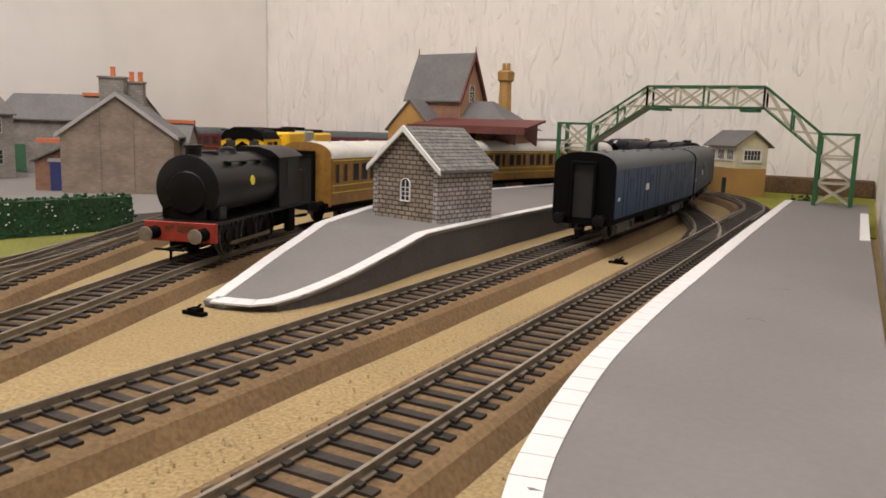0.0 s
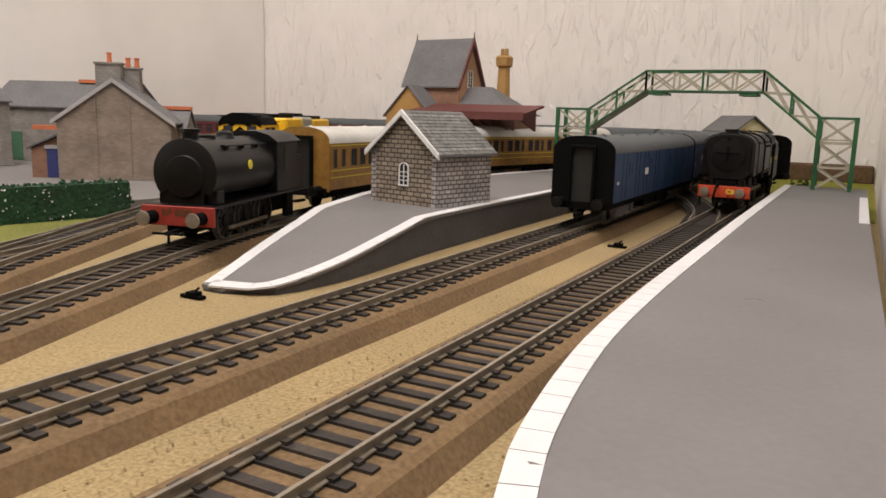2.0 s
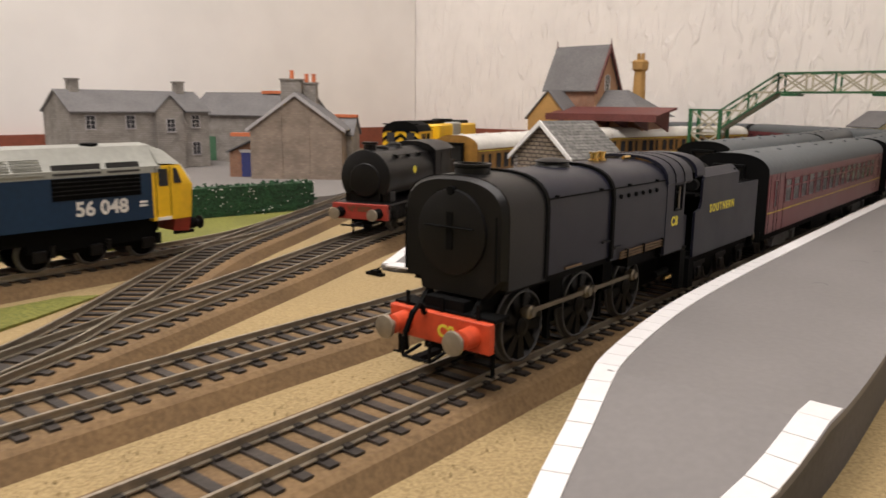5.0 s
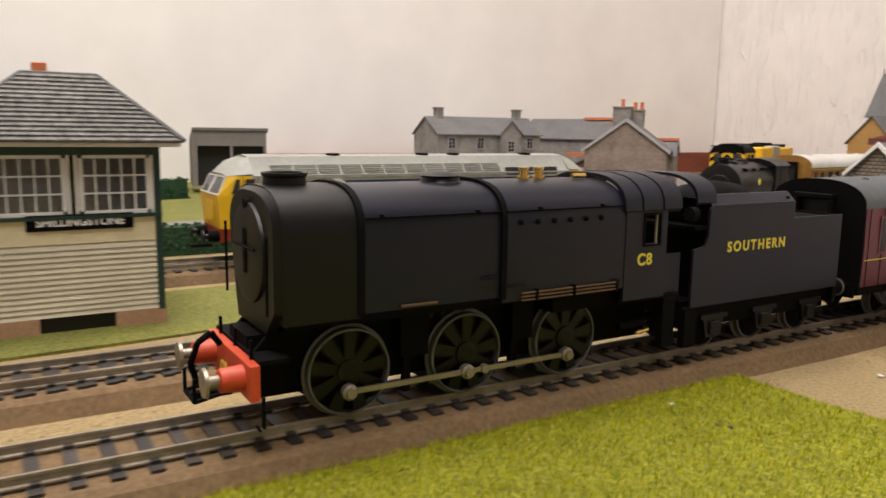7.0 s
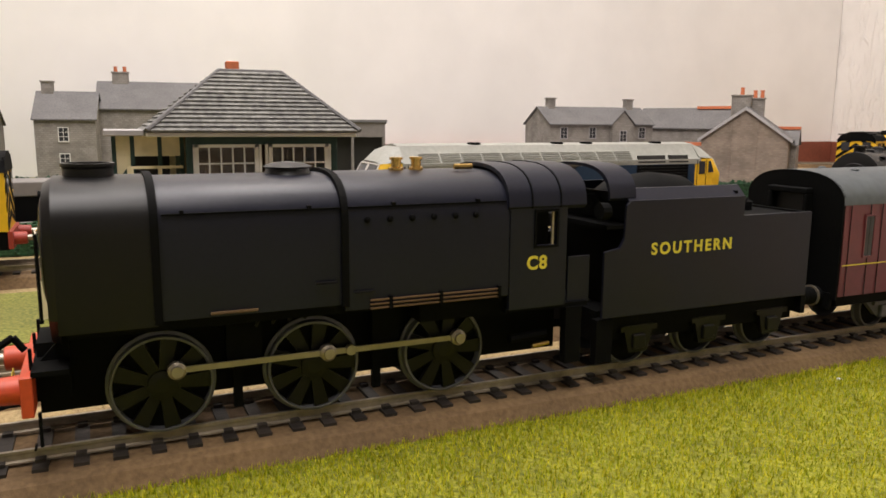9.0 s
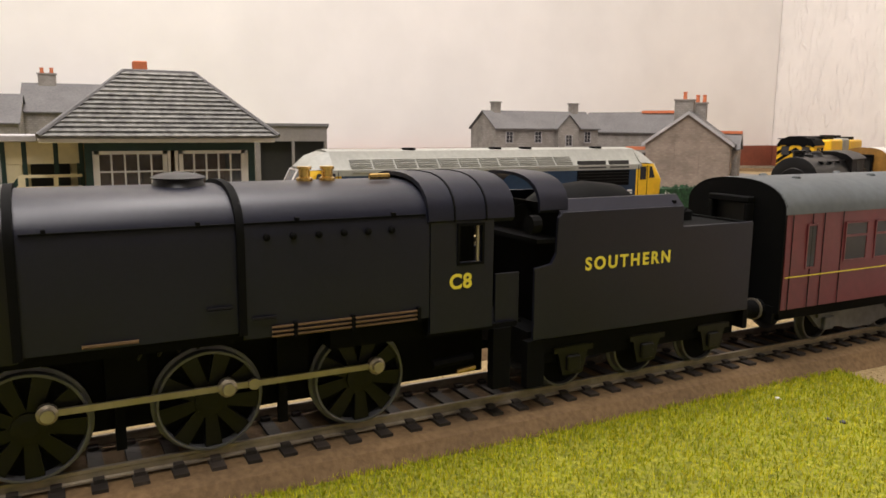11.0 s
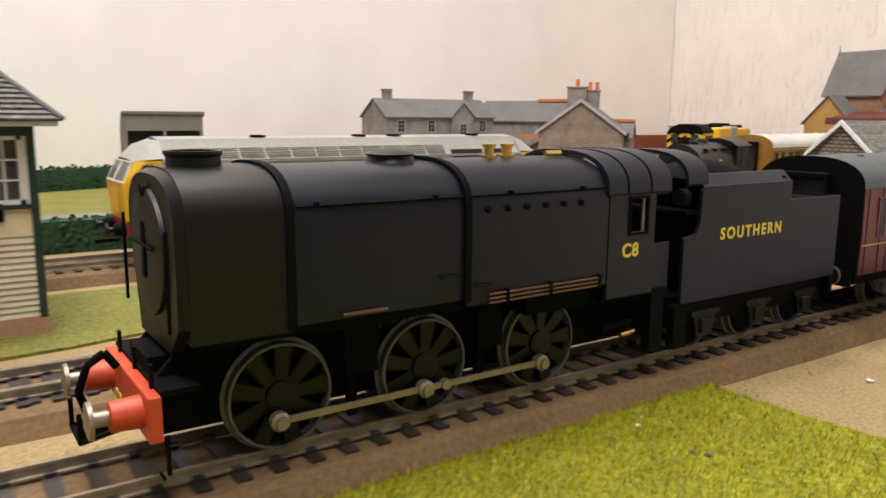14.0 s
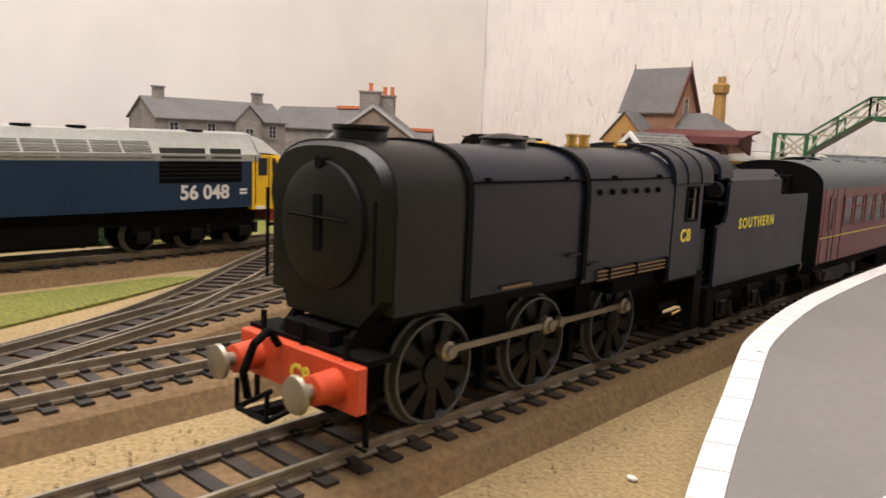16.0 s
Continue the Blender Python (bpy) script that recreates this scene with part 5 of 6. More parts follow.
    part("coupling", box(B(), -1.2, 1.2, -36, -27, 6.5, 8), BLACKM, t); part("coupling_loop", rod(B(), (-4.5, -36, 7.2), (4.5, -36, 7.2), 0.5, 6), BLACKM, t)
    for x in (-4.5, 4.5):
        part("coupling_arm", rod(B(), (x, -36, 7.2), (x, -29, 8.5), 0.5, 6), BLACKM, t)
        part("coupling_drop", rod(B(), (x, -36, 7.2), (x, -36, 12.4), 0.45, 6), BLACKM, t)
    hose = B()
    pts = [(-4, -28, 17), (-4, -30, 20), (-4, -33, 18), (-5, -34.5, 13), (-6, -33, 8)]
    for a, b in zip(pts, pts[1:]):
        rod(hose, a, b, 0.75, 8)
    part("vacuum_hose", hose, BLACKM, t, "black vacuum hose", smooth=True)
    for x in (-12, 0, 12):
        part("lamp_iron", box(B(), x - 0.5, x + 0.5, -26, -25.4, 17.4, 21.5), BLACKM, t)
    for x in (-16, 16):
        st = part("front_steps", box(B(), x - 0.5, x + 0.5, -24.8, -24.2, 3.2, 10), BLACKM, t); part("step", box(B(), x - 1.4, x + 1.4, -25.4, -23.8, 3.0, 3.5), BLACKM, st)
    # cab
    cb = B()
    for y0, y1, z0, z1 in ((83.2, 90.6, 20.5, 45.5), (96.8, 100.0, 20.5, 45.5), (90.6, 96.8, 20.5, 35.8), (90.6, 96.8, 43.9, 45.5)):
        box(cb, 16.0, 17.2, y0, y1, z0, z1)
    bmesh.ops.remove_doubles(cb, verts=cb.verts, dist=0.001)
    cs = part("cab_side", cb, BLACKB, t, "satin black cab side")
    # Matt black sheet behind the window stands in for shade inside the cab.
    part("cab_lining", box(B(), 9.0, 10.0, 86, 99, 22, 46), BLACKM, cs)
    # Thin steel bar modelled in place of a glint at the rear edge.
    part("window_bar", box(B(), 16.4, 16.9, 95.6, 96.2, 35.8, 43.9), STEEL, cs, "bright bar standing in for a glint on the window edge")
    wf = B()
    for a in ((90.1, 90.7, 35.3, 44.4), (96.7, 97.3, 35.3, 44.4), (90.1, 97.3, 35.2, 35.8), (90.1, 97.3, 43.9, 44.5)):
        box(wf, 17.2, 17.55, *a)
    part("window_frame", wf, BLACKM, cs)
    lettering("cab_lettering", "C8", 4.5, YELT, cs, Matrix.Translation((0.01726, 0.0911, 0.0315)) @ SIDE, "yellow characters", 1.1)
    part("cab_side", box(B(), -17.2, -16.0, 83.2, 100, 20.5, 45.5), BLACKB, t, "satin black cab side")
    part("cab_front", box(B(), -16, 16, 83.2, 84.2, 20.5, 50), BLACKM, t)
    rf = B(); arc = casing_ring(82.5, 17.6, zb=45.2, zt=55.0, zs=45.3)[2:]
    arc2 = [(x * 0.95, y, z - 0.9) for x, y, z in arc]
    ring0 = arc + arc2[::-1]
    loft(rf, [[(x, y, z) for x, y, z in ring0], [(x, 105.5, z) for x, y, z in ring0]])
    part("cab_roof", rf, BLACKB, t, "curved black cab roof", smooth=True)
    for y in (89, 97.5):
        part("roof_seam", loft(B(), [[(x * 1.01, y, z + 0.15) for x, _, z in ring0], [(x * 1.01, y + 0.4, z + 0.15) for x, _, z in ring0]]), BLACKM, t)
    part("cab_floor", box(B(), -16, 16, 83, 108, 19.5, 20.6), BLACKM, t)
    part("backhead", box(B(), -11, 11, 84, 90, 20, 47), BLACKM, t)
    part("fall_plate", box(B(), -12, 12, 100, 112, 19, 19.8), BLACKM, t)
    part("cab_steps", box(B(), 14, 16.5, 101, 106, 5, 19.5), BLACKM, t); part("injector", rod(B(), (13, 86, 12), (13, 97, 12.5), 1.2, 8), BLACKM, t); part("injector_pipe", rod(B(), (14.5, 92, 10), (14.5, 97, 10.4), 0.6, 8), BRASS, t)
    part("sand_box", box(B(), 7.0, 10.4, 14, 22, 12, 22), BLACKM, t); part("sand_box", box(B(), 7.0, 10.4, 49, 56, 12, 22), BLACKM, t)
    part("brake_hanger", box(B(), 7.5, 9.2, 15.5, 17.5, 3, 12), BLACKM, t); part("brake_hanger", box(B(), 7.5, 9.2, 49.5, 51.5, 3, 12), BLACKM, t)
    for k in range(4):
        part("lubricator_pipe", rod(B(), (14 - k, 20 + k * 4, 22), (15, 22 + k * 4, 26), 0.35, 6), BLACK, t)
    wheels = []
    for y in (0, 32.2, 64.4):
        for x in (1, -1):
            wheels.append(wheel(t, y, 10.4, x, "driving_wheel", 9, math.pi / 2 if x > 0 else math.pi))
        part("axle", rod(B(), (-8, y, 10.4), (8, y, 10.4), 1.4, 10), BLACKM, t)
    rods = []
    for sx, ph in ((1, 0), (-1, math.pi / 2)):
        cr = part("coupling_rod", B(), STEEL, t, "bright steel coupling rod")
        for y0, y1 in ((0, 32.2), (32.2, 64.4)):
            part("rod_length", loft(B(), [[(sx * 11.2, y0, -0.62), (sx * 11.9, y0, -0.62), (sx * 11.9, y0, 0.62), (sx * 11.2, y0, 0.62)], [(sx * 11.2, y1, -0.62), (sx * 11.9, y1, -0.62), (sx * 11.9, y1, 0.62), (sx * 11.2, y1, 0.62)]]), STEEL, cr)
        for y in (0, 32.2, 64.4):
            part("rod_boss", turned(B(), (sx * 10.8, y, 0), "x", [(0, 1.9), (sx * 1.5, 1.9), (sx * 1.9, 1.3), (sx * 2.6, 1.2)], 14), STEEL, cr, smooth=True)
        part("knuckle", turned(B(), (sx * 10.9, 37.5, 0), "x", [(0, 1.2), (sx * 1.4, 1.2)], 10), STEEL, cr)
        rods.append((cr, ph))
    # the model's body is a little shorter than true scale behind the leading axle
    for c in t.children_recursive:
        if c.name.split(".")[0] in ("driving_wheel", "coupling_rod") or (c.parent and c.parent.name.split(".")[0] in ("driving_wheel", "coupling_rod")) or c.name.startswith("axle"):
            continue
        if c.name.startswith("cab_lettering"):
            c.matrix_basis.translation.y *= 0.938
            continue
        for v in c.data.vertices if c.type == "MESH" else ():
            if v.co.y > 0:
                v.co.y *= 0.938
            elif v.co.y < -0.024:
                v.co.y += 0.002
    return t, wheels, rods


def austerity_tender():
    """Local origin: rail under the tender's front; y to the rear."""
    t = thing("tender", "black six-wheeled tender lettered in yellow", "tender")
    L = 72.0
    part("frame", box(B(), -13, 13, 1, L - 1, 8, 16.5), BLACKM, t, "black tender frame")
    W = 17.0
    for s in (-1, 1):
        bd = B()
        x0, x1 = (s * W, s * (W - 1.0))
        prism(bd, [(0, 15.5), (L, 15.5), (L, 40.2), (46.0, 40.2), (46.0, 45.6), (7.5, 45.6), (6.3, 44.4), (6.0, 36), (4.6, 33.6), (0, 32.8)], "x", min(x0, x1), max(x0, x1))
        sd = part("tank_side", bd, BLACKB, t, "satin black tender side", bevel=0.12)
        tp = B(); prism(tp, [(s * W, 45.2), (s * (W - 3.2), 48.4), (s * (W - 4.2), 48.4), (s * (W - 1), 45.2)], "y", 7.0, 46.0)
        part("flared_top", tp, BLACKB, sd)
        if s > 0:
            lettering("company_lettering", "SOUTHERN", 4.3, YELT, sd, Matrix.Translation(((W + 0.06) * MM, 0.0283, 0.0326)) @ SIDE, "yellow capitals", 1.34)
    part("tank_top", box(B(), -W + 1, W - 1, 1, L - 1, 38.4, 39.4), BLACKM, t)
    part("front_plate", box(B(), -W + 1, W - 1, 8, 9, 16, 47), BLACKM, t)
    hood = casing_ring(1.0, 16.2, zb=46.2, zt=54.6, zs=46.3)[2:]
    lip = [(x * 0.95, y, z - 0.8) for x, y, z in hood]
    part("hood", loft(B(), [[(x, y, z) for x, _, z in hood + lip[::-1]] for y in (1.5, 9.5)]), BLACKB, t, "curved black weather hood", smooth=True)
    for s in (-1, 1):
        part("hood_upright", box(B(), s * 15.2 - 0.5, s * 15.2 + 0.5, 7.6, 9.2, 36, 47), BLACKM, t)
        part("front_handrail", rod(B(), (s * 16.4, 2.2, 18), (s * 16.4, 2.2, 32.5), 0.35, 6), BLACKM, t)
        part("cab_gate", box(B(), s * 14.6 - 0.3, s * 14.6 + 0.3, -9.5, -3.0, 20, 32), BLACKB, t, "narrow black cab gate", bevel=0.1)
    part("rear_plate", box(B(), -W + 1, W - 1, L - 1, L, 15, 40), BLACKM, t)
    part("bunker_end", box(B(), -W + 1, W - 1, 43.0, 44.0, 39, 47), BLACKM, t)
    cl = B()
    loft(cl, [[(12 * math.cos(a) * k, 26 + 21 * u, 40 + 11.5 * math.sin(a) * k) for a in [math.pi * j / 10 for j in range(11)]] for u, k in ((-0.9, 0.5), (-0.5, 0.9), (0, 1.0), (0.5, 0.9), (0.9, 0.5))])
    part("coal_load", cl, BLACKM, t, "black moulded coal", smooth=True)
    part("filler", turned(B(), (0, 62, 39.4), "z", [(0, 3), (2.5, 3), (3, 2)], 14), BLACKM, t); part("rear_rail", rod(B(), (10, 50, 41), (10, 54, 44), 0.4, 6), BLACKM, t)
    part("headlamp", turned(B(), (15.2, -1, 43), "y", [(0, 2.2), (2.5, 2.2)], 12), BLACKM, t)
    for s in (-1, 1):
        ax = part("side_frame", box(B(), s * 13.5 - 0.6, s * 13.5 + 0.6, 1, L - 1, 11, 15), BLACKM, t, "black side frame")
        for y in (14, 38, 62):
            g = B(); prism(g, [(y - 5, 12), (y + 5, 12), (y + 3, 4.5), (y - 3, 4.5)], "x", s * 13.5 - 0.8, s * 13.5 + 0.8)
            part("axle_guard", g, BLACK, ax)
            part("axle_box", box(B(), s * 13.5 - 1.6, s * 13.5 + 1.6, y - 2, y + 2, 5.5, 9.5), BLACK, ax, bevel=0.3)
            part("leaf_spring", box(B(), s * 13.8 - 0.8, s * 13.8 + 0.8, y - 6, y + 6, 10.4, 11.8), BLACK, ax)
    for s in (-1, 1):
        part("steps", box(B(), s * 15 - 1.2, s * 15 + 1.2, -1, 4, 3.5, 15), BLACKM, t)
    part("drag_beam", box(B(), -16.5, 16.5, L - 1, L + 0.8, 10, 16.5), BLACKM, t); buffers(t, L + 0.8, 13.5, BLACKM, 1)
    part("coupling", box(B(), -1.2, 1.2, L, L + 12, 7, 8.4), BLACKM, t); part("drawbar", box(B(), -1.5, 1.5, -8, 1, 10, 11.2), BLACKM, t)
    wh = [wheel(t, y, 7.3, x, "tender_wheel", 0) for y in (14, 38, 62) for x in (1, -1)]
    return t, wh


def coach_ring(y, w, zb, zs, zt, n=8):
    pts = [(-w, zb), (w, zb), (w + 0.25, (zb + zs) / 2), (w, zs)]
    return [(x, y, z) for x, z in pts] + [(-w, y, zs), (-w - 0.25, y, (zb + zs) / 2)]


def bogie(parent, y, m=BOGIE, base=34.0):
    b = part("bogie", box(B(), -10, 10, y - 12, y + 12, 6, 9), BLACKM, parent, "moulded bogie")
    for s in (-1, 1):
        f = B(); prism(f, [(y - 25, 9.5), (y - 20, 5.0), (y - 10, 4.4), (y - 6, 3.2), (y + 6, 3.2), (y + 10, 4.4), (y + 20, 5.0), (y + 25, 9.5)], "x", s * 12.6 - 0.8, s * 12.6 + 0.8)
        sf = part("side_frame", f, m, b, "grey bogie side frame")
        for d in (-base / 2, base / 2):
            part("axle_box", box(B(), s * 13.6 - 1.2, s * 13.6 + 1.2, y + d - 2.2, y + d + 2.2, 4.4, 8.6), m, sf, bevel=0.3)
            part("spring", box(B(), s * 13.4 - 0.8, s * 13.4 + 0.8, y + d - 5, y + d + 5, 8.4, 9.6), m, sf)
    ws = []
    for d in (-base / 2, base / 2):
        for x in (1, -1):
            w = wheel(b, y + d, 6.3, x, "wheel", 0)
            ws.append(w)
    return ws


def coach(name, label, side, roof, L=265.0, windows=(), W=18.2, zs=41.5, zt=51.0, ends=BLACKM, band=None, under=True, doors=(), group="", wf=None, pane=GLASSD, gangway=True, zb=14.0):
    """Origin at the front end on the rail; windows are (y0, y1, z0, z1) on both sides."""
    t = thing(name, label, "coach", group)
    part("body", loft(B(), [[(-W, y, zb), (W, y, zb), (W + 0.3, y, 27), (W, y, zs), (-W, y, zs), (-W - 0.3, y, 27)] for y in (0, L)]), side, t, "coach body side")
    arc = [(W * 1.01 * math.cos(a) ** 0.8 if math.cos(a) > 0 else -W * 1.01 * abs(math.cos(a)) ** 0.8, zs + (zt - zs) * math.sin(a) ** 0.9) for a in [math.pi * i / 16 for i in range(17)]]
    r = part("roof", loft(B(), [[(x, y, z) for x, z in arc] for y in (-0.6, L + 0.6)]), roof, t, "curved roof", smooth=True)
    for i in range(int(L // 36)):
        y = 18 + i * 36
        for x in (-6, 6):
            part("roof_vent", turned(B(), (x, y, zt - 1.6), "z", [(0, 1.3), (1.6, 1.3), (2.0, 0.7)], 8), roof, r)
    for y, o in ((-0.4, -1), (L + 0.4, 1)):
        ep = B(); prism(ep, [(-W, zb - 1), (W, zb - 1), (W, zs)] + arc[1:-1] + [(-W, zs)], "y", y - 0.5, y + 0.5)
        e = part("end", ep, ends, t, "black coach end")
        if gangway:
            g = B(); box(g, -7.5, -6, y + o * 0.5, y + o * 3.4, zb, 44); box(g, 6, 7.5, y + o * 0.5, y + o * 3.4, zb, 44); box(g, -7.5, 7.5, y + o * 0.5, y + o * 3.4, 44, 45.8)
            part("gangway", g, BLACKM, e, "black corridor gangway", bevel=0.3); part("gangway_door", box(B(), -6, 6, y + o * 0.5, y + o * 0.9, zb, 44), DARKI, e)
    for s in (-1, 1):
        for k, (y0, y1, z0, z1) in enumerate(windows):
            x = s * (W + 0.25)
            w = part("window", B(), wf or side, t)
            part("pane", box(B(), min(x, x + s * 0.12), max(x, x + s * 0.12), y0, y1, z0, z1), pane, w)
            f = B()
            for a in ((y0 - 0.5, y0, z0 - 0.5, z1 + 0.5), (y1, y1 + 0.5, z0 - 0.5, z1 + 0.5), (y0, y1, z0 - 0.5, z0), (y0, y1, z1, z1 + 0.5)):
                box(f, min(x, x + s * 0.3), max(x, x + s * 0.3), *a)
            part("window_frame", f, wf or side, w)
            if y1 - y0 > 9:
                part("vent_bar", box(B(), min(x, x + s * 0.3), max(x, x + s * 0.3), y0, y1, z1 - 4.0, z1 - 3.3), wf or side, w)
        for y in doors:
            x = s * (W + 0.28)
            d = B()
            for q in (y - 4.2, y + 4.2):
                box(d, min(x, x + s * 0.1), max(x, x + s * 0.1), q - 0.15, q + 0.15, zb, zs)
            part("door_seam", d, BLACKM, t)
        if band:
            for z, th, m in band:
                x = s * (W + 0.3)
                part("lining", box(B(), min(x, x + s * 0.12), max(x, x + s * 0.12), 0.5, L - 0.5, z, z + th), m, t)
        part("solebar", box(B(), s * 15.5 - 0.8, s * 15.5 + 0.8, 2, L - 2, zb - 3.5, zb), BLACKM, t, "black solebar")
    for y0, y1 in ((L * 0.36, L * 0.5), (L * 0.53, L * 0.64)):
        part("battery_box", box(B(), 9, 15, y0, y1, 5, 10.5), BLACKM, t, bevel=0.4)
    part("underframe", box(B(), -12, 12, 10, L - 10, 9, zb), BLACKM, t)
    ws = []
    for y in (L * 0.17, L * 0.83):
        ws += bogie(t, y)
    for y, o in ((0, -1), (L, 1)):
        part("headstock", box(B(), -16.5, 16.5, min(y, y + o * 1.2), max(y, y + o * 1.2), 10, 15), BLACKM, t); buffers(t, y + o * 1.2, 13.5, BLACKM, o, head=BLACK)
        part("coupling", box(B(), -1.2, 1.2, min(y, y + o * 10), max(y, y + o * 10), 6.5, 8), BLACKM, t)
    return t, ws


def maroon_coach():
    win = [(9, 12.5, 26, 38)] + [(26 + i * 14.2, 26 + i * 14.2 + 9.6, 27.0, 37.8) for i in range(15)] + [(251, 255, 26, 38)]
    return coach("maroon_coach", "maroon corridor passenger coach with grey roof and dark windows", MAROON, ROOFG, 262.0, win, 18.2, band=((23.4, 0.3, YELT),), doors=(6.5, 20, 243, 257), group="coaches of the train")


def parcels_van():
    c, _ = coach("parcels_van", "dark rail blue bogie parcels van with grey roof", BLUEC, ROOFG, 228.0, [(30, 36, 29, 36), (80, 86, 29, 36), (140, 146, 29, 36), (190, 196, 29, 36)], 18.0, ends=BLACKM, doors=(20, 50, 70, 100, 130, 160, 180, 210), group="blue vans", pane=BLUEC)
    for s in (1,):
        part("data_panel", box(B(), 18.3, 18.5, 68, 76, 27, 31), PALEW, c, "small white data panel"); part("data_panel", box(B(), 18.3, 18.5, 5, 9, 24, 26), PALEW, c)
    return c


def teak_coach():
    win = [(4, 8, 27, 38)] + [(14 + i * 11.5, 14 + i * 11.5 + (7.5 if i % 3 else 4.2), 27.5, 38) for i in range(21)]
    c, _ = coach("teak_coach", "varnished teak passenger coach with white roof", TEAK, CREAMR, 262.0, win, 18.0, ends=TEAK, band=((25.2, 0.45, YELT), (21.0, 0.45, YELT), (40.0, 0.45, YELT)), group="teak coaches", wf=TEAK)
    return c


def diesel():
    """Blue six-axle diesel; origin at the low-y end on the rail."""
    t = thing("diesel_locomotive", "blue diesel locomotive with yellow ends, grey roof and white logo", "locomotive", at=mpose(-219, -25, 0))
    L, W = 252.0, 17.6

    def ring(y, w, zt):
        zs = min(40.5, zt - 8)
        arc = [(w, 18.5), (w, 38.5), (w * 0.97, 42), (w * 0.80, 46.5), (w * 0.55, zt - 1.2), (w * 0.25, zt), (-w * 0.25, zt), (-w * 0.55, zt - 1.2), (-w * 0.80, 46.5), (-w * 0.97, 42), (-w, 38.5), (-w, 18.5)]
        return [(x, y, z) for x, z in arc]
    side = B(); loft(side, [[(-W, y, 18.5), (W, y, 18.5), (W, y, 39.5), (-W, y, 39.5)] for y in (24, L - 24)])
    part("body", side, BLUED, t, "dark rail blue body side")
    rf = B(); loft(rf, [[(W, y, 39.5), (W * 0.99, y, 42.5), (W * 0.84, y, 44.0), (W * 0.5, y, 51.6), (0, y, 52.6), (-W * 0.5, y, 51.6), (-W * 0.84, y, 44.0), (-W * 0.99, y, 42.5), (-W, y, 39.5)] for y in (19, L - 19)])
    roof = part("roof", rf, GREYD, t, "pale grey roof", smooth=True)
    for e in (0, 1):
        Y = lambda d: d if e == 0 else L - d
        cabw = B()
        loft(cabw, [[(-W + 1.2, Y(2.5), 17), (W - 1.2, Y(2.5), 17), (W - 1.0, Y(1.2), 33), (-W + 1.0, Y(1.2), 33)], [(-W, Y(10), 17), (W, Y(10), 17), (W, Y(8), 33), (-W, Y(8), 33)], [(-W, Y(24), 17), (W, Y(24), 17), (W, Y(24), 33), (-W, Y(24), 33)]])
        cab = part("cab_front", cabw, YELW, t, "yellow cab front")
        up = B()
        loft(up, [[(-W + 1.0, Y(1.3), 33), (W - 1.0, Y(1.3), 33), (W - 2.4, Y(7), 42.5), (-W + 2.4, Y(7), 42.5)], [(-W, Y(8), 33), (W, Y(8), 33), (W * 0.97, Y(12), 42.5), (-W * 0.97, Y(12), 42.5)], [(-W, Y(24), 33), (W, Y(24), 33), (W * 0.98, Y(24), 42.5), (-W * 0.98, Y(24), 42.5)]])
        cu = part("cab_upper", up, YELW, t, "yellow cab upper")
        cr = B()
        loft(cr, [[(W - 2.4, Y(6.4), 42.4), (W * 0.5, Y(5.6), 43.6), (-W * 0.5, Y(5.6), 43.6), (-W + 2.4, Y(6.4), 42.4)], [(W * 0.95, Y(12), 43), (W * 0.5, Y(12), 49), (-W * 0.5, Y(12), 49), (-W * 0.95, Y(12), 43)], [(W * 0.97, Y(20), 43.4), (W * 0.5, Y(20), 51.6), (-W * 0.5, Y(20), 51.6), (-W * 0.97, Y(20), 43.4)]])
        part("cab_roof", cr, GREYD, t, "pale grey cab roof", smooth=True)
        for s in (-1, 1):
            ws = B(); loft(ws, [[(s * 1.2, Y(1.6), 34.0), (s * (W - 2.2), Y(2.4), 34.0), (s * (W - 3.4), Y(6.4), 41.6), (s * 1.2, Y(6.2), 41.6)], [(s * 1.2, Y(1.0), 34.2), (s * (W - 2.2), Y(1.8), 34.2), (s * (W - 3.4), Y(5.8), 41.8), (s * 1.2, Y(5.6), 41.8)]])
            wsc = part("windscreen", ws, GLASSD, cu, "dark windscreen")
            fr = B(); p = [(s * 0.7, Y(0.9), 33.6), (s * (W - 1.7), Y(1.8), 33.6), (s * (W - 3.0), Y(6.0), 42.1), (s * 0.7, Y(5.6), 42.1)]
            for a, b in zip(p, p[1:] + p[:1]):
                rod(fr, a, b, 0.45, 6)
            part("screen_frame", fr, PALEW, wsc)
            sw = B(); box(sw, min(s * W, s * (W + 0.25)), max(s * W, s * (W + 0.25)), min(Y(15.5), Y(20.5)), max(Y(15.5), Y(20.5)), 33, 41)
            part("side_window", sw, GLASSD, cu, "cab side window")
            sq = B(); loft(sq, [[(s * (W + 0.1), Y(8.0), 34), (s * (W + 0.1), Y(12.5), 34), (s * (W + 0.0), Y(12.5), 41), (s * (W - 0.1), Y(10.6), 41)], [(s * (W + 0.4), Y(8.0), 34), (s * (W + 0.4), Y(12.5), 34), (s * (W + 0.3), Y(12.5), 41), (s * (W + 0.2), Y(10.6), 41)]])
            part("quarter_light", sq, GLASSD, cu)
            dd = B(); box(dd, min(s * W, s * (W + 0.2)), max(s * W, s * (W + 0.2)), min(Y(14.2), Y(14.5)), max(Y(14.2), Y(14.5)), 19, 42); box(dd, min(s * W, s * (W + 0.2)), max(s * W, s * (W + 0.2)), min(Y(22), Y(22.3)), max(Y(22), Y(22.3)), 19, 42)
            part("door_seam", dd, BLACKM, cu)
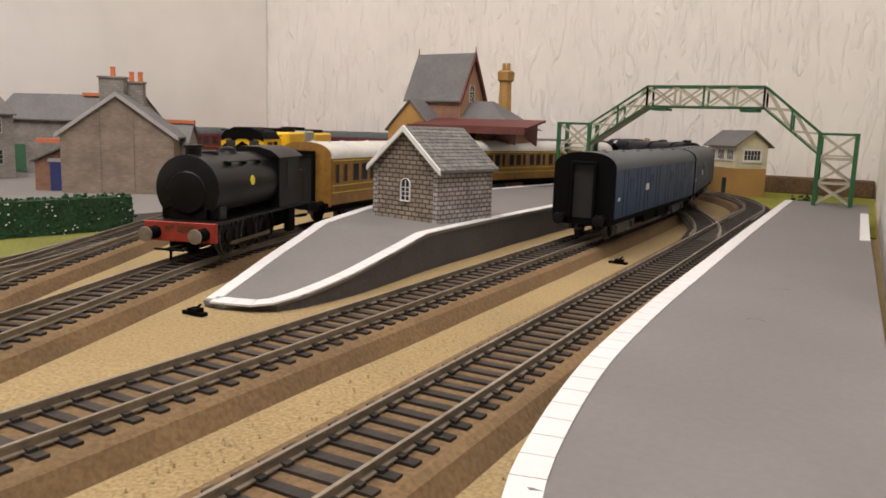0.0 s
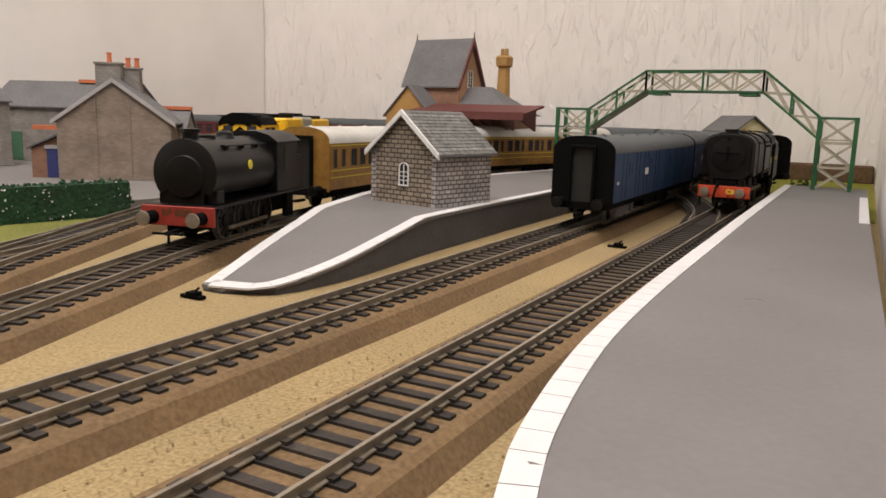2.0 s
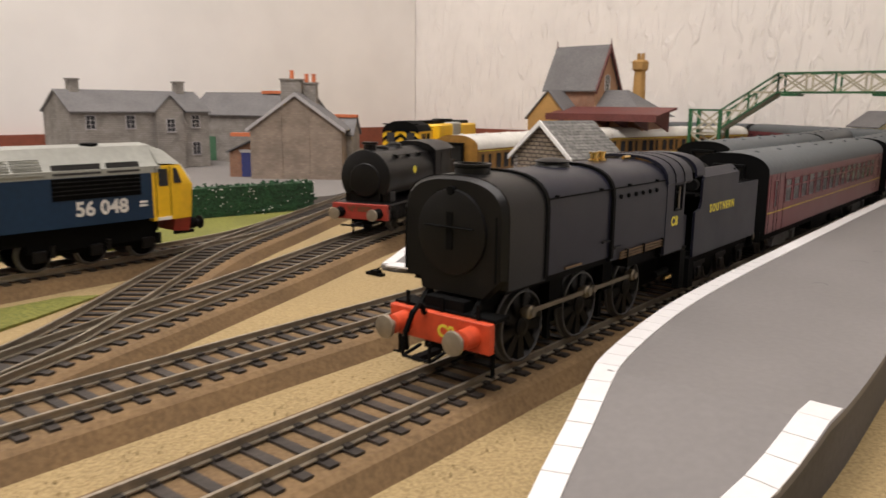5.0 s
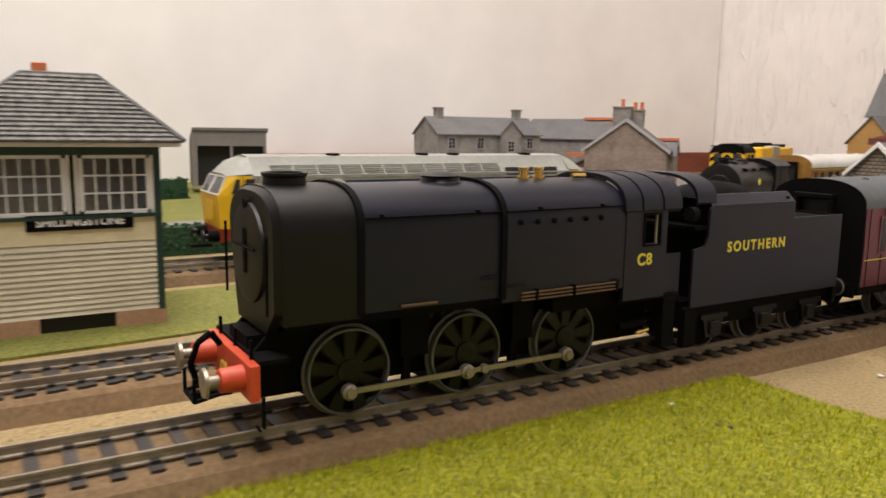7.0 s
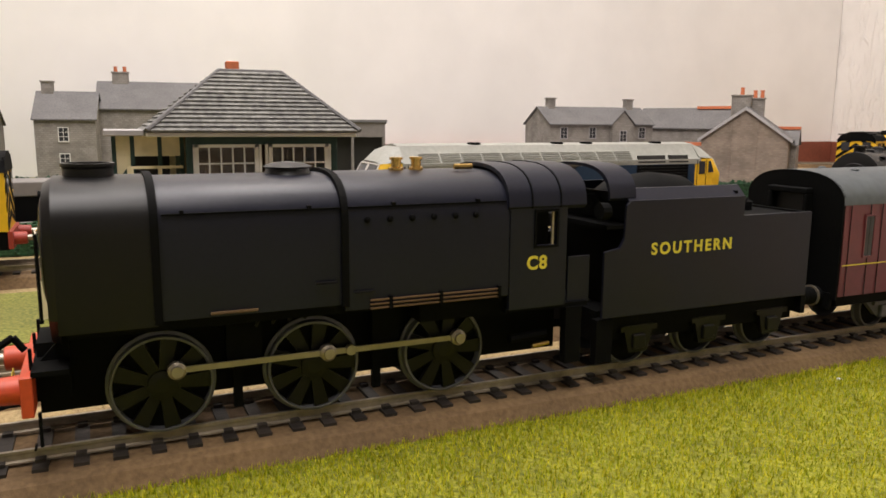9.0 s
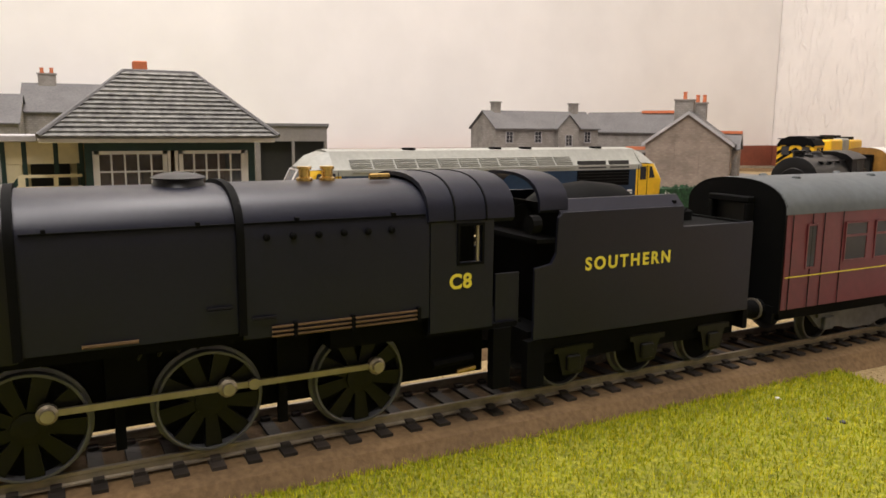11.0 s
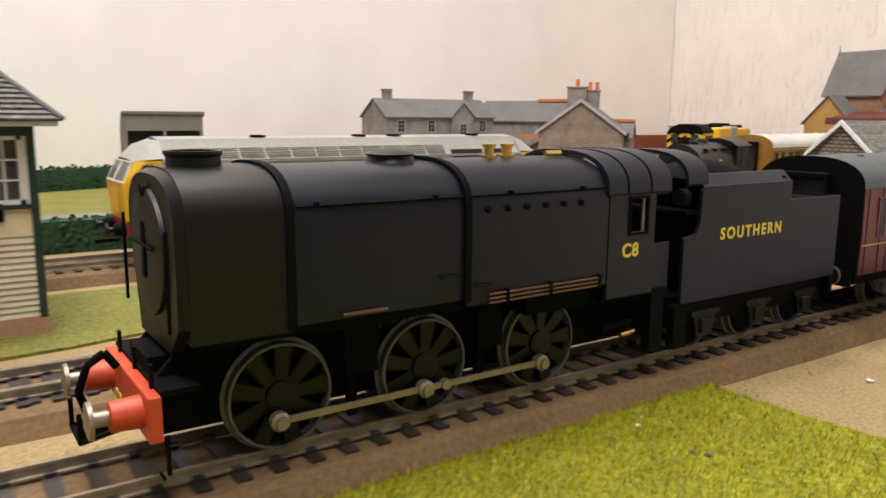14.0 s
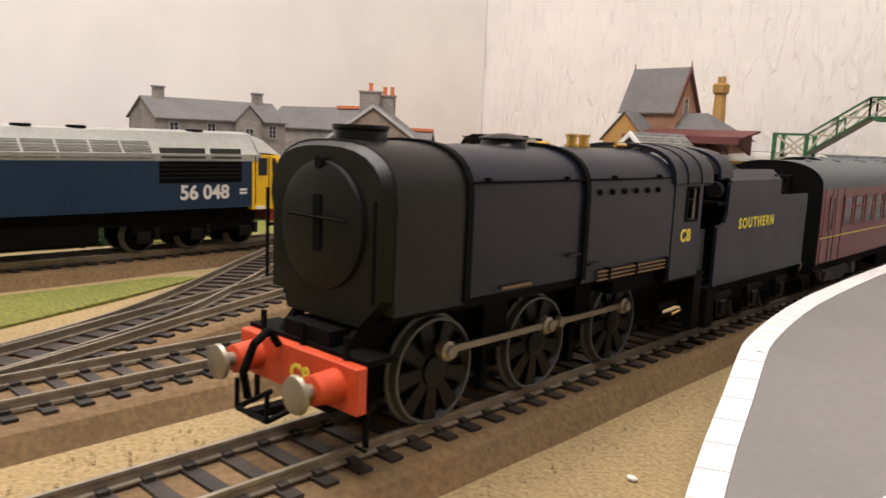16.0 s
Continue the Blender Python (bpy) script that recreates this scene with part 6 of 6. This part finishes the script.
            part("foot_step", box(B(), min(s * W, s * (W + 1)), max(s * W, s * (W + 1)), min(Y(15), Y(22)), max(Y(15), Y(22)), 17.2, 18.6), PALEW, cu)
        part("skirt", loft(B(), [[(-14, Y(2.5), 10), (14, Y(2.5), 10), (16, Y(2.5), 17), (-16, Y(2.5), 17)], [(-15, Y(12), 11), (15, Y(12), 11), (16.5, Y(12), 17), (-16.5, Y(12), 17)]]), REDD, t, "red lower valance")
        buffers(t, Y(2.5), 13.2, BLACKM, -1 if e == 0 else 1, (-11.5, 11.5), BLACK)
        part("marker_panel", box(B(), -7, 7, min(Y(1.6), Y(1.0)), max(Y(1.6), Y(1.0)), 20, 30), YELW, cab)
        part("coupling", box(B(), -1.2, 1.2, min(Y(2), Y(-9)), max(Y(2), Y(-9)), 6.5, 8), BLACKM, t)
    for s in (-1, 1):
        for i in range(12):
            y = 30 + i * 13.5
            g = B()
            for k in range(7):
                z = 41.0 + k * 1.0; xw = W * (1.0 - 0.02 * k - 0.004 * k * k)
                box(g, min(s * xw - 0.3, s * xw + 0.35), max(s * xw - 0.3, s * xw + 0.35), y, y + 12.2, z, z + 0.5)
            if i < 11:
                part("roof_grille", g, GREYD, roof, "pale grey louvred grille")
            else:
                g.free()
        for y0, y1 in ((181, 203), (206, 222)):
            part("radiator_window", loft(B(), [[(s * (W + 0.1), y0, 40.6), (s * (W + 0.1), y1, 40.6), (s * (W * 0.93 + 0.3), y1, 45), (s * (W * 0.93 + 0.3), y0, 45)], [(s * (W - 0.8), y0, 40.6), (s * (W - 0.8), y1, 40.6), (s * (W * 0.9), y1, 45), (s * (W * 0.9), y0, 45)]]), DARKI, roof, "dark radiator panel")
        part("radiator_grille", box(B(), min(s * W, s * (W + 0.2)), max(s * W, s * (W + 0.2)), 180, 222, 30, 39.3), BLACKM, t, "black radiator grille")
        for z in (32, 33.8, 35.6, 37.4):
            part("grille_slat", box(B(), min(s * W, s * (W + 0.4)), max(s * W, s * (W + 0.4)), 180, 222, z, z + 0.5), BLACK, t)
        # running number and logo
        if s > 0:
            lettering("running_number", "56 048", 8.6, PALEW, t, Matrix.Translation(((W + 0.08) * MM, 0.2025, 0.0255)) @ SIDE, "white running number")
            for k in range(2):
                part("data_panel", box(B(), W, W + 0.15, 221, 225, 24.5 + k * 1.6, 25.5 + k * 1.6), PALEW, t)
            lg = B()
            yc, zc = 72.0, 29.6
            for z in (zc + 2.6, zc - 5.6):
                prism(lg, [(yc - 20, z), (yc + 20, z), (yc + 20, z + 3.4), (yc - 20, z + 3.4)], "x", W, W + 0.15)
            prism(lg, [(yc - 8.5, zc + 11), (yc - 3.5, zc + 11), (yc + 8.5, zc + 3.2), (yc + 3.5, zc + 3.2)], "x", W + 0.01, W + 0.16)
            prism(lg, [(yc + 3.5, zc + 3.2), (yc + 8.5, zc + 3.2), (yc - 3.5, zc - 3.2), (yc - 8.5, zc - 3.2)], "x", W + 0.02, W + 0.17)
            prism(lg, [(yc - 8.5, zc - 3.2), (yc - 3.5, zc - 3.2), (yc + 8.5, zc - 11), (yc + 3.5, zc - 11)], "x", W + 0.01, W + 0.16)
            part("emblem", lg, PALEW, t, "white arrow emblem")
    for y in (70, 128, 150, 205):
        part("roof_fan", turned(B(), (4, y, 52.0), "z", [(0, 4), (0.9, 4), (1.1, 3.2)], 16), BLACKM, roof)
    part("underframe", box(B(), -14, 14, 20, L - 20, 12, 18.5), BLACKM, t)
    part("fuel_tank", box(B(), -15.5, 15.5, 98, 154, 5, 14), BLACKM, t, "black fuel tank", bevel=1.0)
    for y in (52, 200):
        b = part("bogie", box(B(), -11, 11, y - 28, y + 28, 6, 11), BLACKM, t, "black six-wheeled bogie")
        for s in (-1, 1):
            part("side_frame", box(B(), s * 13 - 0.9, s * 13 + 0.9, y - 31, y + 31, 8, 12.5), BLACKM, b, bevel=0.4)
            for d in (-26, 0, 26):
                part("axle_box", box(B(), s * 14 - 1.3, s * 14 + 1.3, y + d - 3, y + d + 3, 4.5, 9.5), BLACK, b, bevel=0.4)
                part("coil_spring", turned(B(), (s * 14, y + d + 6, 6), "z", [(0, 1.4), (5, 1.4)], 8), BLACK, b)
        for d in (-26, 0, 26):
            for x in (1, -1):
                wheel(b, y + d, 7.2, x, "wheel")
    for c in t.children_recursive:
        if c.type in ("MESH", "FONT") and c.name.split(".")[0] not in ("wheel", "tyre", "disc"):
            if c.name.startswith("running_number"):
                c.matrix_basis.translation.y *= 0.94
            else:
                for v in c.data.vertices:
                    v.co.y *= 0.94
        elif c.name.split(".")[0] == "wheel":
            c.matrix_basis.translation.y *= 0.94
    return t


def shunter_like(name, label, at, colour, L=118.0, chevron=True):
    """Small outside-framed shunting engine with a striped end; origin at the striped end."""
    t = thing(name, label, "locomotive", at=at)
    part("frame", box(B(), -16, 16, 0, L, 9, 17), BLACKM, t, "black frame")
    part("bonnet", box(B(), -10.5, 10.5, 34, L - 2, 17, 43), colour, t, "bonnet side", bevel=1.0)
    part("cab", box(B(), -16.5, 16.5, 1, 34, 17, 42), colour, t, "cab")
    rf = B(); loft(rf, [[(17, y, 42), (14, y, 47), (6, y, 50.5), (-6, y, 50.5), (-14, y, 47), (-17, y, 42)] for y in (-0.6, 35)])
    part("cab_roof", rf, BLACKM, t, "black cab roof", smooth=True)
    e = part("striped_end", prism(B(), [(-16.5, 17), (16.5, 17), (16.5, 42), (13.5, 46.5), (5.8, 49.8), (-5.8, 49.8), (-13.5, 46.5), (-16.5, 42)], "y", 0, 1.0), YELW, t, "yellow end with black chevrons")
    for k in range(6):
        for s in (-1, 1):
            z = 14 + k * 7.5
            st = B(); pts = [(0, z + 8), (s * 16.3, z - 4), (s * 16.3, z - 0.6), (0, z + 11.4)]
            pts = [(x, min(48.5, max(17.3, zz))) for x, zz in pts]
            prism(st, pts if s > 0 else pts[::-1], "y", -0.25 - 0.01 * k, 0.02)
            part("chevron", st, BLACKM, e)
    for x in (-9, 9):
        part("end_window", box(B(), x - 3.5, x + 3.5, -0.6, 0.1, 33, 41), GLASSD, e)
    part("beam", box(B(), -16.5, 16.5, -1.5, 0.4, 9.5, 17), REDD, t, "red buffer beam"); buffers(t, -1.5, 13.5, REDD, -1, head=STEEL)
    for s in (-1, 1):
        part("side_window", box(B(), min(s * 16.5, s * 16.8), max(s * 16.5, s * 16.8), 8, 18, 32, 40), GLASSD, t); part("cab_door", box(B(), min(s * 16.5, s * 16.7), max(s * 16.5, s * 16.7), 21, 29, 18, 40), BLACKM, t)
        part("battery_box", box(B(), min(s * 11, s * 16), max(s * 11, s * 16), 48, 74, 17, 26), colour, t, bevel=0.5)
    for y in (30, 58, 86):
        for x in (1, -1):
            wheel(t, y, 9.0, x, "wheel", 8)
    part("handrail", rod(B(), (11.5, 36, 44), (11.5, L - 6, 44), 0.4, 6), BLACKM, t)
    return t


def track_machine():
    t = shunter_like("yellow_track_machine", "yellow and black track machine with chevron striped end", mpose(-323, 491, 0, 22), YELW, 60)
    for i, (y0, y1, m, z) in enumerate(((60, 104, YELW, 47), (106, 132, GREYD, 48), (134, 190, YELW, 46))):
        part("body_section", box(B(), -16, 16, y0, y1, 17, z), m, t, bevel=1.5); part("roof_rail", box(B(), -8, 8, y0 + 4, y1 - 4, z, z + 3), BLACKM, t)
    part("rear_frame", box(B(), -15, 15, 58, 192, 8, 17), BLACKM, t)
    for c in t.children_recursive:
        for v in c.data.vertices if c.type == "MESH" else ():
            if v.co.z > 0.020:
                v.co.z += 0.007
    return t


def saddle_tank():
    """Black saddle tank engine; origin at the buffer beam on the rail, y to the rear."""
    t = thing("saddle_tank_locomotive", "black saddle tank steam locomotive with dull red buffer beam", "locomotive", at=mpose(-176, 298, 0, 18))
    L = 108.0
    part("frame", box(B(), -7, 7, 2, L - 2, 6, 17), BLACKM, t); part("footplate", box(B(), -16.5, 16.5, 0.5, L, 16.6, 17.8), BLACK, t, "black footplate")
    bm = part("buffer_beam", box(B(), -17, 17, -1.6, 0.4, 9, 17.6), REDD, t, "dull red buffer beam", bevel=0.2)
    lettering("beam_lettering", "N\u00ba 6009", 4.2, COPPER, bm, Matrix.Translation((0.0, -0.0017, 0.0146)) @ FRONT, "pale painted characters")
    buffers(t, -1.6, 12.8, BLACKM, -1, head=STEEL)
    part("coupling", box(B(), -1.3, 1.3, -10, -1, 6, 7.6), BLACKM, t); part("coupling_bar", rod(B(), (-7, -10, 6.8), (7, -10, 6.8), 0.6, 6), BLACKM, t); part("coupling_hook", rod(B(), (0, -9, 7), (0, -9, 2.5), 0.6, 6), BLACKM, t)
    arc = lambda y, r, zc: [(r * math.sin(a), y, zc + r * 0.92 * math.cos(a)) for a in [math.pi * 2 * i / 28 for i in range(28)]]

    def saddle(y, r, zc, zb):
        a0 = 2.25
        top = [(r * math.sin(-a0 + 2 * a0 * i / 22), y, zc + r * math.cos(-a0 + 2 * a0 * i / 22)) for i in range(23)]
        return top + [(7, y, zb), (-7, y, zb)]
    part("smokebox", loft(B(), [[(-8.5, y, 17.8), (-9, y, 24), (-12, y, 28), (12, y, 28), (9, y, 24), (8.5, y, 17.8)] for y in (6, 18)]), BLACK, t)
    part("saddle_tank", loft(B(), [saddle(5.4, 14.6, 31.5, 24), saddle(5.8, 15.2, 31.5, 24), saddle(70, 15.2, 31.5, 24)]), BLACK, t, "rounded black saddle tank", smooth=True)
    part("boiler", turned(B(), (0, 6, 29), "y", [(0, 9.5), (66, 9.5)], 24), BLACKM, t)
    dr = part("smokebox_door", turned(B(), (0, 5.2, 30), "y", [(0, 9.5), (-0.8, 9.0), (-1.4, 5)], 24), BLACK, t, smooth=True)
    part("chimney", turned(B(), (0, 11.5, 45.2), "z", [(0, 5.4), (1.2, 3.6), (4.2, 3.6), (4.4, 4.6), (5.6, 4.6)], 20), BLACK, t, "stubby black chimney", smooth=True)
    part("dome", turned(B(), (0, 44, 46), "z", [(0, 5.2), (1.2, 4.2), (2.6, 4.0), (3.6, 2)], 18), BLACK, t, smooth=True); part("filler_cap", turned(B(), (0, 26, 46), "z", [(0, 4.4), (1.6, 4.2), (2.2, 3)], 18), BLACK, t, smooth=True)
    for y in (22, 38, 54):
        part("lifting_lug", box(B(), 9.5, 12.5, y - 1, y + 1, 41.6, 43.6), BLACKM, t); part("lifting_lug", box(B(), -12.5, -9.5, y - 1, y + 1, 41.6, 43.6), BLACKM, t)
    part("tank_rail", rod(B(), (12.4, 20, 43.4), (12.4, 66, 43.4), 0.35, 6), BLACK, t)
    part("tank_crest", turned(B(), (14.9, 40, 34), "x", [(0, 2.4), (0.35, 2.2)], 14), YELT, t, "small gold crest")
    part("cab", box(B(), -16, 16, 70, 98, 17.8, 44), BLACK, t, "black cab", bevel=0.3)
    rf = B(); loft(rf, [[(16.8, y, 44), (12, y, 47.4), (5, y, 49.2), (-5, y, 49.2), (-12, y, 47.4), (-16.8, y, 44)] for y in (68.5, 101)]); part("cab_roof", rf, BLACK, t, "curved black cab roof", smooth=True)
    for s in (-1, 1):
        # The cab is solid; a near-black sheet paints its shaded opening.
        part("cab_opening", box(B(), min(s * 16, s * 16.2), max(s * 16, s * 16.2), 80, 92, 28, 42), DARKI, t)
        part("cab_window", turned(B(), (s * 8, 69.8, 41), "y", [(0, 2.8), (-0.4, 2.6)], 14), GLASSD, t)
        part("steps", box(B(), s * 15 - 1.5, s * 15 + 1.5, 82, 90, 4, 16.6), BLACKM, t)
        part("sand_box", box(B(), min(s * 9, s * 14), max(s * 9, s * 14), 8, 15, 17.8, 24), BLACK, t, bevel=0.4)
    part("bunker", box(B(), -15, 15, 98, L, 17.8, 36), BLACK, t)
    for y in (24, 46, 68):
        for x in (1, -1):
            wheel(t, y, 8.6, x, "wheel", 10)
    for s in (-1, 1):
        part("coupling_rod", box(B(), s * 11 - 0.5, s * 11 + 0.5, 24, 68, 4.6, 6.2), STEEL, t, "steel coupling rod")
    return t


diesel()
saddle_tank()
track_machine()
van = parcels_van(); van.matrix_basis = mpose(-55, 480, 0, 0.5)
copy_thing(van, mpose(-58, 718, 0, 6))
tk = teak_coach(); tk.matrix_basis = mpose(-211, 426, 0, 7.0)
copy_thing(tk, mpose(-250, 690, 0, -12.0))
shunter_like("orange_shunter", "shunting locomotive with black and yellow chevron end and red beam", mpose(-213, -189, 0, 180), YELW, 118)
low = thing("flat_wagon", "long low grey-topped wagon behind the signal box stairs", "wagon", at=mpose(-320, -330, 0, 0))
part("deck", box(B(), -16, 16, 0, 180, 22, 30), ROADM, low, "pale grey deck", bevel=0.5); part("side", box(B(), -15.5, 15.5, 1, 179, 8, 22), BLACKM, low)
for yy in (20, 60, 120, 160):
    for sx in (1, -1):
        wheel(low, yy, 6.3, sx)

loco, loco_wheels, loco_rods = austerity_loco()
tender, tender_wheels = austerity_tender()
COACHES = []
c0, w0 = maroon_coach()
COACHES.append(c0)
for _ in range(3):
    COACHES.append(copy_thing(c0, Matrix()))

# ---- what moves ----
# front driving axle along the running line, in mm, by time
AXLE = [(0, 1058), (0.5, 955), (1, 853), (1.5, 752), (2, 645), (2.5, 553), (3, 469), (3.5, 391), (4, 316), (4.5, 245), (5, 178), (5.5, 114), (6, 55.5), (6.5, -1), (7, -50), (7.5, -92.2), (8, -120.6), (8.5, -133), (9, -143), (9.5, -144.3), (10, -143), (10.5, -143), (11, -141), (11.5, -135), (12, -126), (12.5, -113.7), (13, -97), (13.5, -76), (14, -41), (14.5, -4.5), (15, 32), (15.5, 62.5), (16, 94)]


def along(t):
    """The axle's place by time, gliding from row to row."""
    k = max(i for i, r in enumerate(AXLE) if r[0] <= t + 1e-9)
    if k >= len(AXLE) - 1:
        return AXLE[-1][1]
    g = lambda i: AXLE[min(max(i, 0), len(AXLE) - 1)][1]
    a, b, c, d = g(k - 1), g(k), g(k + 1), g(k + 2)
    if k == 0:
        a = 2 * b - c
    if k + 2 > len(AXLE) - 1:
        d = 2 * c - b
    u = (t - AXLE[k][0]) / (AXLE[k + 1][0] - AXLE[k][0])
    return 0.5 * (2 * b + (c - a) * u + (2 * a - 5 * b + 4 * c - d) * u * u + (3 * b - a - 3 * c + d) * u ** 3)


def on_line(s, front, rear, z=0.0):
    """Pose of a vehicle whose origin is at s, carried at two places behind it."""
    xa, ya, _ = line_at(s + front)
    xb, yb, _ = line_at(s + rear)
    ang = math.atan2(-(xb - xa), yb - ya)
    d = Vector((xb - xa, yb - ya)).normalized()
    return mpose(xa - d.x * front, ya - d.y * front, z, math.degrees(ang))


# crank angle while the engine sets back, with some slip, in degrees by time
TURNS = [(12.5, -70), (13.0, -180), (13.5, -330), (14.0, -465), (14.5, -705), (15.0, -900), (15.5, -1130), (16.0, -1365)]


def crank(t):
    """Crank angle: rolling forward, then the rows above."""
    s = along(t)
    if t <= 10.2:
        return radians(50) + (-143.0 - s) / 10.4
    if t < 12.5:
        return radians(50 - 120 * (s + 143.0) / 33.4)
    for (a, x), (b, y) in zip(TURNS, TURNS[1:]):
        if t <= b:
            return radians(x + (y - x) * (t - a) / (b - a))
    return radians(TURNS[-1][1])


def motions():
    times = [i / 30 for i in range(0, 106)] + [i / 15 for i in range(53, 241)]
    slow = [i / 10 for i in range(161)]
    walk(loco, [(t, on_line(along(t), 0, 67)) for t in slow])
    walk(tender, [(t, on_line(along(t) + 105.4, 14, 62)) for t in slow])
    for i, c in enumerate(COACHES):
        walk(c, [(t, on_line(along(t) + 189.5 + i * 271.0, 44, 217)) for t in slow])
    base = math.pi / 2
    for w in loco_wheels:
        y = w.matrix_basis.translation.y / MM
        walk(w, [(t, mpose(0, y, 10.4, 0, math.degrees(crank(t) - base))) for t in times])
    for rod_, ph in loco_rods:
        walk(rod_, [(t, mpose(0, 4.3 * math.cos(crank(t) + ph), 10.4 + 4.3 * math.sin(crank(t) + ph))) for t in times])
    for w in tender_wheels:
        y = w.matrix_basis.translation.y / MM
        walk(w, [(t, mpose(0, y, 7.3, 0, math.degrees((-143.0 - along(t)) / 10.4))) for t in times])


motions()
